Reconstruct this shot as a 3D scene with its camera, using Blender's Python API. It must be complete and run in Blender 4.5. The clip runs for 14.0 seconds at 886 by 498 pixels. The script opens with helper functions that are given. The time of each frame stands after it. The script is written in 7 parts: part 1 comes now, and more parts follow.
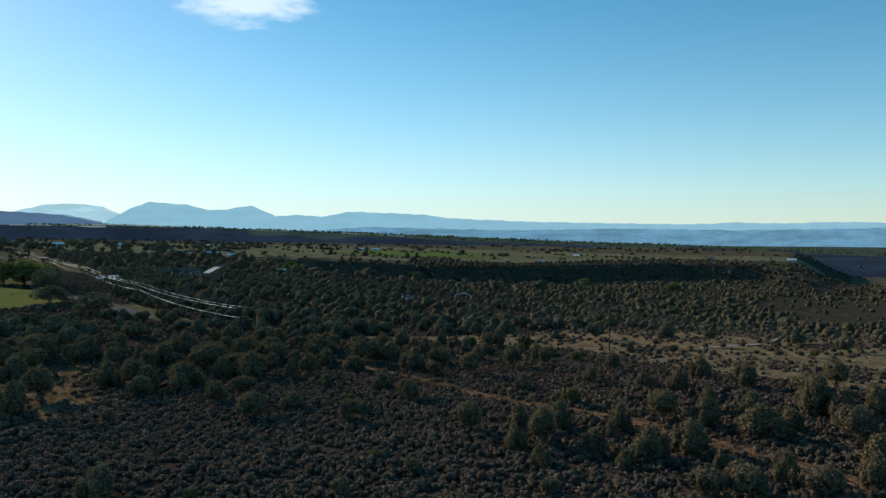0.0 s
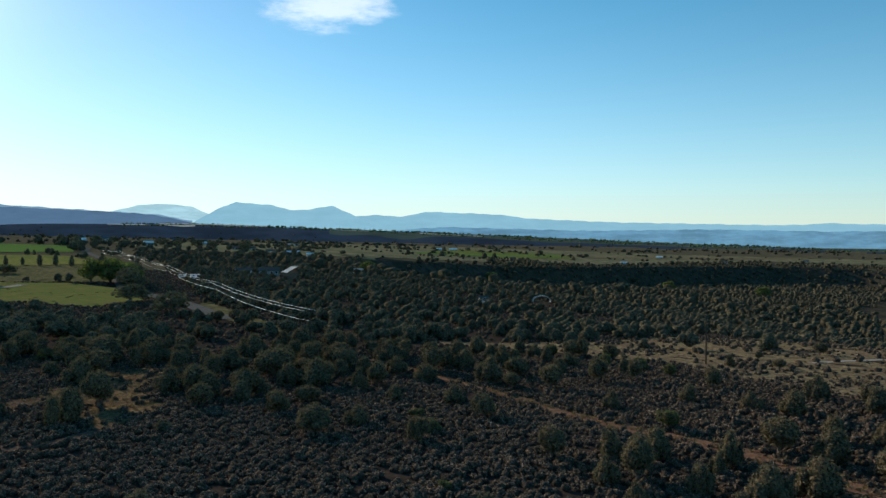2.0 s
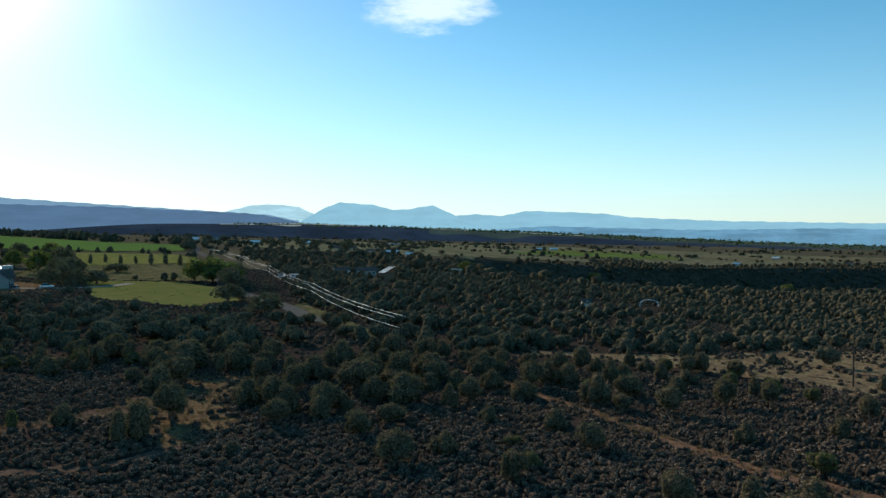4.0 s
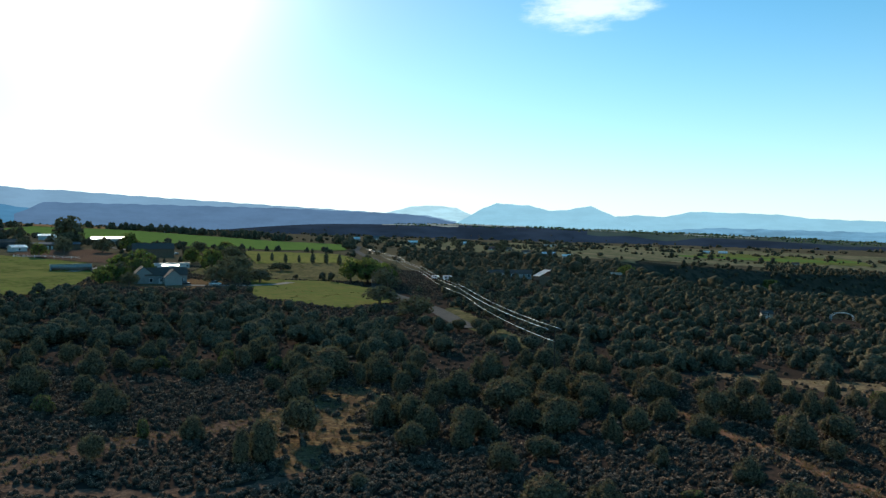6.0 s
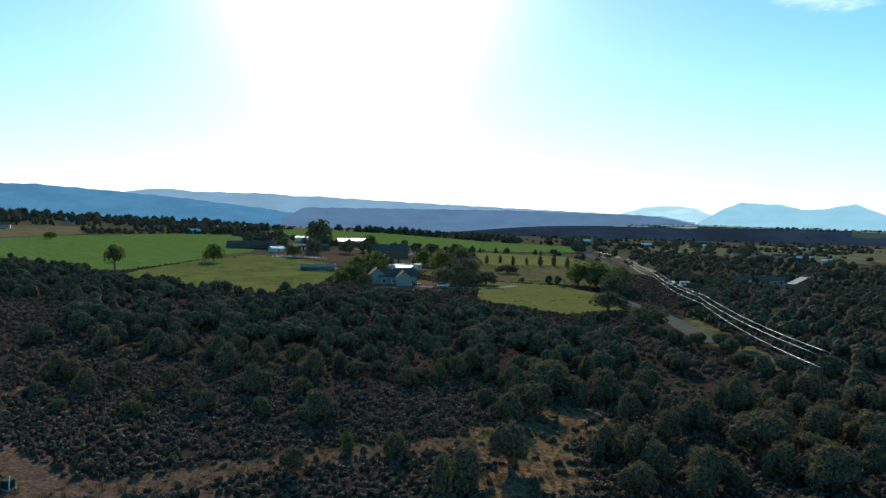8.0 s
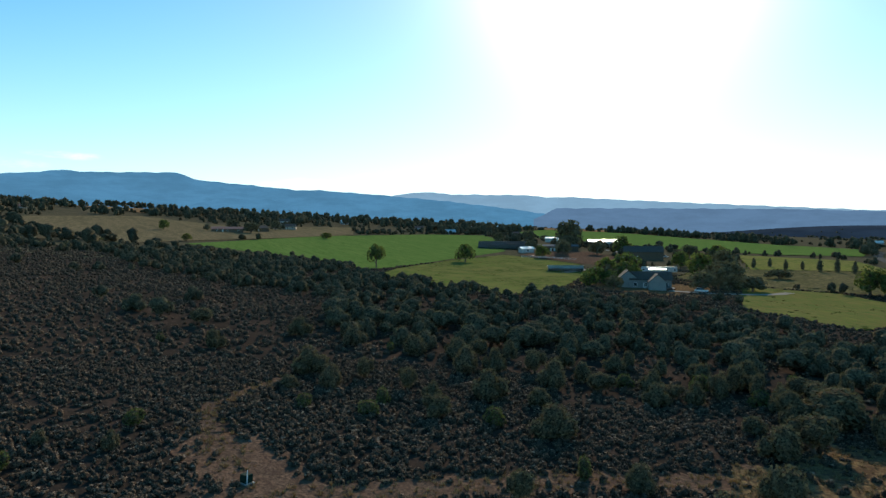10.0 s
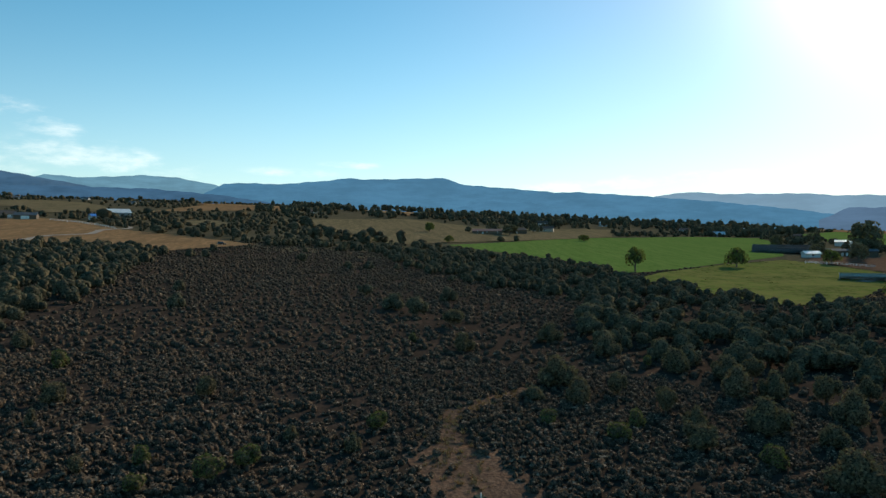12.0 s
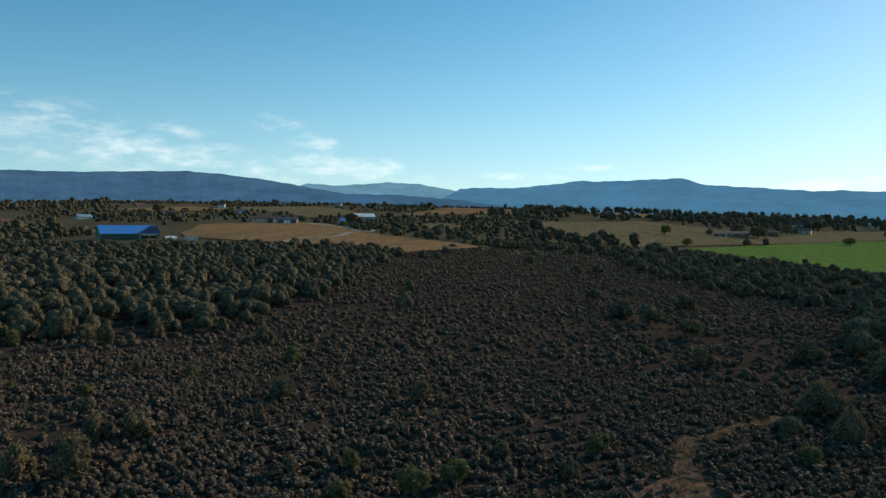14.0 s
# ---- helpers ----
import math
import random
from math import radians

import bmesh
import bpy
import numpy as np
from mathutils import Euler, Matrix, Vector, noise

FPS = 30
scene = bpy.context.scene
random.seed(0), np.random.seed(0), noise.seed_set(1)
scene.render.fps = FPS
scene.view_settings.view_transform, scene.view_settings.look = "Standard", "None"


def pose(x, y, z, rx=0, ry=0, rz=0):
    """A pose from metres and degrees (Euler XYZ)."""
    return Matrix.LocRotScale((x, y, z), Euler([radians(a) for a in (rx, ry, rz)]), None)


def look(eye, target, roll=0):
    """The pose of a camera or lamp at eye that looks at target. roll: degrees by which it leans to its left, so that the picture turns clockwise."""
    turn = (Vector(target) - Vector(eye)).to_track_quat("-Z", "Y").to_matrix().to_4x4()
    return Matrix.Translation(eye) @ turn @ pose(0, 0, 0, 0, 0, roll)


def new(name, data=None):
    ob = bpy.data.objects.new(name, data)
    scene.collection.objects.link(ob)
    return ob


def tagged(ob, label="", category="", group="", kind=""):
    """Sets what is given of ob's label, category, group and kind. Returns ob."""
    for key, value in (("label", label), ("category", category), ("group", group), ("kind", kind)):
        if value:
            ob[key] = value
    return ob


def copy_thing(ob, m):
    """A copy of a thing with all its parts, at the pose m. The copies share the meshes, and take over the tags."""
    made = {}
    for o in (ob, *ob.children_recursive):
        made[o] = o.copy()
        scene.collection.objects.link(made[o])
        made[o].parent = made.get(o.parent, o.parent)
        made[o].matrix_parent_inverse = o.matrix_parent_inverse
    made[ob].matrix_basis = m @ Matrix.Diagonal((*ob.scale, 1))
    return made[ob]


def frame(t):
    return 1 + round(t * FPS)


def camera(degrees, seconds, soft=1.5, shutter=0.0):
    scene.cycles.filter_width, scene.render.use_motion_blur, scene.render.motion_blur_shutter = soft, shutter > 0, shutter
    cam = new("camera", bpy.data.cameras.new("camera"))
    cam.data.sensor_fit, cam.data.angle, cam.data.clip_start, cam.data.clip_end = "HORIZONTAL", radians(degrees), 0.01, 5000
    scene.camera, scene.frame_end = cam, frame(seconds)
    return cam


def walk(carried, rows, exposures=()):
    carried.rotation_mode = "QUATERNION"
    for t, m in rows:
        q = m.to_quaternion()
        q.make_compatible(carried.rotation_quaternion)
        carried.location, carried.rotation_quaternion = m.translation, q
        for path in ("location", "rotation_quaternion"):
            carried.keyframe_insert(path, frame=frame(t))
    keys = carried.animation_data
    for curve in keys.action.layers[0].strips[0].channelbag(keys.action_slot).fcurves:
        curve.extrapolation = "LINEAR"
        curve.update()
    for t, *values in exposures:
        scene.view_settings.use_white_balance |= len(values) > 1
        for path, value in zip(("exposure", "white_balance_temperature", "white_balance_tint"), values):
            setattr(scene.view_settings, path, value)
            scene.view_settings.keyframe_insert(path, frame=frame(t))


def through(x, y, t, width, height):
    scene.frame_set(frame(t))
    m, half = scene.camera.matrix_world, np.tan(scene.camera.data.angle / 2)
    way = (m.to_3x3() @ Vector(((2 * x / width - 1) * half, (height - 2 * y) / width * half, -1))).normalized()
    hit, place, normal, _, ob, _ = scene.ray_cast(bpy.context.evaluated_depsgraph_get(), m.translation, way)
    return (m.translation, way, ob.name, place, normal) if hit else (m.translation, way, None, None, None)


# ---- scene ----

# The camera flies north over sagebrush and turns to its left.
PATH = [  # seconds, place, then yaw to the left, pitch up and roll in degrees
    (0.0, 0.00, -0.00, 24.00, 0.000, -1.576, -0.135),
    (0.5, 0.03, 2.00, 23.96, 1.477, -1.605, -0.142),
    (1.0, 0.00, 4.31, 23.93, 2.813, -1.583, -0.074),
    (1.5, -0.09, 6.83, 23.94, 4.241, -1.574, -0.013),
    (2.0, -0.26, 9.57, 23.99, 6.150, -1.557, 0.039),
    (2.5, -0.54, 12.43, 24.03, 8.101, -1.540, 0.058),
    (2.7, -0.66, 13.58, 24.05, 8.841, -1.502, -0.000),
    (4.8, -2.79, 26.29, 24.37, 18.038, -1.611, 0.154),
    (5.0, -3.20, 27.51, 24.40, 19.198, -1.561, 0.195),
    (5.5, -4.21, 30.59, 24.45, 22.758, -1.580, 0.183),
    (6.0, -5.25, 33.63, 24.50, 26.422, -1.572, 0.259),
    (6.5, -6.35, 36.40, 24.55, 30.129, -1.549, 0.230),
    (7.0, -7.50, 38.94, 24.60, 34.924, -1.553, 0.202),
    (7.5, -8.68, 41.21, 24.62, 39.673, -1.521, 0.151),
    (8.0, -9.95, 43.26, 24.59, 44.601, -1.480, 0.115),
    (8.2, -10.45, 44.06, 24.56, 46.582, -1.460, 0.072),
    (10.3, -16.63, 49.88, 24.43, 67.459, -1.424, 0.021),
    (10.5, -17.32, 50.28, 24.43, 69.550, -1.405, 0.015),
    (11.0, -19.05, 51.22, 24.41, 74.819, -1.359, 0.041),
    (11.5, -20.72, 51.99, 24.40, 79.601, -1.317, 0.070),
    (12.0, -22.43, 52.57, 24.40, 84.724, -1.280, 0.050),
    (12.5, -24.16, 53.06, 24.33, 89.766, -1.238, 0.044),
    (13.0, -25.88, 53.40, 24.27, 94.595, -1.185, 0.044),
    (13.5, -27.61, 53.52, 24.18, 99.002, -1.121, 0.041),
    (14.0, -29.38, 53.56, 24.10, 102.984, -1.048, 0.058),
]
LENS = 63.07


def flight_pose(x, y, z, yaw, pitch, roll):
    a, b = radians(yaw), radians(pitch)
    ahead = Vector((-math.sin(a) * math.cos(b), math.cos(a) * math.cos(b), math.sin(b)))
    return look((x, y, z), Vector((x, y, z)) + ahead * 50.0, roll)


cam = camera(LENS, 14.0, soft=1.4)
walk(cam, [(row[0], flight_pose(*row[1:])) for row in PATH], [(t, e, k, 6) for t, e, k in ((0.0, 0.05, 6400), (2.5, 0.1, 6400), (5.0, 0.25, 6400), (6.5, 0.37, 6400), (8.0, 0.41, 6400), (10.3, 0.36, 6600), (12.0, 0.15, 6950), (14.0, 0.05, 6750))])

# ---- light ----
SUN_AZ, SUN_EL = 51.0, 22.0          # degrees to the left of north, degrees up
SUN_POWER, SKY_POWER = 3.5, 0.142


def direction(az, el):
    a, b = radians(az), radians(el)
    return Vector((-math.sin(a) * math.cos(b), math.cos(a) * math.cos(b), math.sin(b)))


def build_sun():
    lamp = bpy.data.lights.new("sun", "SUN")
    lamp.energy, lamp.angle, lamp.color = SUN_POWER, radians(0.53), (1.0, 0.86, 0.68)
    ob = new("sun", lamp)
    ob.matrix_world = look((0, 0, 200), Vector((0, 0, 200)) - direction(SUN_AZ, SUN_EL))


# Clouds: azimuth, elevation, half width and half height in degrees, tilt, density
CLOUDS = [
    (14.9, 17.9, 6.4, 3.4, -5, 1.2),
    (127.0, 6.4, 16.0, 3.2, 9, 0.5),
    (114.0, 7.8, 6.0, 1.2, 16, 0.5),
    (110.5, 5.4, 9.0, 1.3, 6, 0.55),
    (96.0, 4.6, 5.0, 0.5, 3, 0.4),
    (92.0, 5.3, 3.0, 0.4, 2, 0.5),
    (70.0, 3.9, 12.0, 0.7, -3, 0.5),
]


def build_world():
    world = bpy.data.worlds.new("sky")
    scene.world = world
    world.use_nodes = True
    nodes, links = world.node_tree.nodes, world.node_tree.links
    nodes.clear()
    out, back = nodes.new("ShaderNodeOutputWorld"), nodes.new("ShaderNodeBackground")
    sky = nodes.new("ShaderNodeTexSky")
    sky.sky_type, sky.sun_disc = "NISHITA", False
    sky.sun_elevation, sky.sun_rotation = radians(SUN_EL), radians(-SUN_AZ)
    sky.altitude, sky.air_density, sky.dust_density, sky.ozone_density = 2200, 1.0, 0.4, 2.0
    back.inputs["Strength"].default_value = SKY_POWER
    coord = nodes.new("ShaderNodeTexCoord")

    def op(kind, a, b=None, c=None):
        n = nodes.new("ShaderNodeMath")
        n.operation = kind
        for k, v in enumerate((a, b, c)):
            if v is None:
                continue
            if isinstance(v, (int, float)):
                n.inputs[k].default_value = v
            else:
                links.new(v, n.inputs[k])
        return n.outputs[0]

    def dot(vec):
        n = nodes.new("ShaderNodeVectorMath")
        n.operation = "DOT_PRODUCT"
        links.new(coord.outputs["Generated"], n.inputs[0])
        n.inputs[1].default_value = vec
        return n.outputs["Value"]

    tex = nodes.new("ShaderNodeTexNoise")
    tex.inputs["Scale"].default_value, tex.inputs["Detail"].default_value = 16.0, 6.0
    tex.inputs["Roughness"].default_value = 0.62
    stretch = nodes.new("ShaderNodeMapping")
    stretch.inputs["Scale"].default_value = (1.0, 1.0, 3.2)
    links.new(coord.outputs["Generated"], stretch.inputs["Vector"])
    links.new(stretch.outputs["Vector"], tex.inputs["Vector"])
    total = None
    for az, el, half_w, half_h, tilt, density in CLOUDS:
        ahead = direction(az, el)
        right = direction(az - 90, 0)
        up = right.cross(ahead)
        c, s = math.cos(radians(tilt)), math.sin(radians(tilt))
        r2, u2 = right * c - up * s, up * c + right * s
        u = op("DIVIDE", dot(r2), math.sin(radians(half_w)))
        v = op("DIVIDE", dot(u2), math.sin(radians(half_h)))
        d = op("ADD", op("MULTIPLY", u, u), op("MULTIPLY", v, v))
        front = op("GREATER_THAN", dot(ahead), 0.0)
        fall = op("MULTIPLY", op("MAXIMUM", op("SUBTRACT", 1.0, d), 0.0), front)
        fall = op("MULTIPLY", fall, density)
        total = fall if total is None else op("MAXIMUM", total, fall)
    ramp = nodes.new("ShaderNodeMapRange")
    ramp.interpolation_type = "SMOOTHSTEP"
    links.new(op("ADD", tex.outputs["Fac"], op("MULTIPLY", total, 0.42)), ramp.inputs["Value"])
    ramp.inputs["From Min"].default_value, ramp.inputs["From Max"].default_value = 0.54, 1.0
    cover = op("MULTIPLY", ramp.outputs["Result"], op("MINIMUM", op("MULTIPLY", total, 3.0), 1.0))
    mix = nodes.new("ShaderNodeMix")
    mix.data_type = "RGBA"
    links.new(op("MULTIPLY", cover, 0.5), mix.inputs["Factor"])
    clear = nodes.new("ShaderNodeHueSaturation")
    clear.inputs["Saturation"].default_value, clear.inputs["Hue"].default_value = 1.29, 0.480
    links.new(sky.outputs["Color"], clear.inputs["Color"])
    cool = nodes.new("ShaderNodeMix")
    cool.data_type, cool.blend_type = "RGBA", "MULTIPLY"
    cool.inputs["Factor"].default_value = 1.0
    cool.inputs["B"].default_value = (0.83, 0.965, 0.985, 1.0)
    links.new(clear.outputs["Color"], cool.inputs["A"])
    # pale haze low over the horizon, all round
    low = op("POWER", op("SUBTRACT", 1.0, op("MAXIMUM", dot((0, 0, 1)), 0.0)), 6.8)
    haze = nodes.new("ShaderNodeMix")
    haze.data_type = "RGBA"
    thick = op("ADD", op("MULTIPLY", op("MAXIMUM", dot(direction(SUN_AZ, SUN_EL)), 0.0), 0.5), 0.52)
    links.new(op("MULTIPLY", low, thick), haze.inputs["Factor"])
    links.new(cool.outputs["Result"], haze.inputs["A"])
    towards = op("ADD", op("MULTIPLY", op("MAXIMUM", dot(direction(SUN_AZ, SUN_EL)), 0.0), 0.34), 0.78)
    veil = nodes.new("ShaderNodeVectorMath")
    veil.operation = "SCALE"
    veil.inputs[0].default_value = (4.8, 5.6, 5.65)
    links.new(towards, veil.inputs["Scale"])
    links.new(veil.outputs["Vector"], haze.inputs["B"])
    links.new(haze.outputs["Result"], mix.inputs["A"])
    mix.inputs["B"].default_value = (9.0, 9.0, 9.0, 1.0)
    # bright haze round the sun, as dusty air scatters it forwards
    near_sun = op("MAXIMUM", dot(direction(SUN_AZ, SUN_EL)), 0.0)
    light = mix.outputs["Result"]
    for tightness, power, tone in ((80.0, 10.0, (1.0, 0.93, 0.82)), (9.0, 0.85, (1.7, 0.6, 0.4))):
        add = nodes.new("ShaderNodeVectorMath")
        add.operation = "SCALE"
        add.inputs[0].default_value = tone
        links.new(op("MULTIPLY", op("POWER", near_sun, tightness), power), add.inputs["Scale"])
        total_light = nodes.new("ShaderNodeVectorMath")
        total_light.operation = "ADD"
        links.new(light, total_light.inputs[0])
        links.new(add.outputs["Vector"], total_light.inputs[1])
        light = total_light.outputs["Vector"]
    links.new(light, back.inputs["Color"])
    links.new(back.outputs["Background"], out.inputs["Surface"])


build_sun()
build_world()

# ---- materials ----
def node_material(name):
    m = bpy.data.materials.new(name)
    m.use_nodes = True
    nodes, links = m.node_tree.nodes, m.node_tree.links
    nodes.clear()
    out = nodes.new("ShaderNodeOutputMaterial")
    return m, nodes, links, out


def blend(nodes, links, factor, a, b):
    mix = nodes.new("ShaderNodeMix")
    mix.data_type = "RGBA"
    if isinstance(factor, float):
        mix.inputs["Factor"].default_value = factor
    else:
        links.new(factor, mix.inputs["Factor"])
    for socket, v in (("A", a), ("B", b)):
        if isinstance(v, tuple):
            mix.inputs[socket].default_value = (*v, 1.0)
        else:
            links.new(v, mix.inputs[socket])
    return mix.outputs["Result"]


def noise_fac(nodes, links, vector, scale, low=0.4, high=0.6, detail=4.0, rough=0.6):
    tex = nodes.new("ShaderNodeTexNoise")
    tex.inputs["Scale"].default_value, tex.inputs["Detail"].default_value = scale, detail
    tex.inputs["Roughness"].default_value = rough
    links.new(vector, tex.inputs["Vector"])
    ramp = nodes.new("ShaderNodeMapRange")
    ramp.interpolation_type = "SMOOTHSTEP"
    ramp.inputs["From Min"].default_value, ramp.inputs["From Max"].default_value = low, high
    links.new(tex.outputs["Fac"], ramp.inputs["Value"])
    return ramp.outputs["Result"]


def earth(name, colours, scales, rough=0.95, bump=0.3, bump_scale=3.0, stretch=(1, 1, 1), turn=0.0):
    """A surface laid on the land: colours mixed by noise at world size."""
    m, nodes, links, out = node_material(name)
    geo = nodes.new("ShaderNodeNewGeometry")
    mapping = nodes.new("ShaderNodeMapping")
    mapping.inputs["Scale"].default_value = stretch
    mapping.inputs["Rotation"].default_value = (0, 0, radians(turn))
    links.new(geo.outputs["Position"], mapping.inputs["Vector"])
    pos = mapping.outputs["Vector"]
    colour = colours[0]
    for c, s in zip(colours[1:], scales):
        colour = blend(nodes, links, noise_fac(nodes, links, pos, s, 0.38, 0.64), colour, c)
    bsdf = nodes.new("ShaderNodeBsdfPrincipled")
    bsdf.inputs["Roughness"].default_value = rough
    bsdf.inputs["Specular IOR Level"].default_value = 0.0
    links.new(colour, bsdf.inputs["Base Color"])
    if bump:
        tex = nodes.new("ShaderNodeTexNoise")
        tex.inputs["Scale"].default_value, tex.inputs["Detail"].default_value = bump_scale, 5.0
        links.new(geo.outputs["Position"], tex.inputs["Vector"])
        bp = nodes.new("ShaderNodeBump")
        bp.inputs["Strength"].default_value, bp.inputs["Distance"].default_value = bump, 0.3
        links.new(tex.outputs["Fac"], bp.inputs["Height"])
        links.new(bp.outputs["Normal"], bsdf.inputs["Normal"])
    links.new(bsdf.outputs["BSDF"], out.inputs["Surface"])
    return m


def leafage(name, dark, light, dry, through=0.25, dry_share=0.15, tufts=0.0, lit=(0.92, 1.02, 0.6)):
    """Leaves: colour varies from leaf to leaf and from plant to plant; tufts: small clusters to the metre, their shaded
    gaps painted dark.
    """
    m, nodes, links, out = node_material(name)
    geo, info = nodes.new("ShaderNodeNewGeometry"), nodes.new("ShaderNodeObjectInfo")
    tint = nodes.new("ShaderNodeAttribute")
    tint.attribute_name = "tint"
    both = nodes.new("ShaderNodeMath")
    both.operation = "ADD"
    links.new(info.outputs["Random"], both.inputs[0])
    links.new(tint.outputs["Fac"], both.inputs[1])
    wrap = nodes.new("ShaderNodeMath")
    wrap.operation = "FRACT"
    links.new(both.outputs[0], wrap.inputs[0])
    colour = blend(nodes, links, geo.outputs["Random Per Island"], dark, light)
    some = nodes.new("ShaderNodeMapRange")
    some.inputs["From Min"].default_value, some.inputs["From Max"].default_value = 1.0 - 2 * dry_share, 1.0
    links.new(wrap.outputs[0], some.inputs["Value"])
    colour = blend(nodes, links, some.outputs["Result"], colour, dry)
    diffuse, trans = nodes.new("ShaderNodeBsdfDiffuse"), nodes.new("ShaderNodeBsdfTranslucent")
    mix = nodes.new("ShaderNodeMixShader")
    mix.inputs["Fac"].default_value = through
    if tufts:
        # halved colour by noise, painting the shade in gaps between clusters
        colour = blend(nodes, links, noise_fac(nodes, links, geo.outputs["Position"], tufts, 0.38, 0.6, 3.0, 0.7), tuple(v * 0.5 for v in dark), colour)
        tex, bp = nodes.new("ShaderNodeTexNoise"), nodes.new("ShaderNodeBump")
        tex.inputs["Scale"].default_value, tex.inputs["Detail"].default_value = tufts * 1.3, 4.0
        links.new(geo.outputs["Position"], tex.inputs["Vector"])
        bp.inputs["Strength"].default_value, bp.inputs["Distance"].default_value = 1.0, 0.25
        links.new(tex.outputs["Fac"], bp.inputs["Height"])
        links.new(bp.outputs["Normal"], diffuse.inputs["Normal"])
    glow = nodes.new("ShaderNodeMix")
    glow.data_type, glow.blend_type = "RGBA", "MULTIPLY"
    glow.inputs["Factor"].default_value = 1.0
    glow.inputs["B"].default_value = (*lit, 1.0)
    links.new(colour, glow.inputs["A"])
    links.new(colour, diffuse.inputs["Color"])
    links.new(glow.outputs["Result"], trans.inputs["Color"])
    links.new(diffuse.outputs["BSDF"], mix.inputs[1])
    links.new(trans.outputs["BSDF"], mix.inputs[2])
    links.new(mix.outputs["Shader"], out.inputs["Surface"])
    return m


def solid(name, colour, rough=0.6, metal=0.0, worn=None, scale=1.2, spec=0.4, bands=0.0):
    """A made surface with wear at two scales; bands: ribs of sheet metal a metre."""
    m, nodes, links, out = node_material(name)
    coord = nodes.new("ShaderNodeTexCoord")
    worn = worn or tuple(c * 0.7 for c in colour)
    c = blend(nodes, links, noise_fac(nodes, links, coord.outputs["Object"], scale, 0.45, 0.75), colour, worn)
    c = blend(nodes, links, noise_fac(nodes, links, coord.outputs["Object"], scale * 9, 0.55, 0.8), c, tuple(v * 0.8 for v in colour))
    bsdf = nodes.new("ShaderNodeBsdfPrincipled")
    bsdf.inputs["Roughness"].default_value, bsdf.inputs["Metallic"].default_value = rough, metal
    bsdf.inputs["Specular IOR Level"].default_value = spec
    links.new(c, bsdf.inputs["Base Color"])
    if bands:
        wave = nodes.new("ShaderNodeTexWave")
        wave.inputs["Scale"].default_value = bands
        links.new(coord.outputs["Object"], wave.inputs["Vector"])
        bp = nodes.new("ShaderNodeBump")
        bp.inputs["Strength"].default_value, bp.inputs["Distance"].default_value = 0.4, 0.05
        links.new(wave.outputs["Fac"], bp.inputs["Height"])
        links.new(bp.outputs["Normal"], bsdf.inputs["Normal"])
    links.new(bsdf.outputs["BSDF"], out.inputs["Surface"])
    return m


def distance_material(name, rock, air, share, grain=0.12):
    """Far mountains: rock and forest, with the haze of distant air painted in as emission."""
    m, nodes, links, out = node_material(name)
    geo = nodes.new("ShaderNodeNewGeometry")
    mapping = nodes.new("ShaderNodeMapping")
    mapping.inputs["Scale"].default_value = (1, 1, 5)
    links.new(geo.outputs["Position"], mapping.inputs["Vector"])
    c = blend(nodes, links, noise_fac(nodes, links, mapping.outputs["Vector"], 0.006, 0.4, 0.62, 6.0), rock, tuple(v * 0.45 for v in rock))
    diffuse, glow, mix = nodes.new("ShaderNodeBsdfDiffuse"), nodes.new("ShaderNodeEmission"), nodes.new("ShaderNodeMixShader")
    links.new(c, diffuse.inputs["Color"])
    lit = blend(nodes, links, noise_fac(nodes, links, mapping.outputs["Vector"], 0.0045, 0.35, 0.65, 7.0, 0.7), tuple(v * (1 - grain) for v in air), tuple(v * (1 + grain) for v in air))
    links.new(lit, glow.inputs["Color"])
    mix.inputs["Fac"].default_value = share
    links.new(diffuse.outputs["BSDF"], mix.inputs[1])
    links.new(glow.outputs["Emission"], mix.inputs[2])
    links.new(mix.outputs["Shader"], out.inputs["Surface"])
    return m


SOIL = earth("red_soil", [(0.051, 0.037, 0.029), (0.036, 0.029, 0.023), (0.078, 0.053, 0.040), (0.043, 0.034, 0.027)], [0.05, 0.12, 1.1], bump=0.5, bump_scale=2.2)
BRUSH = earth("low_brush", [(0.082, 0.075, 0.047), (0.115, 0.095, 0.060), (0.060, 0.060, 0.037), (0.125, 0.10, 0.064)], [0.01, 0.035, 0.3], bump=0.8, bump_scale=0.4)
DIRT = earth("dirt_track", [(0.165, 0.098, 0.064), (0.105, 0.066, 0.046), (0.19, 0.122, 0.082), (0.092, 0.06, 0.044)], [0.3, 0.9, 2.6], bump=0.6, bump_scale=2.4)
REDDIRT = earth("red_track", [(0.205, 0.105, 0.064), (0.13, 0.07, 0.046), (0.23, 0.13, 0.08)], [0.3, 1.2], bump=0.6, bump_scale=2.4)
DRYGRASS = earth("dry_grass", [(0.215, 0.135, 0.066), (0.135, 0.08, 0.046), (0.245, 0.165, 0.08), (0.115, 0.072, 0.044)], [0.12, 0.5, 1.6], bump=0.9, bump_scale=2.0)
MEADOW = earth("pale_meadow", [(0.225, 0.158, 0.082), (0.14, 0.103, 0.060), (0.20, 0.122, 0.074), (0.275, 0.205, 0.110), (0.12, 0.088, 0.055)], [0.035, 0.07, 0.35, 1.1], bump=0.9, bump_scale=1.5)
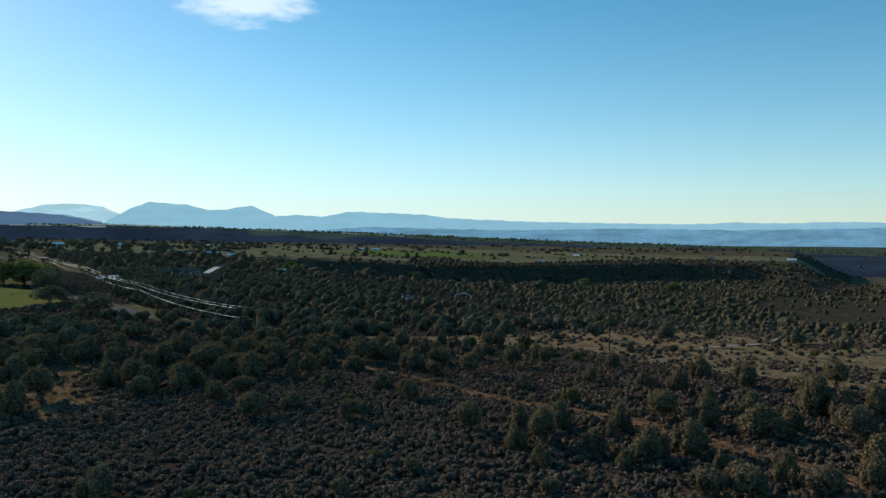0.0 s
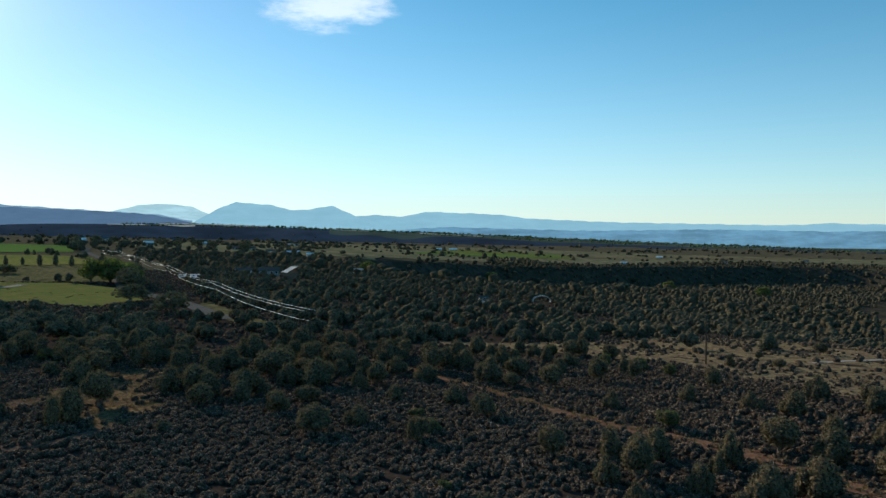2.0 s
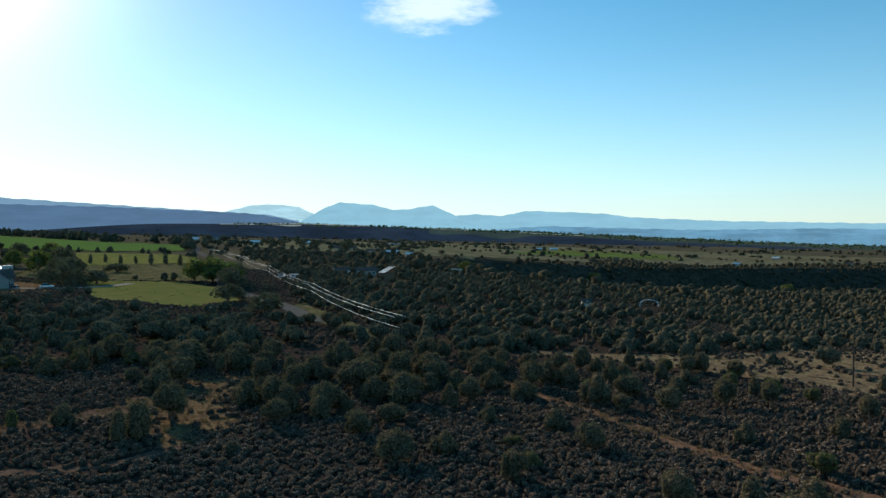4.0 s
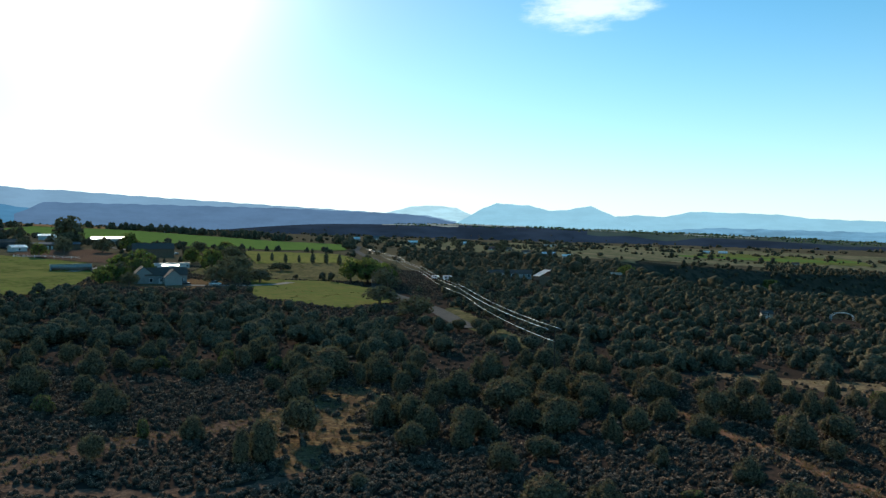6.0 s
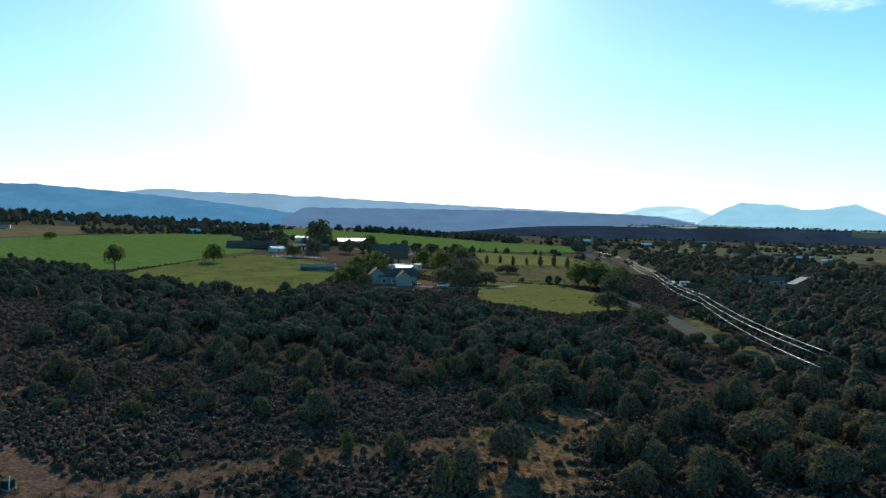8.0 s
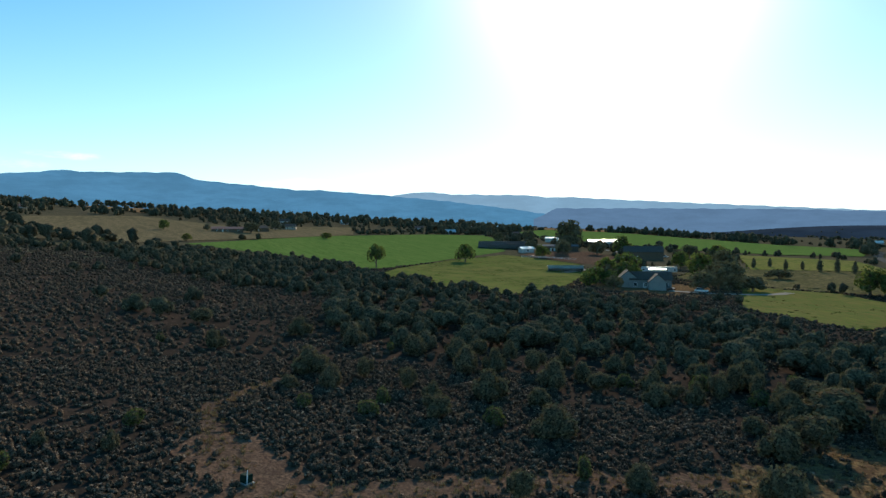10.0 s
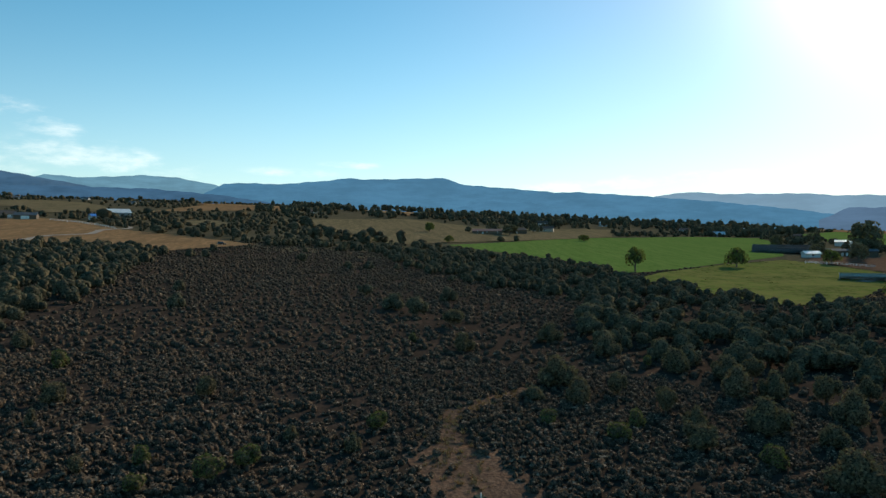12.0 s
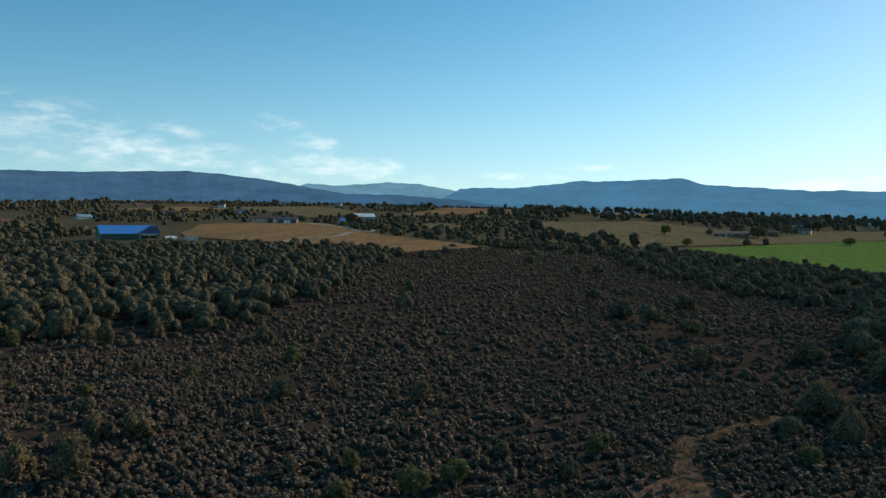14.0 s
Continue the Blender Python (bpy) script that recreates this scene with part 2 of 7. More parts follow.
GREENFIELD = earth("irrigated_grass", [(0.100, 0.182, 0.042), (0.155, 0.222, 0.062), (0.070, 0.134, 0.031), (0.132, 0.190, 0.052)], [0.012, 0.06, 0.3], bump=0.4, bump_scale=0.8, stretch=(1, 9, 1), turn=35)
OLIVE = earth("olive_pasture", [(0.118, 0.165, 0.036), (0.195, 0.185, 0.06), (0.07, 0.10, 0.026), (0.165, 0.155, 0.055)], [0.02, 0.10, 0.45], bump=0.8, bump_scale=0.8)
YELLOWFIELD = earth("yellow_pasture", [(0.215, 0.215, 0.052), (0.115, 0.150, 0.040), (0.270, 0.220, 0.080), (0.135, 0.145, 0.042)], [0.03, 0.12, 0.45], bump=0.8, bump_scale=0.8)
TANFIELD = earth("tan_stubble", [(0.29, 0.165, 0.082), (0.17, 0.11, 0.06), (0.33, 0.195, 0.10), (0.185, 0.12, 0.066)], [0.014, 0.035, 0.16], bump=0.3, bump_scale=0.8, stretch=(1, 4, 1), turn=-20)
ROUGH = earth("rough_pasture", [(0.165, 0.140, 0.064), (0.095, 0.095, 0.043), (0.205, 0.160, 0.080), (0.085, 0.080, 0.040)], [0.03, 0.12, 0.5], bump=0.8, bump_scale=0.9)
STEPPE = earth("plateau_steppe", [(0.205, 0.180, 0.105), (0.130, 0.125, 0.072), (0.24, 0.192, 0.115), (0.11, 0.115, 0.062)], [0.006, 0.02, 0.08], bump=0.0)
ASPHALT = earth("asphalt", [(0.125, 0.113, 0.10), (0.098, 0.090, 0.08), (0.14, 0.128, 0.113)], [0.4, 2.5], rough=0.85, bump=0.1)
HAYFIELD = earth("grazed_hay", [(0.190, 0.200, 0.050), (0.100, 0.150, 0.038), (0.225, 0.178, 0.066), (0.110, 0.145, 0.040), (0.165, 0.150, 0.052)], [0.02, 0.05, 0.13, 0.5], bump=0.8, bump_scale=0.8, stretch=(1, 3, 1), turn=35)
STUBBLE = earth("grey_stubble", [(0.19, 0.145, 0.083), (0.12, 0.10, 0.058), (0.225, 0.168, 0.095), (0.135, 0.112, 0.064)], [0.014, 0.035, 0.16], bump=0.3, bump_scale=0.8, stretch=(1, 5, 1), turn=-20)
CANYON = earth("canyon_slope", [(0.070, 0.056, 0.043), (0.046, 0.042, 0.031), (0.088, 0.068, 0.050), (0.040, 0.037, 0.026)], [0.01, 0.04, 0.15], bump=0.5, bump_scale=0.4)
GRAVEL = earth("gravel", [(0.30, 0.26, 0.22), (0.24, 0.20, 0.16), (0.34, 0.31, 0.27)], [0.3, 2.0], bump=0.2)
JUNIPER = leafage("juniper_leaf", (0.138, 0.106, 0.062), (0.195, 0.151, 0.089), (0.184, 0.138, 0.085), 0.17, 0.08, lit=(0.82, 1.0, 0.68))
YOUNGLEAF = leafage("young_juniper_leaf", (0.105, 0.108, 0.040), (0.165, 0.168, 0.062), (0.15, 0.14, 0.06), 0.25, 0.08, lit=(0.85, 1.0, 0.6))
# sagebrush insides: twig brown, with the shade below the sprays painted in
SHADEDTWIGS = leafage("shaded_twigs", (0.109, 0.079, 0.057), (0.160, 0.119, 0.085), (0.118, 0.085, 0.060), 0.0, 0.15, 6.0)
# INNER and WOODCORE: crown insides darkened from the leaf colour as painted shade
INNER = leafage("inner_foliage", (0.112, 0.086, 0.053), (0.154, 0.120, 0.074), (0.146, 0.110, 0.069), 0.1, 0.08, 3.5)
WOODLAND = leafage("woodland_leaf", (0.120, 0.104, 0.066), (0.177, 0.153, 0.097), (0.176, 0.146, 0.100), 0.2, 0.05, lit=(0.82, 1.0, 0.70))
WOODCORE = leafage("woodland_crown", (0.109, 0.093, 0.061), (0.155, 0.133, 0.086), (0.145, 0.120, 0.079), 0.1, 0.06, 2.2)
STRAW = leafage("straw", (0.17, 0.115, 0.058), (0.29, 0.21, 0.11), (0.20, 0.16, 0.08), 0.2, lit=(1.0, 0.88, 0.7))
SAGE = leafage("sage_leaf", (0.152, 0.109, 0.077), (0.312, 0.230, 0.166), (0.220, 0.154, 0.102), 0.2, lit=(0.96, 0.96, 0.8))
COTTONWOOD = leafage("cottonwood_leaf", (0.090, 0.108, 0.040), (0.172, 0.198, 0.072), (0.165, 0.162, 0.066), 0.42)
MESALEAF = leafage("far_orchard_leaf", (0.10, 0.135, 0.065), (0.16, 0.21, 0.10), (0.15, 0.17, 0.09), 0.3, 0.1)
WEED = leafage("pasture_weed", (0.105, 0.118, 0.034), (0.185, 0.185, 0.058), (0.21, 0.18, 0.07), 0.35, 0.2)
BARK = solid("bark", (0.16, 0.12, 0.09), 0.95, worn=(0.09, 0.07, 0.055), scale=3.0, spec=0.1)
DEADWOOD = solid("dead_wood", (0.22, 0.19, 0.16), 0.95, scale=3.0, spec=0.1)
POLEWOOD = solid("weathered_pole", (0.075, 0.055, 0.042), 0.95, scale=2.0, spec=0.1)
WIRE = solid("aluminium_wire", (0.68, 0.68, 0.66), 0.4)
CERAMIC = solid("insulator", (0.45, 0.42, 0.40), 0.25)
WHITE = solid("white_siding", (0.46, 0.46, 0.44), 0.6, worn=(0.40, 0.39, 0.36))
PALEBLUE = solid("pale_blue_siding", (0.225, 0.238, 0.232), 0.7, worn=(0.18, 0.19, 0.19))
TEAL = solid("faded_teal_sheet", (0.28, 0.34, 0.345), 0.75, bands=3.0)
BROWN = solid("brown_boards", (0.13, 0.09, 0.06), 0.85)
STUCCO = solid("tan_stucco", (0.42, 0.34, 0.26), 0.9)
DARKGREEN = solid("dark_green_sheet", (0.02, 0.075, 0.045), 0.5, bands=3.0)
ROOF_BLUE = solid("blue_steel_roof", (0.05, 0.22, 0.58), 0.5, worn=(0.05, 0.20, 0.52), bands=2.5)
# darkened copy of the blue roof, for the shaded end of the hall
ROOF_SHADED = solid("shaded_steel_roof", (0.012, 0.045, 0.14), 0.6, bands=2.5)
ROOF_GREY = solid("grey_shingle_roof", (0.105, 0.088, 0.078), 0.95, spec=0.05)
ROOF_METAL = solid("galvanised_roof", (0.72, 0.73, 0.74), 0.33, 0.8, worn=(0.62, 0.61, 0.60), bands=2.5)
ROOF_WHITE = solid("white_steel_roof", (0.74, 0.74, 0.72), 0.5, worn=(0.6, 0.59, 0.56), bands=2.5)
ROOF_DARK = solid("dark_steel_roof", (0.11, 0.125, 0.14), 0.95, spec=0.1, bands=2.5)
ROOF_SLATE = solid("slate_blue_sheet", (0.20, 0.22, 0.25), 0.9, spec=0.1, bands=2.5)
ROOF_RED = solid("brown_red_roof", (0.20, 0.09, 0.07), 0.7)
CANVAS = solid("white_canvas", (0.80, 0.80, 0.78), 0.7)
GLASS = solid("window_glass", (0.03, 0.035, 0.04), 0.08, spec=0.6)
TRIM = solid("white_trim", (0.75, 0.75, 0.73), 0.5)
DOORPAINT = solid("door_paint", (0.5, 0.5, 0.48), 0.5)
CONCRETE = solid("concrete", (0.42, 0.40, 0.37), 0.9)
CARWHITE = solid("white_car_paint", (0.75, 0.75, 0.75), 0.25)
CARBLACK = solid("black_car_paint", (0.02, 0.02, 0.022), 0.2)
RUBBER = solid("rubber", (0.02, 0.02, 0.02), 0.9)
GREENBOX = solid("green_enamel", (0.012, 0.035, 0.024), 0.85, spec=0.1)
PLASTIC = solid("white_plastic", (0.8, 0.8, 0.8), 0.4)
BOULDER = solid("pale_boulder", (0.16, 0.135, 0.115), 0.95, scale=4.0, spec=0.05)

# ---- the land ----
HOME = (-12.0, 35.0)
# Swells of the land: place, spread and height, all in metres
FAR_SWELLS = [
    (1385, 800, 700, -22.8), (799, 1385, 700, -10.2), (0, 1600, 700, -11.7), (-799, 1385, 700, 3.0), (-1385, 800, 700, 14.0),
    (-1600, 0, 700, 32.0), (-1385, -799, 700, 48.9), (-799, -1385, 700, 36.9), (0, -1600, 700, -9.2),
]
MID_SWELLS = [
    (514, 612, 330, -27.7), (207, 772, 330, -21.0), (-138, 787, 330, 8.2), (-458, 655, 330, 1.3), (-692, 400, 330, -7.7),
    (-796, 69, 330, 2.4), (-751, -273, 330, -2.6), (-565, -565, 330, -2.7), (-273, -751, 330, -1.9),
]
NEAR_SWELLS = [
    (244, 291, 170, -14.5), (46, 377, 170, 4.7), (-166, 341, 170, 1.8), (-325, 195, 170, -6.4), (-379, -13, 170, -0.5),
    (-311, -217, 170, 8.4), (-142, -352, 170, -26.7), (109, 130, 90, 9.4), (-29, 167, 90, -2.1), (-147, 85, 90, 0.5),
    (-159, -58, 90, 1.6), (-58, -159, 90, 2.5), (0, 0, 90, -2.6), (105, 192, 45, 3.0),
]
MESA_AZ = [-60, -31, -10, 0, 10, 18, 25, 45, 60]
MESA_EL = [-1.9, -1.62, -1.0, -0.55, -0.14, 0.14, 0.36, 0.42, 0.36]      # its far edge
RIM_EL = [-2.3, -1.92, -1.25, -0.86, -0.34, 0.02, 0.2, 0.34, 0.28]     # its near rim


def step(a, b, x):
    u = np.clip((x - a) / (b - a), 0, 1)
    return u * u * (3 - 2 * u)


def terrain(x, y):
    x, y = np.asarray(x, float), np.asarray(y, float)
    g = np.zeros_like(x)
    for cx, cy, s, h in FAR_SWELLS + MID_SWELLS + NEAR_SWELLS:
        g = g + h * np.exp(-((x - cx) ** 2 + (y - cy) ** 2) / (2 * s * s))
    d, az = np.hypot(x, y), np.degrees(np.arctan2(-x, y))
    g = g + 0.12 * np.sin(x / 5.1 + 0.7 * np.sin(y / 7.3)) * np.sin(y / 4.7 + x / 11.0) * (1 - step(150, 400, d))
    # a steep scarp below the edge of the northern plateau
    rim = d - np.interp(az, [-34, -27.5, -24, -18, -11.8, -5.2, 0, 8], [1200, 1254, 1294, 1279, 1179, 1054, 935, 868])
    g = g - 24 * step(-420, -60, rim) * (1 - step(-48, -4, rim)) * step(-37, -29, az) * (1 - step(7, 14, az))
    # the canyon opens to the north-east
    g = g - 55 * step(1050, 1500, d) * step(25.5, 30, -az) * (1 - step(70, 100, -az))
    rim_z = 24 + 2680 * np.tan(np.radians(np.interp(az, MESA_AZ, RIM_EL)))
    back_z = 24 + 3250 * np.tan(np.radians(np.interp(az, MESA_AZ, MESA_EL)))
    top = rim_z + (back_z - rim_z) * step(2640, 3250, d)
    north = (1 - step(34, 50, az)) * step(-170, -120, az)
    wobble = 30 * np.sin(az / 2.3) + 20 * np.sin(az / 0.9 + 1.0)
    drop = step(1800, 2050, d + wobble)
    far = g * (1 - drop) - 60 * drop
    far = far + (top - far) * step(2420, 2680, d + wobble)
    far = far + (-70 - far) * step(3260, 4000, d)
    away = g * (1 - step(2000, 3800, d))
    return far * north + away * (1 - north)


def height(x, y):
    return float(terrain(np.array([x]), np.array([y]))[0])


def part(name, bm, material, parent=None, label="", smooth=False):
    mesh = bpy.data.meshes.new(name)
    bm.to_mesh(mesh)
    bm.free()
    mesh.materials.append(material)
    if smooth:
        mesh.polygons.foreach_set("use_smooth", [True] * len(mesh.polygons))
    ob = new(name, mesh)
    ob.parent = parent
    if label:
        ob["label"] = label
    return ob


def array_mesh(name, verts, faces, material, tint=None, smooth=False, inner=None, inner_material=None):
    """A mesh from arrays; faces is an (n, 3) or (n, 4) array."""
    mesh = bpy.data.meshes.new(name)
    n, k = faces.shape
    mesh.vertices.add(len(verts))
    mesh.vertices.foreach_set("co", np.ascontiguousarray(verts, np.float32).ravel())
    mesh.loops.add(n * k)
    mesh.loops.foreach_set("vertex_index", np.ascontiguousarray(faces, np.int32).ravel())
    mesh.polygons.add(n)
    mesh.polygons.foreach_set("loop_start", np.arange(0, n * k, k, dtype=np.int32))
    if tint is not None:
        attr = mesh.attributes.new("tint", "FLOAT", "POINT")
        attr.data.foreach_set("value", np.ascontiguousarray(tint, np.float32))
    mesh.update(calc_edges=True)
    if smooth or inner is not None:
        mesh.polygons.foreach_set("use_smooth", np.ones(n, bool) if smooth else np.ascontiguousarray(inner, bool))
    mesh.materials.append(material)
    if inner is not None:
        mesh.materials.append(inner_material)
        mesh.polygons.foreach_set("material_index", np.ascontiguousarray(inner, np.int32))
    return mesh


def build_ground():
    az = np.concatenate([np.arange(-48, 152, 0.5), np.arange(152, 312, 4.0)])
    r = [2.5]
    while r[-1] < 4850:                      # closer rings over the canyon rim and the far mesa
        r.append(r[-1] + min(r[-1] * 0.04, 11 if 760 < r[-1] < 1330 else 45 if 2350 < r[-1] < 2760 else 400))
    r = np.array(r)
    a, rr = np.meshgrid(np.radians(az), r)
    x, y = HOME[0] - rr * np.sin(a), HOME[1] + rr * np.cos(a)
    verts = np.stack([x, y, terrain(x, y)], -1).reshape(-1, 3)
    n, rows = len(az), len(r)
    i, j = np.meshgrid(np.arange(rows - 1), np.arange(n), indexing="ij")
    k = (j + 1) % n
    faces = np.stack([i * n + j, i * n + k, (i + 1) * n + k, (i + 1) * n + j], -1).reshape(-1, 4)[:, ::-1]
    centre = np.array([[HOME[0], HOME[1], height(*HOME)]])
    verts = np.concatenate([verts, centre])
    hub = len(verts) - 1
    first = np.stack([np.full(n, hub), np.full(n, hub), np.arange(n), (np.arange(n) + 1) % n], -1)
    mesh = array_mesh("ground", verts, faces, SOIL, smooth=True)
    mesh.materials.append(BRUSH)
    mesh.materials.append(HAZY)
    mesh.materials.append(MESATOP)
    mesh.materials.append(CANYON)
    mid = verts[faces].mean(1)
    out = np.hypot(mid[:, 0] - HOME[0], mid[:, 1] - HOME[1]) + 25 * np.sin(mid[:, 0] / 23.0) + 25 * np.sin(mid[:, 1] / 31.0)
    # beyond 1750 m the ground takes colours with emitted haze
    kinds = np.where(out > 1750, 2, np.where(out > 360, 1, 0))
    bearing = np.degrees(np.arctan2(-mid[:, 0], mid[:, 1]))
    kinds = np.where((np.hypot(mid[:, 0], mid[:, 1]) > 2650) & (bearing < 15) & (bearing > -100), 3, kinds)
    edge = verts[faces]
    up = np.cross(edge[:, 1] - edge[:, 0], edge[:, 3] - edge[:, 0])
    steep = np.abs(up[:, 2]) / (np.linalg.norm(up, axis=1) + 1e-9) < 0.965
    kinds = np.where(steep & (kinds == 1), 4, kinds)       # steep canyon wall: a darker ground colour paints its shade
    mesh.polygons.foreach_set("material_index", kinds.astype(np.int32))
    ob = new("ground", mesh)
    tagged(ob, "reddish-brown dry soil of a rolling sagebrush plateau", "ground", kind="structure")
    bm = bmesh.new()
    ring = [bm.verts.new(verts[q]) for q in range(n)]
    bm.faces.new(ring)
    bm.faces.ensure_lookup_table()
    if bm.faces[0].normal.z < 0:
        bmesh.ops.reverse_faces(bm, faces=bm.faces[:])
    bmesh.ops.triangulate(bm, faces=bm.faces[:])
    part("ground_patch", bm, SOIL, ob)
    return ob


def inside(poly, x, y):
    x, y = np.asarray(x, float), np.asarray(y, float)
    hit = np.zeros(x.shape, bool)
    for (ax, ay), (bx, by) in zip(poly, poly[1:] + poly[:1]):
        cross = (ay > y) != (by > y)
        with np.errstate(divide="ignore", invalid="ignore"):
            hit ^= cross & (x < (bx - ax) * (y - ay) / (by - ay + 1e-12) + ax)
    return hit


def field(name, poly, material, label, lift=0.2, cuts=3, ragged=0.0, category="field"):
    """A patch of land cover draped over the ground."""
    rng = random.Random(len(name) * 31 + int(abs(poly[0][0])))
    bm = bmesh.new()
    pts = []
    for (ax, ay), (bx, by) in zip(poly, poly[1:] + poly[:1]):
        n = max(2, int(math.hypot(bx - ax, by - ay) / (ragged * 2))) if ragged else 4
        for k in range(n):
            u = k / n
            pts.append((ax + (bx - ax) * u + rng.uniform(-ragged, ragged), ay + (by - ay) * u + rng.uniform(-ragged, ragged)))
    bm.faces.new([bm.verts.new((x, y, 0)) for x, y in pts])
    bmesh.ops.triangulate(bm, faces=bm.faces[:])
    for _ in range(cuts):
        bmesh.ops.subdivide_edges(bm, edges=[e for e in bm.edges if e.calc_length() > 7], cuts=1, use_grid_fill=True)
        bmesh.ops.triangulate(bm, faces=bm.faces[:])
    bm.normal_update()
    if sum(f.normal.z for f in bm.faces) < 0:
        bmesh.ops.reverse_faces(bm, faces=bm.faces[:])
    co = np.array([v.co for v in bm.verts])
    z = terrain(co[:, 0], co[:, 1]) + lift
    for v, h in zip(bm.verts, z):
        v.co.z = h
    return tagged(part(name, bm, material, smooth=True), label, category, kind="structure")


def ribbon(name, pts, width, material, label, lift=0.05, ragged=0.3, category="road"):
    """A road or track along a smooth line of points."""
    rng = random.Random(int(abs(pts[0][0] * 7 + pts[0][1])))
    line = []
    p = [Vector((2 * pts[0][0] - pts[1][0], 2 * pts[0][1] - pts[1][1]))] + [Vector(q) for q in pts]
    p.append(p[-1] * 2 - p[-2])
    for k in range(1, len(p) - 2):
        n = max(3, int((p[k + 1] - p[k]).length / (2.5 if ragged < 0.3 else 0.7)))
        for j in range(n):
            u = j / n
            line.append(0.5 * (2 * p[k] + (p[k + 1] - p[k - 1]) * u + (2 * p[k - 1] - 5 * p[k] + 4 * p[k + 1] - p[k + 2]) * u * u
                               + (3 * p[k] - p[k - 1] - 3 * p[k + 1] + p[k + 2]) * u ** 3))
    line.append(p[-2])
    verts, faces = [], []
    for k, c in enumerate(line):
        t = (line[min(k + 1, len(line) - 1)] - line[max(k - 1, 0)]).normalized()
        side = Vector((-t.y, t.x))
        sway = 0.7 * ragged * math.sin(k * 0.23) + 0.5 * ragged * math.sin(k * 0.61 + 1.0)
        left, right = width / 2 + sway + rng.uniform(-ragged, ragged), width / 2 - 0.6 * sway + rng.uniform(-ragged, ragged)
        for j in range(5):
            q = c + side * (left + (-right - left) * j / 4)
            verts.append((q.x, q.y, 0))
        if k:
            for j in range(4):
                a = (k - 1) * 5 + j
                faces.append((a, a + 5, a + 6, a + 1))
    verts = np.array(verts)
    verts[:, 2] = terrain(verts[:, 0], verts[:, 1]) + lift
    mesh = array_mesh(name, verts, np.array(faces), material, smooth=True)
    return tagged(new(name, mesh), label, category, kind="structure")


GREEN_POLY = [(-469, 96), (-587, 205), (-669, 351), (-674, 412), (-571, 374), (-450, 305), (-389, 231), (-341, 182), (-324, 159), (-386, 151)]
OLIVE_POLY = [(-286, 146), (-334, 179), (-382, 228), (-422, 288), (-395, 294), (-347, 293), (-274, 242), (-224, 190), (-216, 167), (-250, 158)]
STRIP_POLY = [(-756, 490), (-995, 717), (-837, 746), (-512, 648), (-425, 662), (-355, 550), (-381, 491), (-468, 457), (-580, 439)]
YELLOW_POLY = [(-384, 456), (-322, 492), (-254, 427), (-288, 360)]
NEAR_POLY = [(-220, 277), (-190, 293), (-155, 278), (-128, 243), (-130, 217), (-169, 221)]
TAN_POLY = [(-440, -205), (-500, -236), (-572, -205), (-560, -160), (-459, -98), (-393, -7), (-335, -33), (-347, -70), (-355, -108), (-379, -170), (-405, -190)]
STUBBLE_POLY = [(-699, -37), (-832, 89), (-697, 159), (-776, 304), (-617, 251), (-491, 99), (-449, 62), (-552, 19)]
HILL_POLY = [(-813, -426), (-907, -415), (-982, -370), (-940, -300), (-859, -250), (-776, -208), (-668, -231), (-779, -296), (-787, -351)]
PADDOCK_POLY = [(-583, -102), (-640, -85), (-599, -60), (-526, -47), (-541, -73)]
HILLTOP_POLY = [(-775, -170), (-1118, -180), (-1150, -60), (-934, -60)]
MEADOW_POLY = [(8, 171), (-20, 177), (-24, 187), (12, 189), (42, 225), (90, 270), (150, 330), (230, 330), (190, 230), (140, 150), (82, 118), (62, 107), (48, 122), (36, 136), (26, 155)]
PLATEAU_POLY = [(-240, 720), (-300, 690), (-379, 690), (-480, 800), (-520, 860), (-500, 1000), (-450, 1318), (-339, 1470), (-95, 1490), (441, 1400), (700, 1330), (650, 1225), (560, 1240), (425, 1290), (260, 1215), (100, 1085), (5, 1010), (-60, 950), (-128, 895), (-215, 760)]
PLAIN_GREEN_POLY = [(-150, 1080), (-110, 1290), (60, 1300), (90, 1180), (-20, 1100)]
PLAIN_STRIP_POLY = [(-152, 1040), (-20, 1140), (70, 1230), (60, 1262), (-40, 1185), (-170, 1075)]
RIM_POLY = [(110, 1225), (300, 1300), (494, 1354), (540, 1400), (300, 1350), (90, 1262)]
SLOPE_POLY = [(-739, -506), (-875, -486), (-820, -375), (-724, -410)]
UPPER_POLY = [(-1041, -200), (-1180, -190), (-1180, -90), (-1000, -60)]
CREST_POLY = [(-1084, 23), (-1200, 60), (-1150, 150), (-924, 100)]
VERGE_POLY = [(-108, 251), (-100, 240), (-84, 223), (-68, 203), (-58, 188), (-62, 186), (-79, 203), (-94, 220), (-106, 235)]
BACK_POLY = [(-1010, 560), (-1240, 830), (-1050, 900), (-860, 760)]
CLEARING_POLY = [(-71, 125), (-66, 131), (-58, 125), (-58, 114), (-49, 105), (-47, 96), (-51, 90), (-57, 95), (-58, 102), (-61, 99), (-70, 109), (-66, 112)]
YARD_POLY = [(-420, 300), (-455, 330), (-440, 370), (-380, 350), (-330, 300), (-350, 296)]
SLOPE_BARE_POLY = [(268, 560), (290, 640), (330, 760), (439, 909), (506, 928), (591, 963), (700, 960), (560, 720), (408, 600), (300, 540)]
HOUSE_YARD_POLY = [(-252, 210), (-225, 212), (-200, 226), (-188, 262), (-212, 288), (-240, 275), (-258, 262)]
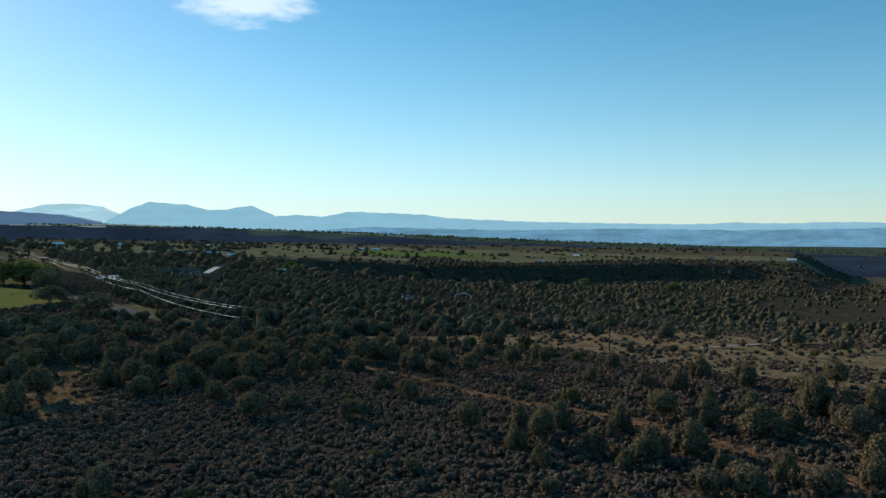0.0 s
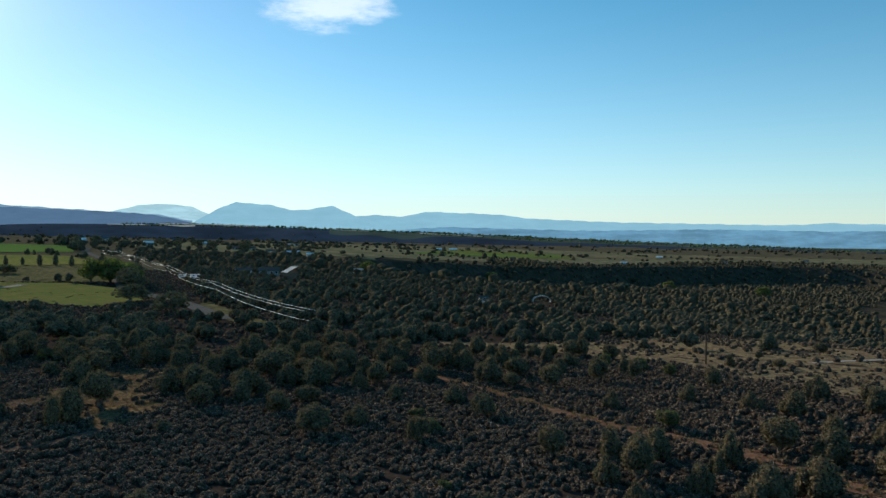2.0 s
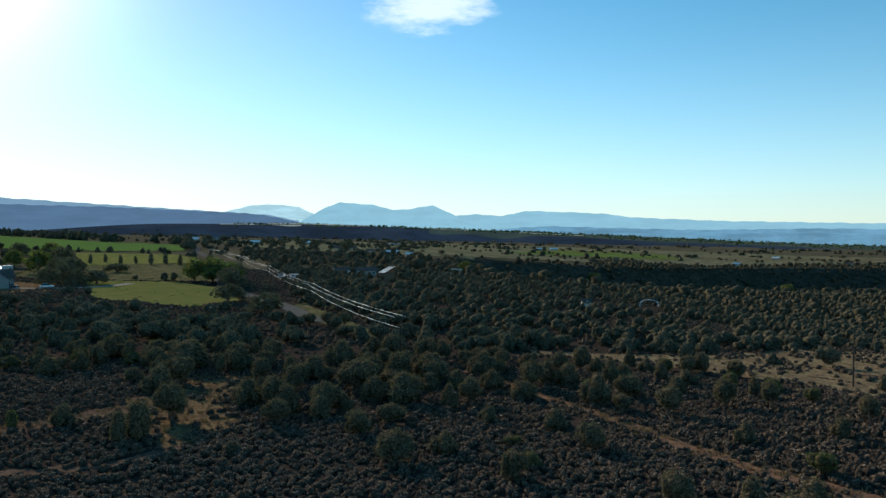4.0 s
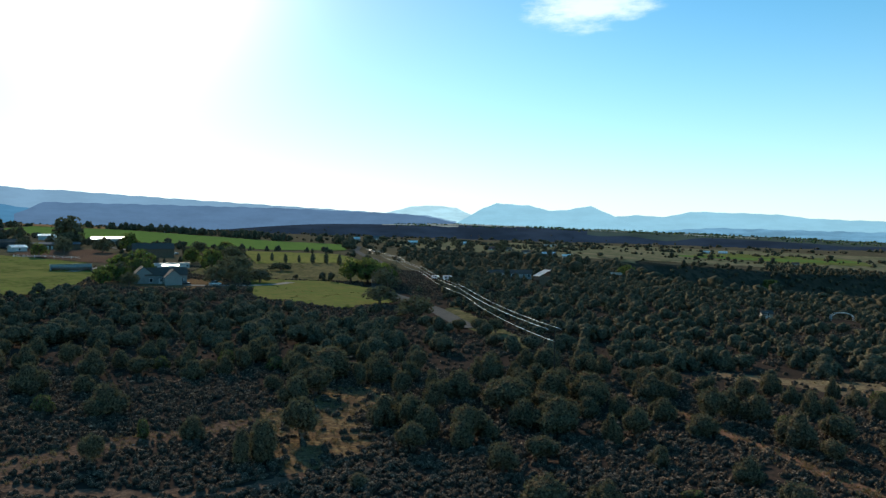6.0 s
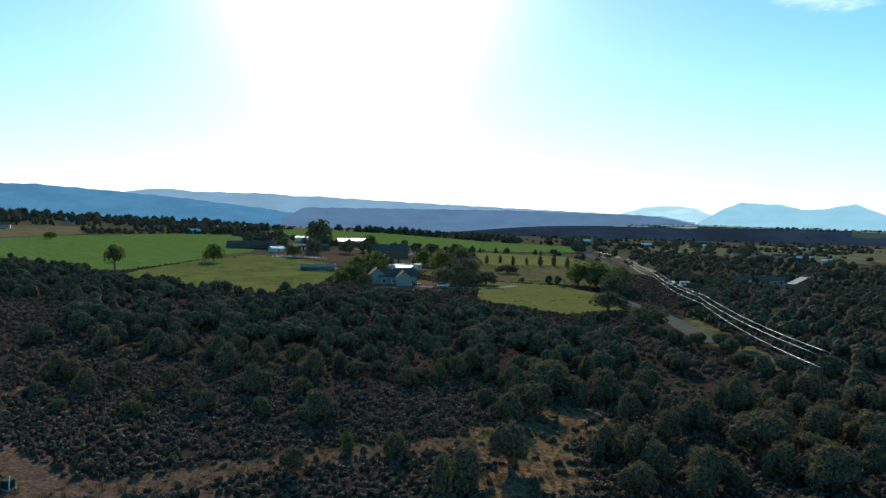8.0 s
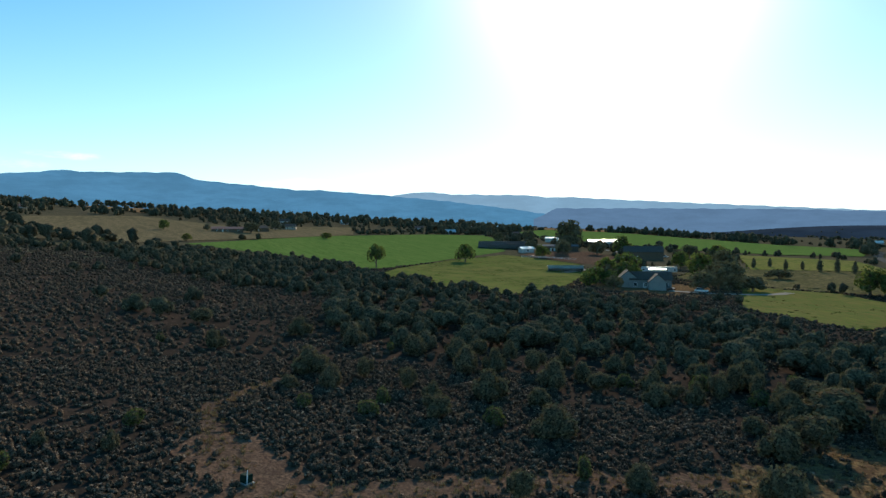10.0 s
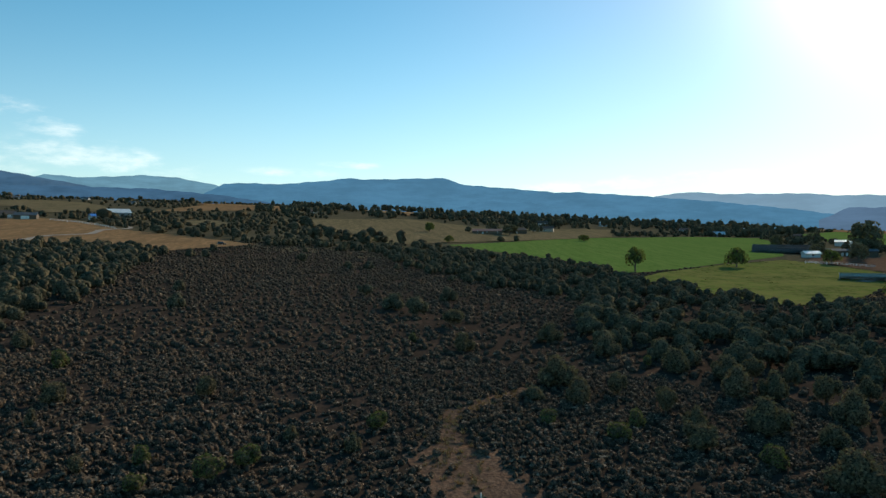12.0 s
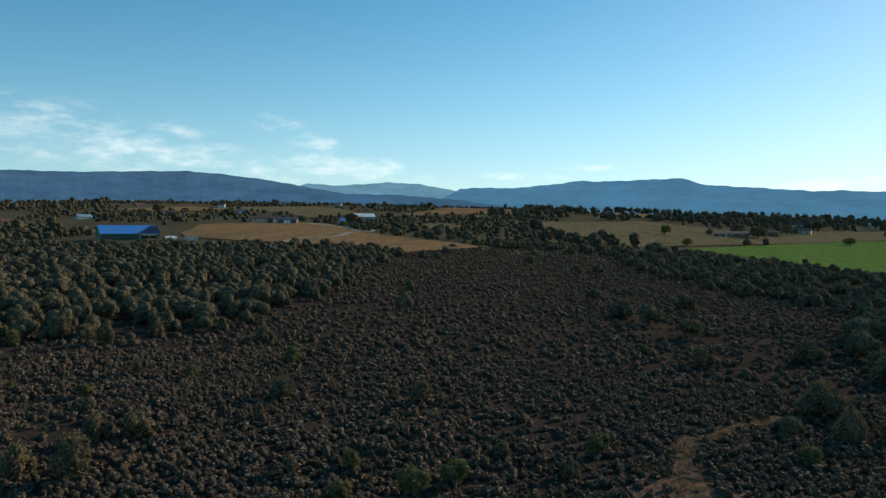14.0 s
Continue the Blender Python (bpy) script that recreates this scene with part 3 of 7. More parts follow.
ROUGH_POLY = [(-262, 282), (-300, 335), (-292, 360), (-252, 422), (-225, 402), (-196, 350), (-172, 308), (-192, 297), (-222, 281), (-205, 262), (-190, 262), (-214, 290), (-242, 277)]
PAD_POLY = [(-94, 64), (-96, 57), (-86, 56), (-76, 58), (-74, 68), (-84, 67)]

PAVED = [(-84, 208), (-96, 222), (-107, 235), (-124, 251), (-139, 263), (-157, 282), (-200, 350), (-249, 433), (-343, 549), (-400, 640)]
RED_TRACK = [(-30, 152), (-5, 122), (6, 108), (13, 100), (20, 95), (27, 88), (34, 77), (41, 67)]
SAND_ROAD = [(-60, 40), (-70, 52), (-76, 62), (-76, 68), (-74, 74), (-73, 80), (-72, 85), (-71, 91), (-69, 96), (-66, 101), (-67, 110)]
LOWER_TRACK = [(-76, 70), (-66, 74.8), (-61.8, 77), (-57.5, 79.4), (-53.5, 82.2), (-50.5, 86), (-50, 93)]
FOOT_TRACK = [(-84, 61), (-94, 60), (-104, 61), (-110, 65), (-118, 73)]


def near_line(pts, x, y, reach):
    hit = np.zeros(np.shape(x), bool)
    for (ax, ay), (bx, by) in zip(pts, pts[1:]):
        dx, dy = bx - ax, by - ay
        u = np.clip(((x - ax) * dx + (y - ay) * dy) / (dx * dx + dy * dy), 0, 1)
        hit |= np.hypot(x - ax - u * dx, y - ay - u * dy) < reach
    return hit


def ridge(name, dist, profile, material, label, seed, depth=0.16, rough=1.0):
    """A far range: a crest line of azimuth and elevation, with spurs and gullies on its near and far sides."""
    prof_az, prof_el = np.array([p[0] for p in profile]), np.array([p[1] for p in profile])
    order = np.argsort(prof_az)
    lo, hi = prof_az.min(), prof_az.max()
    az = np.linspace(lo, hi, max(60, int((hi - lo) / 0.12)))
    el = np.interp(az, prof_az[order], prof_el[order])
    rows = 15
    verts = []
    rng = np.random.RandomState(seed)
    ph = rng.rand(8) * 6.28
    for k in range(rows):
        u = -1 + 2 * k / (rows - 1)              # -1 near foot, 0 crest, 1 far foot
        shape = (1 - abs(u)) ** 1.15
        spur = (np.sin(az * 2.1 + ph[0] + u) + 0.6 * np.sin(az * 5.3 + ph[1] - 2 * u) + 0.4 * np.sin(az * 11.0 + ph[2] + 3 * u)) * (1 - abs(u)) * abs(u) * 0.25 * rough
        d = dist * (1 + depth * u) - dist * depth * 0.5 * spur
        foot = -90.0
        crest = 24 + dist * np.tan(np.radians(el)) + 2.5 * rough * np.sin(az * 3.7 + ph[3]) * np.sin(az * 1.3 + ph[4])
        z = foot + (crest - foot) * np.clip(shape + spur * 0.25 * (1 - shape), 0, 1)
        a = np.radians(az)
        verts.append(np.stack([HOME[0] - d * np.sin(a), HOME[1] + d * np.cos(a), z], -1))
    n = len(az)
    verts = np.concatenate(verts)
    i, j = np.meshgrid(np.arange(rows - 1), np.arange(n - 1), indexing="ij")
    faces = np.stack([i * n + j, (i + 1) * n + j, (i + 1) * n + j + 1, i * n + j + 1], -1).reshape(-1, 4)
    ob = new(name, array_mesh(name, verts, faces, material, smooth=True))
    return tagged(ob, label, "mountain", kind="structure")


# far land and fields with haze painted into the material as emission
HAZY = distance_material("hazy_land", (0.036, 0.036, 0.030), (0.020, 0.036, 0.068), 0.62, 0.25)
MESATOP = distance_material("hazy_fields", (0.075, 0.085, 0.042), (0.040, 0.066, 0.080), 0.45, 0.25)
MESASTRIP = distance_material("hazy_pale_fields", (0.38, 0.33, 0.24), (0.26, 0.32, 0.33), 0.5, 0.1)
build_ground()
field("green_field", GREEN_POLY, GREENFIELD, "bright green irrigated grass field beside the farm")
field("olive_pasture", OLIVE_POLY, OLIVE, "olive green rough pasture beyond the dark junipers")
field("green_strip", STRIP_POLY, GREENFIELD, "long green hay field behind the farmyard", lift=0.4)
field("yellow_pasture", YELLOW_POLY, YELLOWFIELD, "yellow-green pasture with a row of small conifers", lift=0.3)
field("roadside_field", NEAR_POLY, HAYFIELD, "golden and green grazed field beside the paved road")
field("tan_field", TAN_POLY, TANFIELD, "tan dry stubble field beside the blue-roofed building", lift=0.3)
field("stubble_field", STUBBLE_POLY, STUBBLE, "wide brown-tan mown field", lift=0.4)
field("hill_field", HILL_POLY, STUBBLE, "pale tan field on the rising ground", lift=0.5)
field("paddock", PADDOCK_POLY, STUBBLE, "small tan paddock among scattered trees", lift=0.4)
field("hilltop_field", HILLTOP_POLY, TANFIELD, "pale dry field below the skyline", lift=0.5)
field("meadow", MEADOW_POLY, MEADOW, "pale dry grass meadow with scattered shrubs", lift=0.05, ragged=2.5)
field("plateau_grass", PLATEAU_POLY, STEPPE, "dry grassland on the plateau across the canyon", lift=0.6, ragged=8)
field("canyon_slope", SLOPE_BARE_POLY, CANYON, "bare grey-brown slope of the canyon", lift=0.5, ragged=10, category="slope")
field("clearing", CLEARING_POLY, DRYGRASS, "golden dry grass clearing between junipers", lift=0.05, ragged=0.8)
field("farmyard", YARD_POLY, DIRT, "bare brown earth of the farmyard", lift=0.25, ragged=2.0, category="yard")
field("house_yard", HOUSE_YARD_POLY, DRYGRASS, "dry grass and bare earth round the farmhouse", lift=0.12, ragged=2.0, category="yard")
field("rough_pasture", ROUGH_POLY, ROUGH, "rough dry pasture with bushes beside the yard", lift=0.15, ragged=1.5)
field("turning_place", PAD_POLY, DIRT, "bare reddish earth turning place among sagebrush", lift=0.05, ragged=1.7, category="yard")
field("sloping_field", SLOPE_POLY, TANFIELD, "pale tan field on the wooded hillside", lift=0.6)
field("upper_field", UPPER_POLY, TANFIELD, "tan field high on the rising ground", lift=0.8)
field("crest_field", CREST_POLY, TANFIELD, "pale field near the crest of the hill", lift=0.8)
field("back_field", BACK_POLY, TANFIELD, "pale bare field behind the farms", lift=0.8)
field("plain_green", PLAIN_GREEN_POLY, OLIVE, "green irrigated patch on the dry plain", lift=1.0, ragged=8)
field("plain_strip", PLAIN_STRIP_POLY, GREENFIELD, "narrow green hay strip on the dry plain", lift=1.0, ragged=6)
field("rim_field", RIM_POLY, STUBBLE, "pale tan field along the canyon rim", lift=1.0, ragged=6)
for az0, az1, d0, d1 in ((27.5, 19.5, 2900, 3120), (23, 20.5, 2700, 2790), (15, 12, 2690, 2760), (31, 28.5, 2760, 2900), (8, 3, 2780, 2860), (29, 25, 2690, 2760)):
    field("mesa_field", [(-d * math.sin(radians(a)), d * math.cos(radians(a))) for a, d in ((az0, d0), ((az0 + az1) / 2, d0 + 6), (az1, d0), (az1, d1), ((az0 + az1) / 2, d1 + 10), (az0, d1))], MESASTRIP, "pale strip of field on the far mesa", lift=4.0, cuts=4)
field("verge", VERGE_POLY, ROUGH, "dry golden and green grass verge beside the paved road", lift=0.1, ragged=1.0)
ribbon("gravel_drive", [(-340, -100), (-385, -106), (-410, -95), (-445, -101), (-470, -95), (-500, -108), (-540, -132), (-580, -140)], 4.0, GRAVEL, "grey gravel drive between dry fields", lift=0.45, ragged=0.4)
ribbon("meadow_path", [(56, 156), (76, 166), (92, 200), (120, 258), (150, 318)], 2.0, GRAVEL, "pale worn path over the meadow", lift=0.08, ragged=0.3)
ribbon("house_drive", [(-197, 276), (-195, 262), (-199, 252), (-207, 242), (-216, 236)], 4.0, GRAVEL, "pale gravel drive to the farmhouse", lift=0.3, ragged=0.4)
ribbon("farm_lane", [(-300, 250), (-330, 300), (-372, 345), (-420, 385), (-470, 400), (-540, 440)], 5.0, GRAVEL, "pale gravel lane through the farmyard", lift=0.35, ragged=0.4)
ribbon("paved_road", PAVED, 6.0, ASPHALT, "narrow grey paved country road", lift=0.25, ragged=0.1)
ribbon("red_track", RED_TRACK, 2.8, REDDIRT, "red earth two-wheel track through sagebrush")
ribbon("sand_road", SAND_ROAD, 5.4, DIRT, "pale reddish dirt road through sagebrush", ragged=0.6)
ribbon("lower_track", LOWER_TRACK, 2.2, DIRT, "narrow worn earth track below the dirt road", lift=0.04, ragged=0.5)
ribbon("foot_track", FOOT_TRACK, 2.4, DIRT, "worn earth track through sagebrush", ragged=0.5)

# haze colours of the far ranges; the last shares say how much is emitted
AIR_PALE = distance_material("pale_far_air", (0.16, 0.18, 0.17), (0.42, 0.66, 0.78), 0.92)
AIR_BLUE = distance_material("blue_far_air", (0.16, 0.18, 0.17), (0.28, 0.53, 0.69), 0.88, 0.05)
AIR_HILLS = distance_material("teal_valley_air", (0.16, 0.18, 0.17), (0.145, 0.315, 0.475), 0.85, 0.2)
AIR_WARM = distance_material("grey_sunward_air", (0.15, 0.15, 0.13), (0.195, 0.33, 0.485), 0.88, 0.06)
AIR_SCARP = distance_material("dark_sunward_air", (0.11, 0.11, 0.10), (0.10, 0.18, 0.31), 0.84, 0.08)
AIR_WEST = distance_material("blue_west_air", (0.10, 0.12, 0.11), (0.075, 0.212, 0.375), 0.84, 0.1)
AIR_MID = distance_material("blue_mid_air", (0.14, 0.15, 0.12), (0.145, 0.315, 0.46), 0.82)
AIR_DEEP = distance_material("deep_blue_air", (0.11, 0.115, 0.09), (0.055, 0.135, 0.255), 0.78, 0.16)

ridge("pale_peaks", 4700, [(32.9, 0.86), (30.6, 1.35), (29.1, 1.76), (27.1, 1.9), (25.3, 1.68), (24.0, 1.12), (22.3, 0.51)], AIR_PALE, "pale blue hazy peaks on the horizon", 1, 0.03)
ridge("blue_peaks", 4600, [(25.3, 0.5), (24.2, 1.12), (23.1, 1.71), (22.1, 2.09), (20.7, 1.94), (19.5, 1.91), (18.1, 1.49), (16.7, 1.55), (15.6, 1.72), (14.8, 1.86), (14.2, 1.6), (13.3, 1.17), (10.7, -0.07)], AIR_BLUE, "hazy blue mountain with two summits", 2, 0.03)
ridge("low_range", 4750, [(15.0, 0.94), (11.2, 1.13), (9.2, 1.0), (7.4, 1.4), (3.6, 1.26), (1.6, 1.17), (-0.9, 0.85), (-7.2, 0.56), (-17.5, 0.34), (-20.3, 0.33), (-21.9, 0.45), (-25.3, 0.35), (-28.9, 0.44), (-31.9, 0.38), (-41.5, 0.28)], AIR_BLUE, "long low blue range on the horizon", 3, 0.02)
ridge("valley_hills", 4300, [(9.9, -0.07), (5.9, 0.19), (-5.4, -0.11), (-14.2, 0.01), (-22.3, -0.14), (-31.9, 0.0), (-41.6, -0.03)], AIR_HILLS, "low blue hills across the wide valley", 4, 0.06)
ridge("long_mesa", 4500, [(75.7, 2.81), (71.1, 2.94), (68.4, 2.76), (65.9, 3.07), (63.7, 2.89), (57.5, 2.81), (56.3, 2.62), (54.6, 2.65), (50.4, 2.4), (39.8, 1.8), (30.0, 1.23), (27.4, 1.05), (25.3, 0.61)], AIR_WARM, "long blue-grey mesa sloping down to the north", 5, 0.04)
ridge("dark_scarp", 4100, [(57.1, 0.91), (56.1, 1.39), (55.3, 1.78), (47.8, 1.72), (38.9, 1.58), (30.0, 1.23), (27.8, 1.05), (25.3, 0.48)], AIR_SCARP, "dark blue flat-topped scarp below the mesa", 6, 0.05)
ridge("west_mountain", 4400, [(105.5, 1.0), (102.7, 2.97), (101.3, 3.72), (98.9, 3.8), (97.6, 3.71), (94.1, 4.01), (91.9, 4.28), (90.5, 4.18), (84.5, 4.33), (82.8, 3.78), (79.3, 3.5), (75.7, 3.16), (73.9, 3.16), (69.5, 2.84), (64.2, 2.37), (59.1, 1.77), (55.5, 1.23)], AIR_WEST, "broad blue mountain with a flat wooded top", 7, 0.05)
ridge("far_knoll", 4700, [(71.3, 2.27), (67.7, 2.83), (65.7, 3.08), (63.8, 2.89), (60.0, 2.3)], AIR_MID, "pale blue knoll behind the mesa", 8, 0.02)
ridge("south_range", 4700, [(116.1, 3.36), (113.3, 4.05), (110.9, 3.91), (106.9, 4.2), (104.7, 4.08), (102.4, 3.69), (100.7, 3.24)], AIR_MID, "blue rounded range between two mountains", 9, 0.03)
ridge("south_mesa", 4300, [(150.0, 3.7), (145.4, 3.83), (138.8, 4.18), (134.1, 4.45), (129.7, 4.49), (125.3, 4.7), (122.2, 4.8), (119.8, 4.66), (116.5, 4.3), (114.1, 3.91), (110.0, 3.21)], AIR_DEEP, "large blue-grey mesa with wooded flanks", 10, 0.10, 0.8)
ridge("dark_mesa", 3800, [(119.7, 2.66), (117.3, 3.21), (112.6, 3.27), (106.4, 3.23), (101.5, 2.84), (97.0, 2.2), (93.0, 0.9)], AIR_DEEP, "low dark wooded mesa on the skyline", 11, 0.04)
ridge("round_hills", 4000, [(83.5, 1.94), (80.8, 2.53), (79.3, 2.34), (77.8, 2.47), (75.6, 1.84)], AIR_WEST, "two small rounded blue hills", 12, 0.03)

# ---- plants ----
JUNIPERS_EAST = [
    (3.1, 87.0, 4.0, 3.2), (9.4, 88.1, 3.7, 2.9), (8.0, 79.4, 3.3, 2.9), (11.1, 80.6, 5.1, 3.7), (14.2, 87.5, 3.7, 3.2), (9.9, 73.4, 2.8, 2.4),
    (9.6, 65.4, 1.8, 2.1), (19.3, 83.4, 2.3, 2.1), (21.2, 86.1, 4.4, 3.2), (27.7, 90.7, 4.3, 4.2), (26.7, 77.4, 4.0, 4.4), (18.4, 72.8, 2.3, 2.0),
    (27.3, 70.5, 2.9, 1.9), (23.7, 64.5, 3.2, 3.4), (36.5, 82.6, 4.3, 5.9), (27.3, 64.3, 3.2, 4.1), (32.5, 67.7, 3.8, 2.5), (48.5, 93.9, 5.2, 5.3),
    (50.6, 91.0, 4.4, 3.8), (46.3, 79.9, 4.6, 4.5), (34.5, 64.4, 3.2, 3.6), (40.5, 67.0, 3.6, 3.2), (55.4, 91.8, 4.4, 3.6),
]
JUNIPERS_MEADOW = [
    (42.7, 119.1, 4.1, 4.0), (46.3, 109.5, 3.9, 3.8), (29.7, 125.6, 3.8, 3.1), (25.3, 136.8, 2.5, 2.2), (38.9, 149.8, 2.5, 1.8), (46.6, 146.0, 2.2, 2.4),
    (46.9, 159.0, 1.9, 1.6), (62.4, 168.6, 2.9, 3.1), (54.4, 107.0, 3.1, 5.8), (60.3, 110.2, 4.6, 4.2), (4.4, 123.3, 4.5, 4.4), (12.4, 130.4, 4.5, 3.8),
    (12.4, 111.0, 2.9, 2.7), (23.8, 116.0, 2.9, 2.8), (31.1, 111.1, 3.0, 3.7), (34.9, 106.7, 3.7, 3.6), (40.5, 94.3, 3.4, 3.7), (17.7, 100.0, 2.5, 2.9),
]
JUNIPERS_CENTRE = [
    (-67.0, 135.3, 5.1, 6.0), (-75.3, 132.1, 5.2, 9.6), (-45.3, 110.0, 4.4, 4.4), (-32.6, 102.7, 3.5, 3.9), (-24.9, 93.1, 4.0, 4.7), (-20.8, 98.3, 2.8, 3.2),
    (-32.7, 120.6, 5.1, 6.0), (-40.8, 125.1, 5.3, 6.3), (-23.1, 123.3, 4.3, 3.6), (-12.1, 91.0, 3.3, 3.1), (-4.9, 103.4, 3.4, 3.3), (-5.5, 129.4, 5.3, 4.8),
    (-16.1, 137.7, 5.2, 4.6), (-9.6, 111.8, 2.9, 3.2), (-30.6, 63.5, 3.4, 3.8), (-9.2, 64.4, 2.1, 2.3), (-3.1, 71.3, 1.8, 1.8), (-40.7, 111.2, 4.8, 4.7),
    (-33.6, 140.3, 5.3, 6.9), (-26.2, 148.5, 4.9, 6.0), (-55.1, 92.1, 5.1, 4.0), (-10.5, 141.2, 4.1, 4.5), (-48.1, 163.6, 5.0, 6.8),
]
JUNIPERS_CLEARING = [
    (-68.0, 81.6, 3.4, 2.4), (-66.5, 93.6, 2.9, 2.9), (-71.5, 91.1, 2.3, 1.9), (-56.6, 100.6, 5.3, 4.4), (-69.3, 120.4, 4.7, 6.0), (-66.5, 133.0, 4.5, 3.9),
    (-50.7, 131.5, 4.8, 5.5), (-48.4, 111.8, 4.6, 3.9), (-50.6, 122.3, 4.1, 3.6), (-52.5, 146.3, 5.0, 5.4), (-42.9, 128.0, 4.5, 4.4), (-38.6, 137.6, 4.9, 5.6),
    (-36.7, 120.8, 4.1, 4.0), (-32.5, 123.2, 4.5, 4.8), (-43.7, 103.5, 3.5, 4.0), (-39.9, 108.3, 3.6, 3.6), (-38.8, 113.4, 3.2, 3.1), (-55.7, 89.5, 3.9, 2.2),
    (-39.2, 159.2, 4.9, 5.8), (-58.8, 127.3, 4.0, 3.1), (-79.0, 202.0, 4.2, 5.4), (-83.5, 200.5, 3.6, 4.6), (-75.5, 205.5, 3.8, 4.4),
]
JUNIPERS_WEST = [
    (-80.7, 4.5, 3.4, 3.0), (-81.6, 9.4, 4.0, 3.4), (-90.1, 4.8, 3.2, 2.9), (-92.5, 7.8, 2.9, 2.9), (-100.5, 16.9, 2.1, 1.3), (-108.2, 15.9, 2.6, 3.2),
    (-110.8, 32.2, 2.8, 2.8), (-125.6, 9.3, 2.6, 3.0), (-112.7, -6.7, 2.5, 2.5), (-113.4, 0.7, 2.1, 2.1), (-102.8, -6.9, 1.9, 2.0), (-88.4, 41.0, 2.4, 2.6),
    (-89.6, 31.4, 2.2, 1.9), (-85.5, 38.2, 2.6, 3.0), (-83.7, 32.6, 1.8, 2.0), (-137.6, -1.2, 2.9, 3.5), (-99.2, 52.7, 2.4, 2.3), (-96.5, 43.9, 1.9, 1.8),
    (-119.0, 77.3, 4.4, 5.4), (-141.5, 66.8, 3.5, 3.9), (-150.7, 83.6, 4.0, 4.8), (-110.7, 78.0, 3.5, 3.6), (-163.9, 67.7, 3.7, 4.9),
]
JUNIPERS_SLOPE = [
    (-113.5, 83.8, 3.8, 2.8), (-139.1, 90.5, 3.9, 4.6), (-93.6, 86.1, 2.9, 4.0), (-114.5, 100.5, 4.8, 5.2), (-113.5, 105.2, 4.1, 3.9), (-101.3, 81.9, 2.6, 2.4),
    (-106.7, 87.5, 3.3, 2.7), (-99.0, 96.3, 4.5, 5.3), (-100.9, 88.6, 2.8, 2.7), (-97.4, 78.6, 2.0, 3.4), (-89.1, 91.2, 2.5, 2.8), (-111.1, 111.0, 4.2, 4.0),
    (-83.1, 95.2, 4.0, 5.2), (-94.7, 100.9, 2.8, 3.6), (-102.7, 108.5, 4.6, 5.0), (-128.3, 97.9, 4.3, 4.6), (-110.7, 72.3, 2.3, 2.5), (-102.8, 72.0, 1.8, 2.5),
]
PLACED = JUNIPERS_SLOPE + JUNIPERS_EAST + JUNIPERS_MEADOW + JUNIPERS_CENTRE + JUNIPERS_CLEARING + JUNIPERS_WEST


def tube(bm, pts, radii, sides=6):
    """A tapered round limb along points."""
    rings = []
    for k, p in enumerate(pts):
        t = (Vector(pts[min(k + 1, len(pts) - 1)]) - Vector(pts[max(k - 1, 0)])).normalized()
        a = t.orthogonal().normalized()
        b = t.cross(a)
        rings.append([bm.verts.new(Vector(p) + (a * math.cos(w) + b * math.sin(w)) * radii[k]) for w in (2 * math.pi * j / sides for j in range(sides))])
    for r0, r1 in zip(rings, rings[1:]):
        for j in range(sides):
            bm.faces.new((r0[j], r0[(j + 1) % sides], r1[(j + 1) % sides], r1[j]))
    bm.faces.new(rings[-1])
    bm.faces.new(rings[0][::-1])


def leaves(rng, points, normals, size, spread=0.8):
    """Small pointed leaf sprays at points, as vertices and triangles."""
    n = len(points)
    nor = normals + rng.normal(0, spread, (n, 3))
    nor /= np.linalg.norm(nor, axis=1)[:, None] + 1e-9
    a = np.cross(nor, rng.normal(0, 1, (n, 3)))
    a /= np.linalg.norm(a, axis=1)[:, None] + 1e-9
    b = np.cross(nor, a)
    s = (size * rng.uniform(0.6, 1.4, n))[:, None]
    v = np.stack([points - a * s * 0.8 - b * s * 0.5, points + a * s * 0.8 - b * s * 0.5 - nor * s * 0.2, points + b * s + nor * s * 0.3], 1)
    return v.reshape(-1, 3), np.arange(n * 3).reshape(-1, 3)


def crown_points(rng, n, lobes, squat=0.8, low=0.18):
    """Points on the outside of a crown made of lobes, in a unit tree: height 1, width 1, ground at 0."""
    pts, nor, cores = [], [], []
    for k in range(lobes):
        ang = 2.4 * k + rng.uniform(-0.5, 0.5)
        up = (k + rng.uniform(0, 1)) / lobes
        rad = 0.36 * math.sqrt(max(0.0, 1 - up ** 3.2)) * rng.uniform(0.7, 1.1)
        c = np.array([math.cos(ang) * rad, math.sin(ang) * rad, low + 0.17 + (0.78 - low - 0.12) * up])
        r = np.array([0.23, 0.23, 0.21 * squat]) * rng.uniform(0.7, 1.1) * (1.0 if lobes < 12 else 0.82)
        cores.append((c, r))
        m = n // lobes
        d = rng.normal(0, 1, (m, 3))
        d /= np.linalg.norm(d, axis=1)[:, None]
        shell = rng.uniform(0.86, 1.12, m)
        p = c + d * r * shell[:, None]
        keep = p[:, 2] > 0.015
        pts.append(p[keep])
        nor.append(d[keep])
    return np.concatenate(pts), np.concatenate(nor), cores


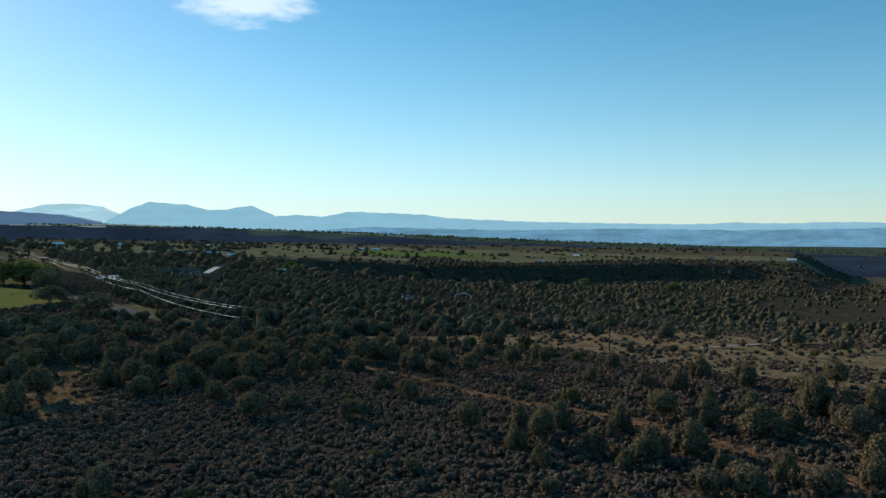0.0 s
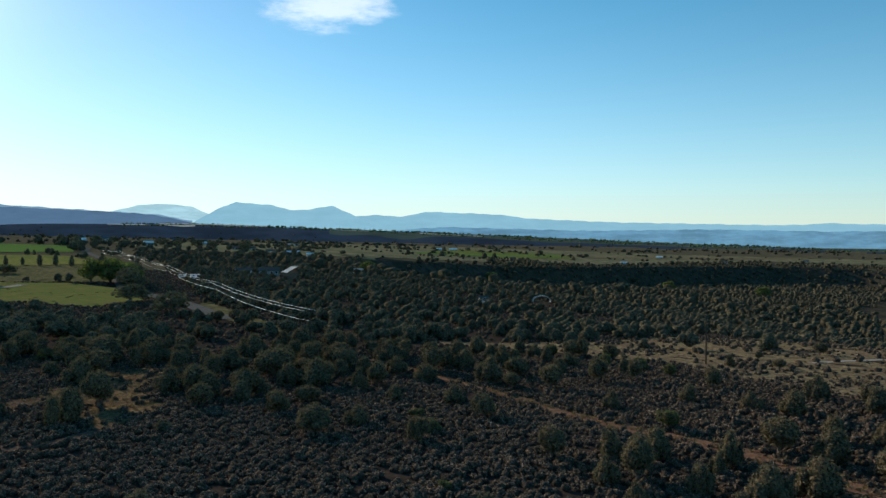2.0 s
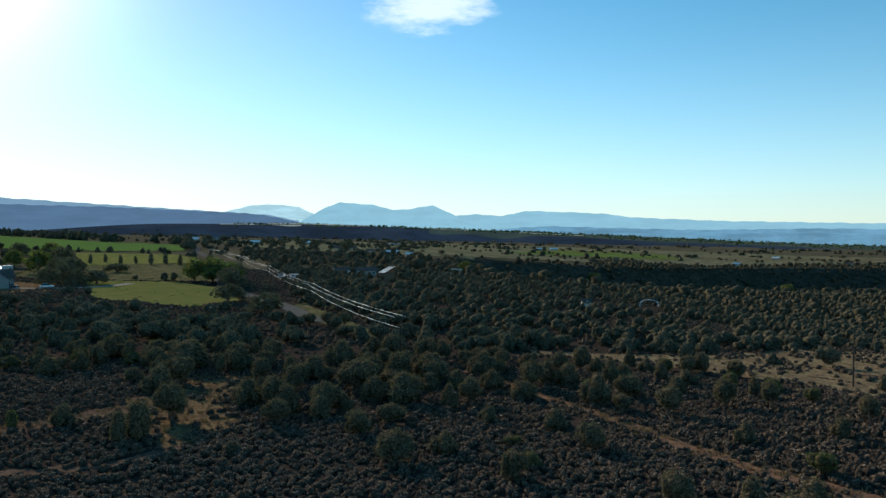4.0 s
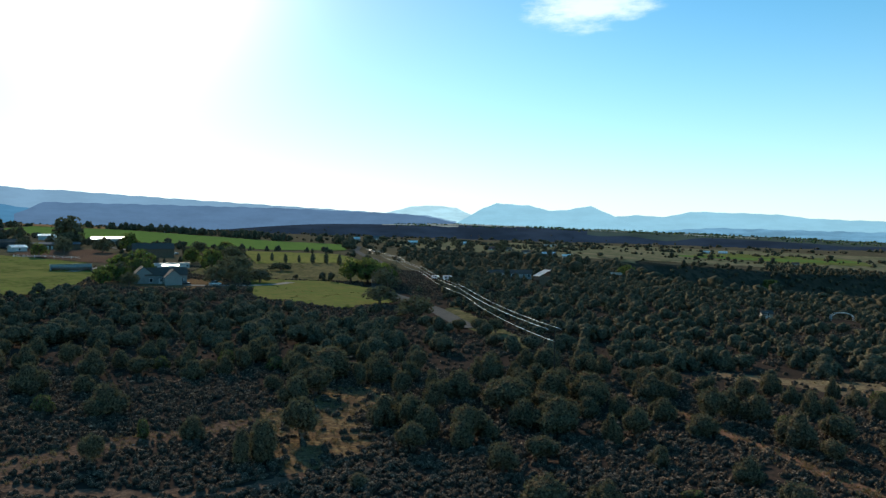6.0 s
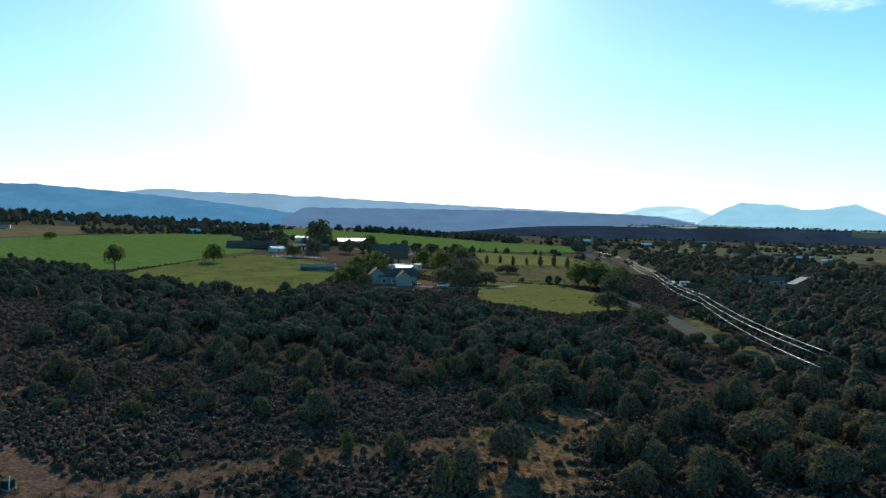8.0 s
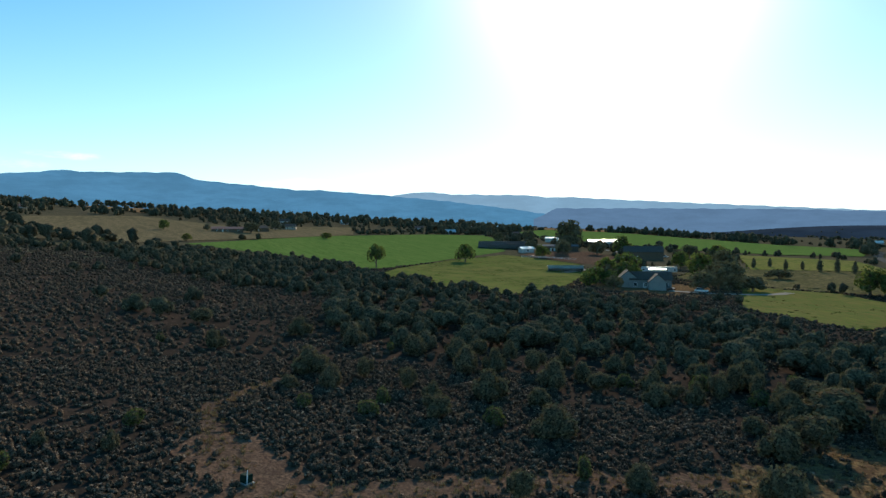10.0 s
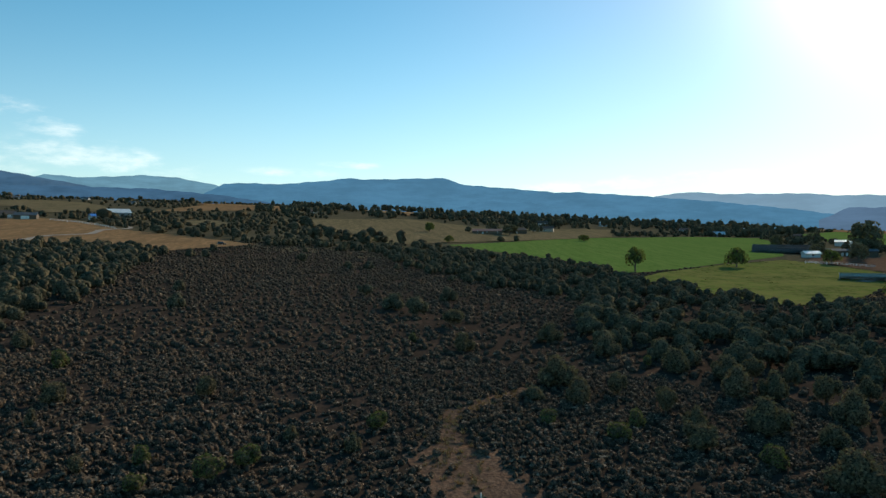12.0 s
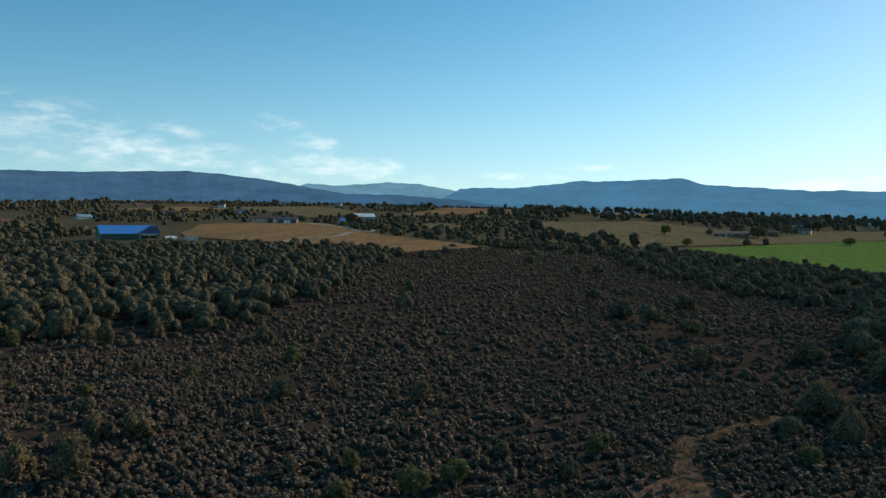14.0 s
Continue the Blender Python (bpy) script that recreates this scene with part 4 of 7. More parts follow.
def dome(rng, cx, cy, base, top, radius, sides=8, rings=5, tip=0.0):
    """A closed rounded lump of foliage with an uneven outline; tip above 0 makes it pointed."""
    a = 2 * math.pi * np.arange(sides) / sides
    p1, p2, p3 = rng.uniform(0, 6.283, 3)
    v, f = [(cx, cy, base)], []
    for i in range(1, rings):
        w = math.pi * i / rings
        prof = math.sin(w) ** 0.75 * (1 - tip * i / rings)
        r = radius * prof * (1 + 0.13 * np.sin(2 * a + p1) + 0.10 * np.sin(3 * a + p2 + 3 * i / rings) + 0.06 * np.sin(5 * a + p3)) * rng.uniform(0.93, 1.07, sides)
        z = base + (top - base) * (0.5 - 0.5 * math.cos(w)) + rng.uniform(-0.03, 0.03, sides) * (top - base)
        turn = a + 0.5 * (i % 2) * 2 * math.pi / sides
        v += list(zip(cx + np.cos(turn) * r, cy + np.sin(turn) * r, z))
    v.append((cx, cy, top))
    last = len(v) - 1
    for j in range(sides):
        k = (j + 1) % sides
        f += [(0, 1 + k, 1 + j), (last, last - sides + j, last - sides + k)]
        for i in range(rings - 2):
            p, q = 1 + i * sides, 1 + (i + 1) * sides
            f += [(p + j, p + k, q + j), (p + k, q + k, q + j)]
    return np.array(v, float), np.array(f)


def on_surface(rng, v, f, n):
    """Points spread evenly over a mesh, with the outward directions there."""
    t = v[f]
    cr = np.cross(t[:, 1] - t[:, 0], t[:, 2] - t[:, 0])
    area = np.linalg.norm(cr, axis=1)
    pick = rng.choice(len(f), n, p=area / area.sum())
    u, w = rng.uniform(0, 1, n), rng.uniform(0, 1, n)
    u, w = np.where(u + w > 1, 1 - u, u)[:, None], np.where(u + w > 1, 1 - w, w)[:, None]
    q = t[pick]
    out = q.mean(1) - v.mean(0)
    nor = cr[pick] / (area[pick][:, None] + 1e-12)
    nor = np.where((nor * out).sum(1)[:, None] < 0, -nor, nor)
    return q[:, 0] * (1 - u - w) + q[:, 1] * u + q[:, 2] * w, nor


def clump(rng, lumps, n_leaves, size, sides, rings, spread=0.7, core=0.84):
    """Foliage of several lumps, insides coloured darker for shade, with a loose shell of small sprays; each lump: x, y,
    base, top, radius, tip.
    """
    v, f, pts, nor = np.zeros((0, 3)), np.zeros((0, 3), int), [], []
    total = sum(q[4] * (q[3] - q[2]) for q in lumps)
    for cx, cy, base, top, radius, tip in lumps:
        dv, df = dome(rng, cx, cy, base, top, radius, sides, rings, tip)
        middle = np.array([cx, cy, (base + top) / 2])
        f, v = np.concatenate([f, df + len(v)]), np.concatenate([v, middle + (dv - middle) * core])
        m = int(n_leaves * radius * (top - base) / total)
        if m:
            p, q = on_surface(rng, dv, df, m)
            pts.append(p + q * rng.uniform(-1.2, 1.3, m)[:, None] * size)
            nor.append(q)
    n = len(f)
    if pts:
        lv, lf = leaves(rng, np.concatenate(pts), np.concatenate(nor), size, spread)
        f, v = np.concatenate([f, lf + len(v)]), np.concatenate([v, lv])
    return v, f, n


def tree_lumps(rng, low, top_heavy, count, tip=0.0):
    """One broad dome with smaller ones round it, a unit wide and high."""
    lumps = [(rng.uniform(-0.06, 0.06), rng.uniform(-0.06, 0.06), low, 1.0, rng.uniform(0.28, 0.36), tip)]
    for k in range(count):
        a = 2.4 * k + rng.uniform(-0.6, 0.6)
        out, r = rng.uniform(0.17, 0.36), rng.uniform(0.13, 0.24)
        base = low + (0.25 if top_heavy else 0.02) * rng.uniform(0, 1)
        lumps.append((math.cos(a) * out, math.sin(a) * out, base, base + rng.uniform(0.45, 0.72) * (1 - low), r, tip * 0.6))
    return lumps


def juniper_prototype(index, leaf=JUNIPER):
    """One bushy juniper with a short forked trunk, a unit high."""
    rng = np.random.RandomState(100 + index)
    tree = new("juniper_tree")
    bm = bmesh.new()
    lean = rng.uniform(-0.04, 0.04, 2)
    tube(bm, [(0, 0, -0.06), (lean[0] * 0.5, lean[1] * 0.5, 0.15), (lean[0], lean[1], 0.45), (lean[0] * 1.5, lean[1] * 1.5, 0.75)], [0.055, 0.045, 0.03, 0.012])
    for k in range(5):
        a = 2 * math.pi * k / 5 + rng.uniform(-0.4, 0.4)
        z0, reach, z1 = rng.uniform(0.06, 0.3), rng.uniform(0.2, 0.34), rng.uniform(0.3, 0.7)
        tube(bm, [(lean[0] * z0, lean[1] * z0, z0), (math.cos(a) * reach * 0.5, math.sin(a) * reach * 0.5, (z0 + z1) / 2 - 0.03), (math.cos(a) * reach, math.sin(a) * reach, z1)], [0.028, 0.02, 0.008], 5)
    part("trunk", bm, BARK, tree, "grey-brown shaggy trunk")
    low, top_heavy, tip = ((0.0, 0, 0.0), (0.22, 1, 0.0), (0.04, 0, 0.35), (0.14, 1, 0.1))[index % 4]
    v, f, n_core = clump(rng, tree_lumps(rng, low + rng.uniform(-0.02, 0.04), top_heavy, rng.randint(6, 10), tip), 1700, 0.033, 7, 4, 0.8)
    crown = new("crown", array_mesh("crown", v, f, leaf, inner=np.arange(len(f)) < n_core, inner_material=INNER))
    crown.parent = tree
    return tree


JUNIPER_LABELS = [
    "dense rounded dark green juniper on red soil", "low spreading olive-green juniper among sagebrush", "bushy grey-green juniper with a short forked trunk",
    "upright dark juniper with gaps in its crown", "small fresh green juniper among sagebrush",
]


def place_trees(prototypes, rows, group, category, seed):
    rng = random.Random(seed)
    for k, (x, y, h, w) in enumerate(rows):
        young = h < 2.7 and rng.random() < 0.6
        proto = prototypes[9 + rng.randrange(3) if young else rng.randrange(9)]
        ob = copy_thing(proto, pose(x, y, height(x, y), 0, 0, rng.uniform(0, 360)))
        ob.scale = (w * rng.uniform(0.95, 1.15), w * rng.uniform(0.95, 1.15), h * rng.uniform(0.92, 1.04))
        tall = h / max(w, 0.1)
        which = 4 if young else 1 if tall < 0.85 else 3 if tall > 1.35 else 0 if h > 3.6 else 2
        tagged(ob, JUNIPER_LABELS[which], category, group)


def spread(rng, count, r0, r1, a0, a1):
    """Random places between two distances and two azimuths about the middle of the flight."""
    r = np.sqrt(rng.uniform(r0 * r0, r1 * r1, count))
    a = np.radians(rng.uniform(a0, a1, count))
    return HOME[0] - r * np.sin(a), HOME[1] + r * np.cos(a)


def patches(x, y, size, phase):
    """A smooth wandering value between 0 and 1, for clumps and gaps."""
    u, v = x / size, y / size
    s = np.sin(u * 1.7 + phase + 1.3 * np.sin(v * 1.1 + phase)) + np.sin(v * 1.9 - phase + 1.1 * np.sin(u * 0.9)) + 0.6 * np.sin(u * 4.1 + v * 3.3 + phase) + 0.5 * np.sin(u * 3.1 - v * 4.7 - phase)
    return np.clip(0.5 + s / 5.0, 0, 1)


def thin(x, y, gap):
    """Which places keep a gap to those before them."""
    cells, keep = {}, np.zeros(len(x), bool)
    for k in range(len(x)):
        cx, cy = int(x[k] // gap), int(y[k] // gap)
        ok = True
        for i in (-1, 0, 1):
            for j in (-1, 0, 1):
                q = cells.get((cx + i, cy + j))
                if q is not None and (x[q] - x[k]) ** 2 + (y[q] - y[k]) ** 2 < gap * gap:
                    ok = False
        if ok:
            cells[(cx, cy)] = k
            keep[k] = True
    return keep


FIELDS = [ROUGH_POLY, SLOPE_POLY, UPPER_POLY, CREST_POLY, BACK_POLY, VERGE_POLY, GREEN_POLY, OLIVE_POLY, STRIP_POLY, YELLOW_POLY, NEAR_POLY, TAN_POLY, STUBBLE_POLY, HILL_POLY, HILLTOP_POLY, YARD_POLY, PADDOCK_POLY]
HOMESTEADS = [(-229, 238, 22), (-370, -195, 45), (-350, -130, 25), (-309, 256, 16), (-290, 297, 16), (-373, 362, 20), (-345, -101, 10),
              (-139, 400, 14), (-119, 372, 11), (-112, 352, 8), (-127, 368, 9), (-110, 487, 11), (-104, 462, 10), (-160, 355, 9), (-154, 341, 7), (10, 371, 11), (9, 350, 8), (-17, 335, 6)]


def open_land(x, y, margin=0.0):
    free = np.ones(np.shape(x), bool)
    for poly in FIELDS:
        free &= ~inside(poly, x, y)
    free &= ~near_line(PAVED, x, y, 5.5 + margin)
    for hx, hy, r in HOMESTEADS:
        free &= np.hypot(x - hx, y - hy) > r
    return free


WOOD_WEST = [(-474, -384), (-392, -215), (-350, -175), (-340, -110), (-352, -80), (-318, -31), (-236, -19), (-177, -9), (-142, -11), (-129, -23), (-121, -37), (-150, -200)]
WOOD_HEDGE = [(-495, 38), (-437, 90), (-395, 127), (-340, 158), (-290, 140), (-232, 165), (-216, 190), (-120, 159), (-137, 141), (-179, 125), (-211, 106), (-253, 80), (-330, 60)]
WOOD_FARM = [(-305, 142), (-241, 160), (-210, 185), (-165, 203), (-118, 190), (-98, 200), (-65, 139), (-92, 116), (-121, 105), (-155, 91)]
WOOD_NORTH = [(-95, 215), (-62, 175), (-30, 165), (0, 182), (22, 192), (60, 215), (130, 215), (330, 500), (420, 780), (380, 1080), (100, 1010), (-90, 880), (-116, 860), (-175, 755), (-215, 705), (-256, 645), (-333, 600), (-275, 500), (-205, 411), (-140, 304), (-115, 259)]
WOOD_NEAR = [(-95, 130), (-60, 108), (-40, 104), (-20, 112), (0, 118), (25, 128), (20, 172), (0, 180), (-62, 172), (-85, 180)]
WOOD_EAST = [(5, 62), (60, 58), (120, 100), (110, 120), (60, 105), (30, 105), (5, 92)]
WOOD_SCARP = [(-60, 850), (80, 820), (250, 760), (450, 700), (560, 900), (460, 1080), (200, 1120), (-20, 1030)]
WOOD_CANYON = [(130, 215), (260, 250), (700, 500), (900, 900), (600, 1100), (560, 900), (420, 600), (300, 420)]
WOOD_RIM = [(200, 1120), (460, 1080), (560, 900), (900, 900), (820, 1200), (570, 1235), (425, 1283), (260, 1208), (100, 1078), (-60, 940)]
WOOD_GAP = [(-385, 0), (-459, -98), (-575, -177), (-720, -60), (-699, -37), (-552, 19), (-449, 62), (-380, 70)]
WOOD_RIDGE = [(-520, -420), (-470, -310), (-480, -230), (-600, -160), (-800, -120), (-1100, -60), (-1500, 0), (-1400, -800), (-700, -900)]


def wood_density(x, y):
    """Trees a square metre."""
    d = np.zeros(np.shape(x))
    clump, broad = patches(x, y, 22.0, 0.7), patches(x, y, 60.0, 5.2)
    for poly, low, high, gaps in ((WOOD_WEST, 0.05, 0.066, 0), (WOOD_HEDGE, 0.018, 0.05, 0), (WOOD_GAP, 0.004, 0.030, 0), (WOOD_FARM, 0.026, 0.055, 0), (WOOD_NEAR, 0.012, 0.028, 0), (WOOD_EAST, 0.003, 0.008, 0), (WOOD_NORTH, 0.018, 0.042, 1), (WOOD_SCARP, 0.034, 0.052, 0), (WOOD_CANYON, 0.006, 0.022, 1), (WOOD_RIM, 0.02, 0.04, 1)):
        here = inside(poly, x, y)
        d = np.where(here, np.maximum(d, (low + (high - low) * clump) * (np.clip(1.9 * broad, 0.25, 1.15) if gaps else 1.0)), d)
    r, az = np.hypot(x, y), np.degrees(np.arctan2(-x, y))
    belt = patches(x, y, 85.0, 2.1)
    scatter = np.where(r > 380, np.clip(belt - 0.5, 0, 1) * 0.010, 0.0008)
    scatter = np.where((az > 40) & (r > 600), np.clip(belt - 0.28, 0, 1) * 0.032, scatter)
    scatter = np.where((az > 82) & (az < 132) & (r > 620), np.clip(belt - 0.5, 0, 1) * 0.026, scatter)
    scatter = np.where((az > 40) & (r > 1150), scatter * 0.25, scatter)
    scatter = np.where((az < 40) & (r > 1250), np.clip(belt - 0.6, 0, 1) * 0.003, scatter)
    d = np.maximum(d, scatter)
    d = np.where(inside(WOOD_RIDGE, x, y), np.maximum(d, np.clip(belt - 0.25, 0, 1) * 0.016), d)
    d = np.where(inside(MEADOW_POLY, x, y), 0.0012, d)
    d = np.where(inside(SLOPE_BARE_POLY, x, y), 0.0015, d)
    d = np.where(inside(CLEARING_POLY, x, y) | inside(PAD_POLY, x, y), 0.0, d)
    free = open_land(x, y)
    for line, reach in ((RED_TRACK, 2.6), (SAND_ROAD, 3.6), (FOOT_TRACK, 2.6), (LOWER_TRACK, 2.2)):
        free &= ~near_line(line, x, y, reach)
    return np.where(free, d, 0.0)


def blob(rng, rings=3, sides=6):
    """A rough closed lump with a unit height, for the shaded inside of a far crown."""
    v, f = [], []
    for k in range(rings):
        w = math.pi * (k + 0.6) / (rings + 0.2)
        for j in range(sides):
            a = 2 * math.pi * (j + 0.5 * (k % 2)) / sides
            r = math.sin(w) * 0.42 * rng.uniform(0.75, 1.15)
            v.append((math.cos(a) * r, math.sin(a) * r, 0.5 - 0.46 * math.cos(w) * rng.uniform(0.9, 1.05)))
    for k in range(rings - 1):
        for j in range(sides):
            a, b = k * sides + j, k * sides + (j + 1) % sides
            f += [(a, b, b + sides), (a, b + sides, a + sides)]
    v += [(0, 0, 0.0), (0, 0, 0.93)]
    for j in range(sides):
        f.append((len(v) - 2, (j + 1) % sides, j))
        a = (rings - 1) * sides
        f.append((len(v) - 1, a + j, a + (j + 1) % sides))
    return np.array(v), np.array(f)


def far_tree_shapes(count, lobes, n_leaves, size, seed, sides=6, rings=3):
    """Bushy trees of a few rounded lumps with small sprays round them, a unit wide and high."""
    shapes = []
    for k in range(count):
        rng = np.random.RandomState(seed + k)
        low, top_heavy, tip = ((0.0, 0, 0.0), (0.12, 1, 0.05), (0.0, 0, 0.4))[k % 3]
        v, f, n = clump(rng, tree_lumps(rng, low, top_heavy, lobes - 1, tip), n_leaves, size, sides, rings, 0.9, 0.92)
        v[:, 2] = np.maximum(v[:, 2], -0.03)
        shapes.append((v, f, np.arange(len(f)) < n))
    return shapes


def scatter(name, shapes, x, y, width, tall, material, seed, label, category, inner_material=WOODCORE):
    """One object of many plants that nobody could count."""
    rng = np.random.RandomState(seed)
    pick, turn = rng.randint(0, len(shapes), len(x)), rng.uniform(0, 2 * math.pi, len(x))
    z, tint = terrain(x, y), rng.uniform(0, 1, len(x))
    verts, faces, tints, inners, base = [], [], [], [], 0
    for k, (v, f, inner) in enumerate(shapes):
        who = np.where(pick == k)[0]
        if not len(who):
            continue
        c, s = np.cos(turn[who])[:, None], np.sin(turn[who])[:, None]
        px = (v[:, 0] * c - v[:, 1] * s) * width[who][:, None] + x[who][:, None]
        py = (v[:, 0] * s + v[:, 1] * c) * width[who][:, None] + y[who][:, None]
        pz = v[:, 2] * tall[who][:, None] + z[who][:, None]
        verts.append(np.stack([px, py, pz], -1).reshape(-1, 3))
        faces.append((f[None] + (np.arange(len(who)) * len(v))[:, None, None]).reshape(-1, 3) + base)
        tints.append(np.repeat(tint[who], len(v)))
        inners.append(np.tile(inner, len(who)))
        base += len(who) * len(v)
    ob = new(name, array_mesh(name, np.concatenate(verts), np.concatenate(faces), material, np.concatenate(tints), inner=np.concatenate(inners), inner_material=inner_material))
    return tagged(ob, label, category, kind="stuff")


def grow_woods():
    rng = np.random.RandomState(5)
    protos = [juniper_prototype(k) for k in range(9)] + [juniper_prototype(k, YOUNGLEAF) for k in (12, 16, 21)]
    place_trees(protos, PLACED, "junipers near the flight", "juniper", 8)
    fixed_x, fixed_y = np.array([p[0] for p in PLACED]), np.array([p[1] for p in PLACED])
    # belts by distance: near ones are trees of their own, further ones are woodland
    for r0, r1, tries, gap in ((20, 175, 26000, 2.3), (175, 420, 90000, 2.6), (420, 1300, 330000, 5.3), (1300, 2600, 130000, 11.0)):
        x, y = spread(rng, tries, r0, r1, -60, 160)
        area = radians(220) * (r1 * r1 - r0 * r0) / 2
        keep = rng.uniform(0, 1, tries) < wood_density(x, y) * area / tries
        x, y = x[keep], y[keep]
        keep = thin(x, y, gap)
        x, y = x[keep], y[keep]
        if r1 <= 175:
            clear = np.array([np.hypot(fixed_x - a, fixed_y - b).min() > 3.4 for a, b in zip(x, y)])
            x, y = x[clear], y[clear]
            small = np.where(wood_density(x, y) < 0.005, 0.5, 1.0)
            near = np.argsort(np.hypot(x - HOME[0], y - HOME[1]))[:150]
            rows = [(float(x[k]), float(y[k]), float(rng.uniform(2.3, 4.5) * small[k]), float(rng.uniform(2.3, 4.6) * small[k])) for k in near]
            place_trees(protos, rows, "junipers near the flight", "juniper", 9)
            rest = np.ones(len(x), bool)
            rest[near] = False
            x, y = x[rest], y[rest]
            h = rng.uniform(2.7, 4.8, len(x))
            scatter("juniper_grove", far_tree_shapes(10, 7, 520, 0.042, 300, 6, 4), x, y, h * rng.uniform(1.05, 1.5, len(x)), h * 0.96, WOODLAND, 11, "grove of dark green junipers and pines", "woodland")
        elif r1 <= 420:
            h = rng.uniform(2.4, 4.8, len(x))
            scatter("juniper_woodland", far_tree_shapes(12, 4, 34, 0.085, 400, 5, 3), x, y, h * rng.uniform(1.15, 1.75, len(x)), h * 0.95, WOODLAND, 12, "dense dark green juniper and pinyon woodland", "woodland")
        elif r1 <= 1300:
            h = rng.uniform(2.6, 5.8, len(x)) * np.where(rng.uniform(0, 1, len(x)) < 0.06, 1.8, 1.0)
            scatter("canyon_woodland", far_tree_shapes(7, 2, 4, 0.13, 500, 4, 3), x, y, h * rng.uniform(1.3, 2.3, len(x)), h * 0.95, WOODLAND, 13, "dark woodland on the slopes and among the farms", "woodland")
        else:
            h = rng.uniform(2.8, 7.0, len(x))
            scatter("distant_trees", far_tree_shapes(5, 1, 2, 0.18, 600, 4, 3), x, y, h * rng.uniform(1.5, 2.8, len(x)), h * 0.8, WOODLAND, 14, "distant dark trees on the mesas", "woodland")
    # taller trees along the western skyline
    x, y = spread(rng, 9000, 780, 1250, 54, 98)
    keep = (rng.uniform(0, 1, len(x)) < np.clip(patches(x, y, 45.0, 3.3) - 0.45, 0, 1) * 0.55) & open_land(x, y)
    x, y = x[keep], y[keep]
    keep = thin(x, y, 6.0)
    x, y = x[keep], y[keep]
    h = rng.uniform(6.0, 12.0, len(x))
    scatter("skyline_trees", far_tree_shapes(6, 4, 60, 0.07, 560, 5, 3), x, y, h * rng.uniform(0.9, 1.4, len(x)), h, WOODLAND, 15, "tall dark trees along the western skyline", "woodland")
    for p in protos:
        for o in list(p.children) + [p]:
            bpy.data.objects.remove(o)


def sage_shapes(count, blades, seed, size, puffs=3, sides=6, full=True):
    """Rounded shrubs: a few soft domes, wider above the ground, with small grey sprays on top; a unit wide."""
    levels = ((0.0, 0.74), (0.45, 1.0), (0.82, 0.66)) if full else ((0.0, 0.8), (0.55, 0.92))
    shapes = []
    for k in range(count):
        rng = np.random.RandomState(seed + k)
        verts, faces, pts, nor = [], [], [], []
        for j in range(puffs):
            a = 2 * math.pi * j / max(puffs, 1) + rng.uniform(-0.5, 0.5)
            off = 0.0 if puffs == 1 else rng.uniform(0.13, 0.24)
            r, top = (0.46, 0.85) if puffs == 1 else (rng.uniform(0.25, 0.36), rng.uniform(0.6, 0.95))
            cx, cy = math.cos(a) * off, math.sin(a) * off
            base = len(verts)
            for z, q in levels:
                for i in range(sides):
                    w = 2 * math.pi * (i + 0.5 * z) / sides
                    d = r * q * rng.uniform(0.86, 1.12)
                    verts.append((cx + math.cos(w) * d, cy + math.sin(w) * d, top * z * rng.uniform(0.9, 1.08)))
            verts.append((cx, cy, top))
            for lv in range(len(levels)):
                for i in range(sides):
                    u, v = base + lv * sides + i, base + lv * sides + (i + 1) % sides
                    faces += [(u, v, u + sides), (v, v + sides, u + sides)] if lv < len(levels) - 1 else [(u, v, len(verts) - 1)]
            d = rng.normal(0, 1, (blades // puffs, 3))
            d[:, 2] = np.abs(d[:, 2]) * 1.1 + 0.15
            d /= np.linalg.norm(d, axis=1)[:, None]
            pts.append(np.array([cx, cy, top * 0.3]) + d * [r, r, top * 0.72] * rng.uniform(0.92, 1.15, len(d))[:, None])
            nor.append(d)
        lv, lf = leaves(rng, np.concatenate(pts), np.concatenate(nor), size, 0.35)
        v, f = np.array(verts), np.array(faces)
        shapes.append((np.concatenate([v, lv]), np.concatenate([f, lf + len(v)]), np.arange(len(f) + len(lf)) < len(f)))
    return shapes


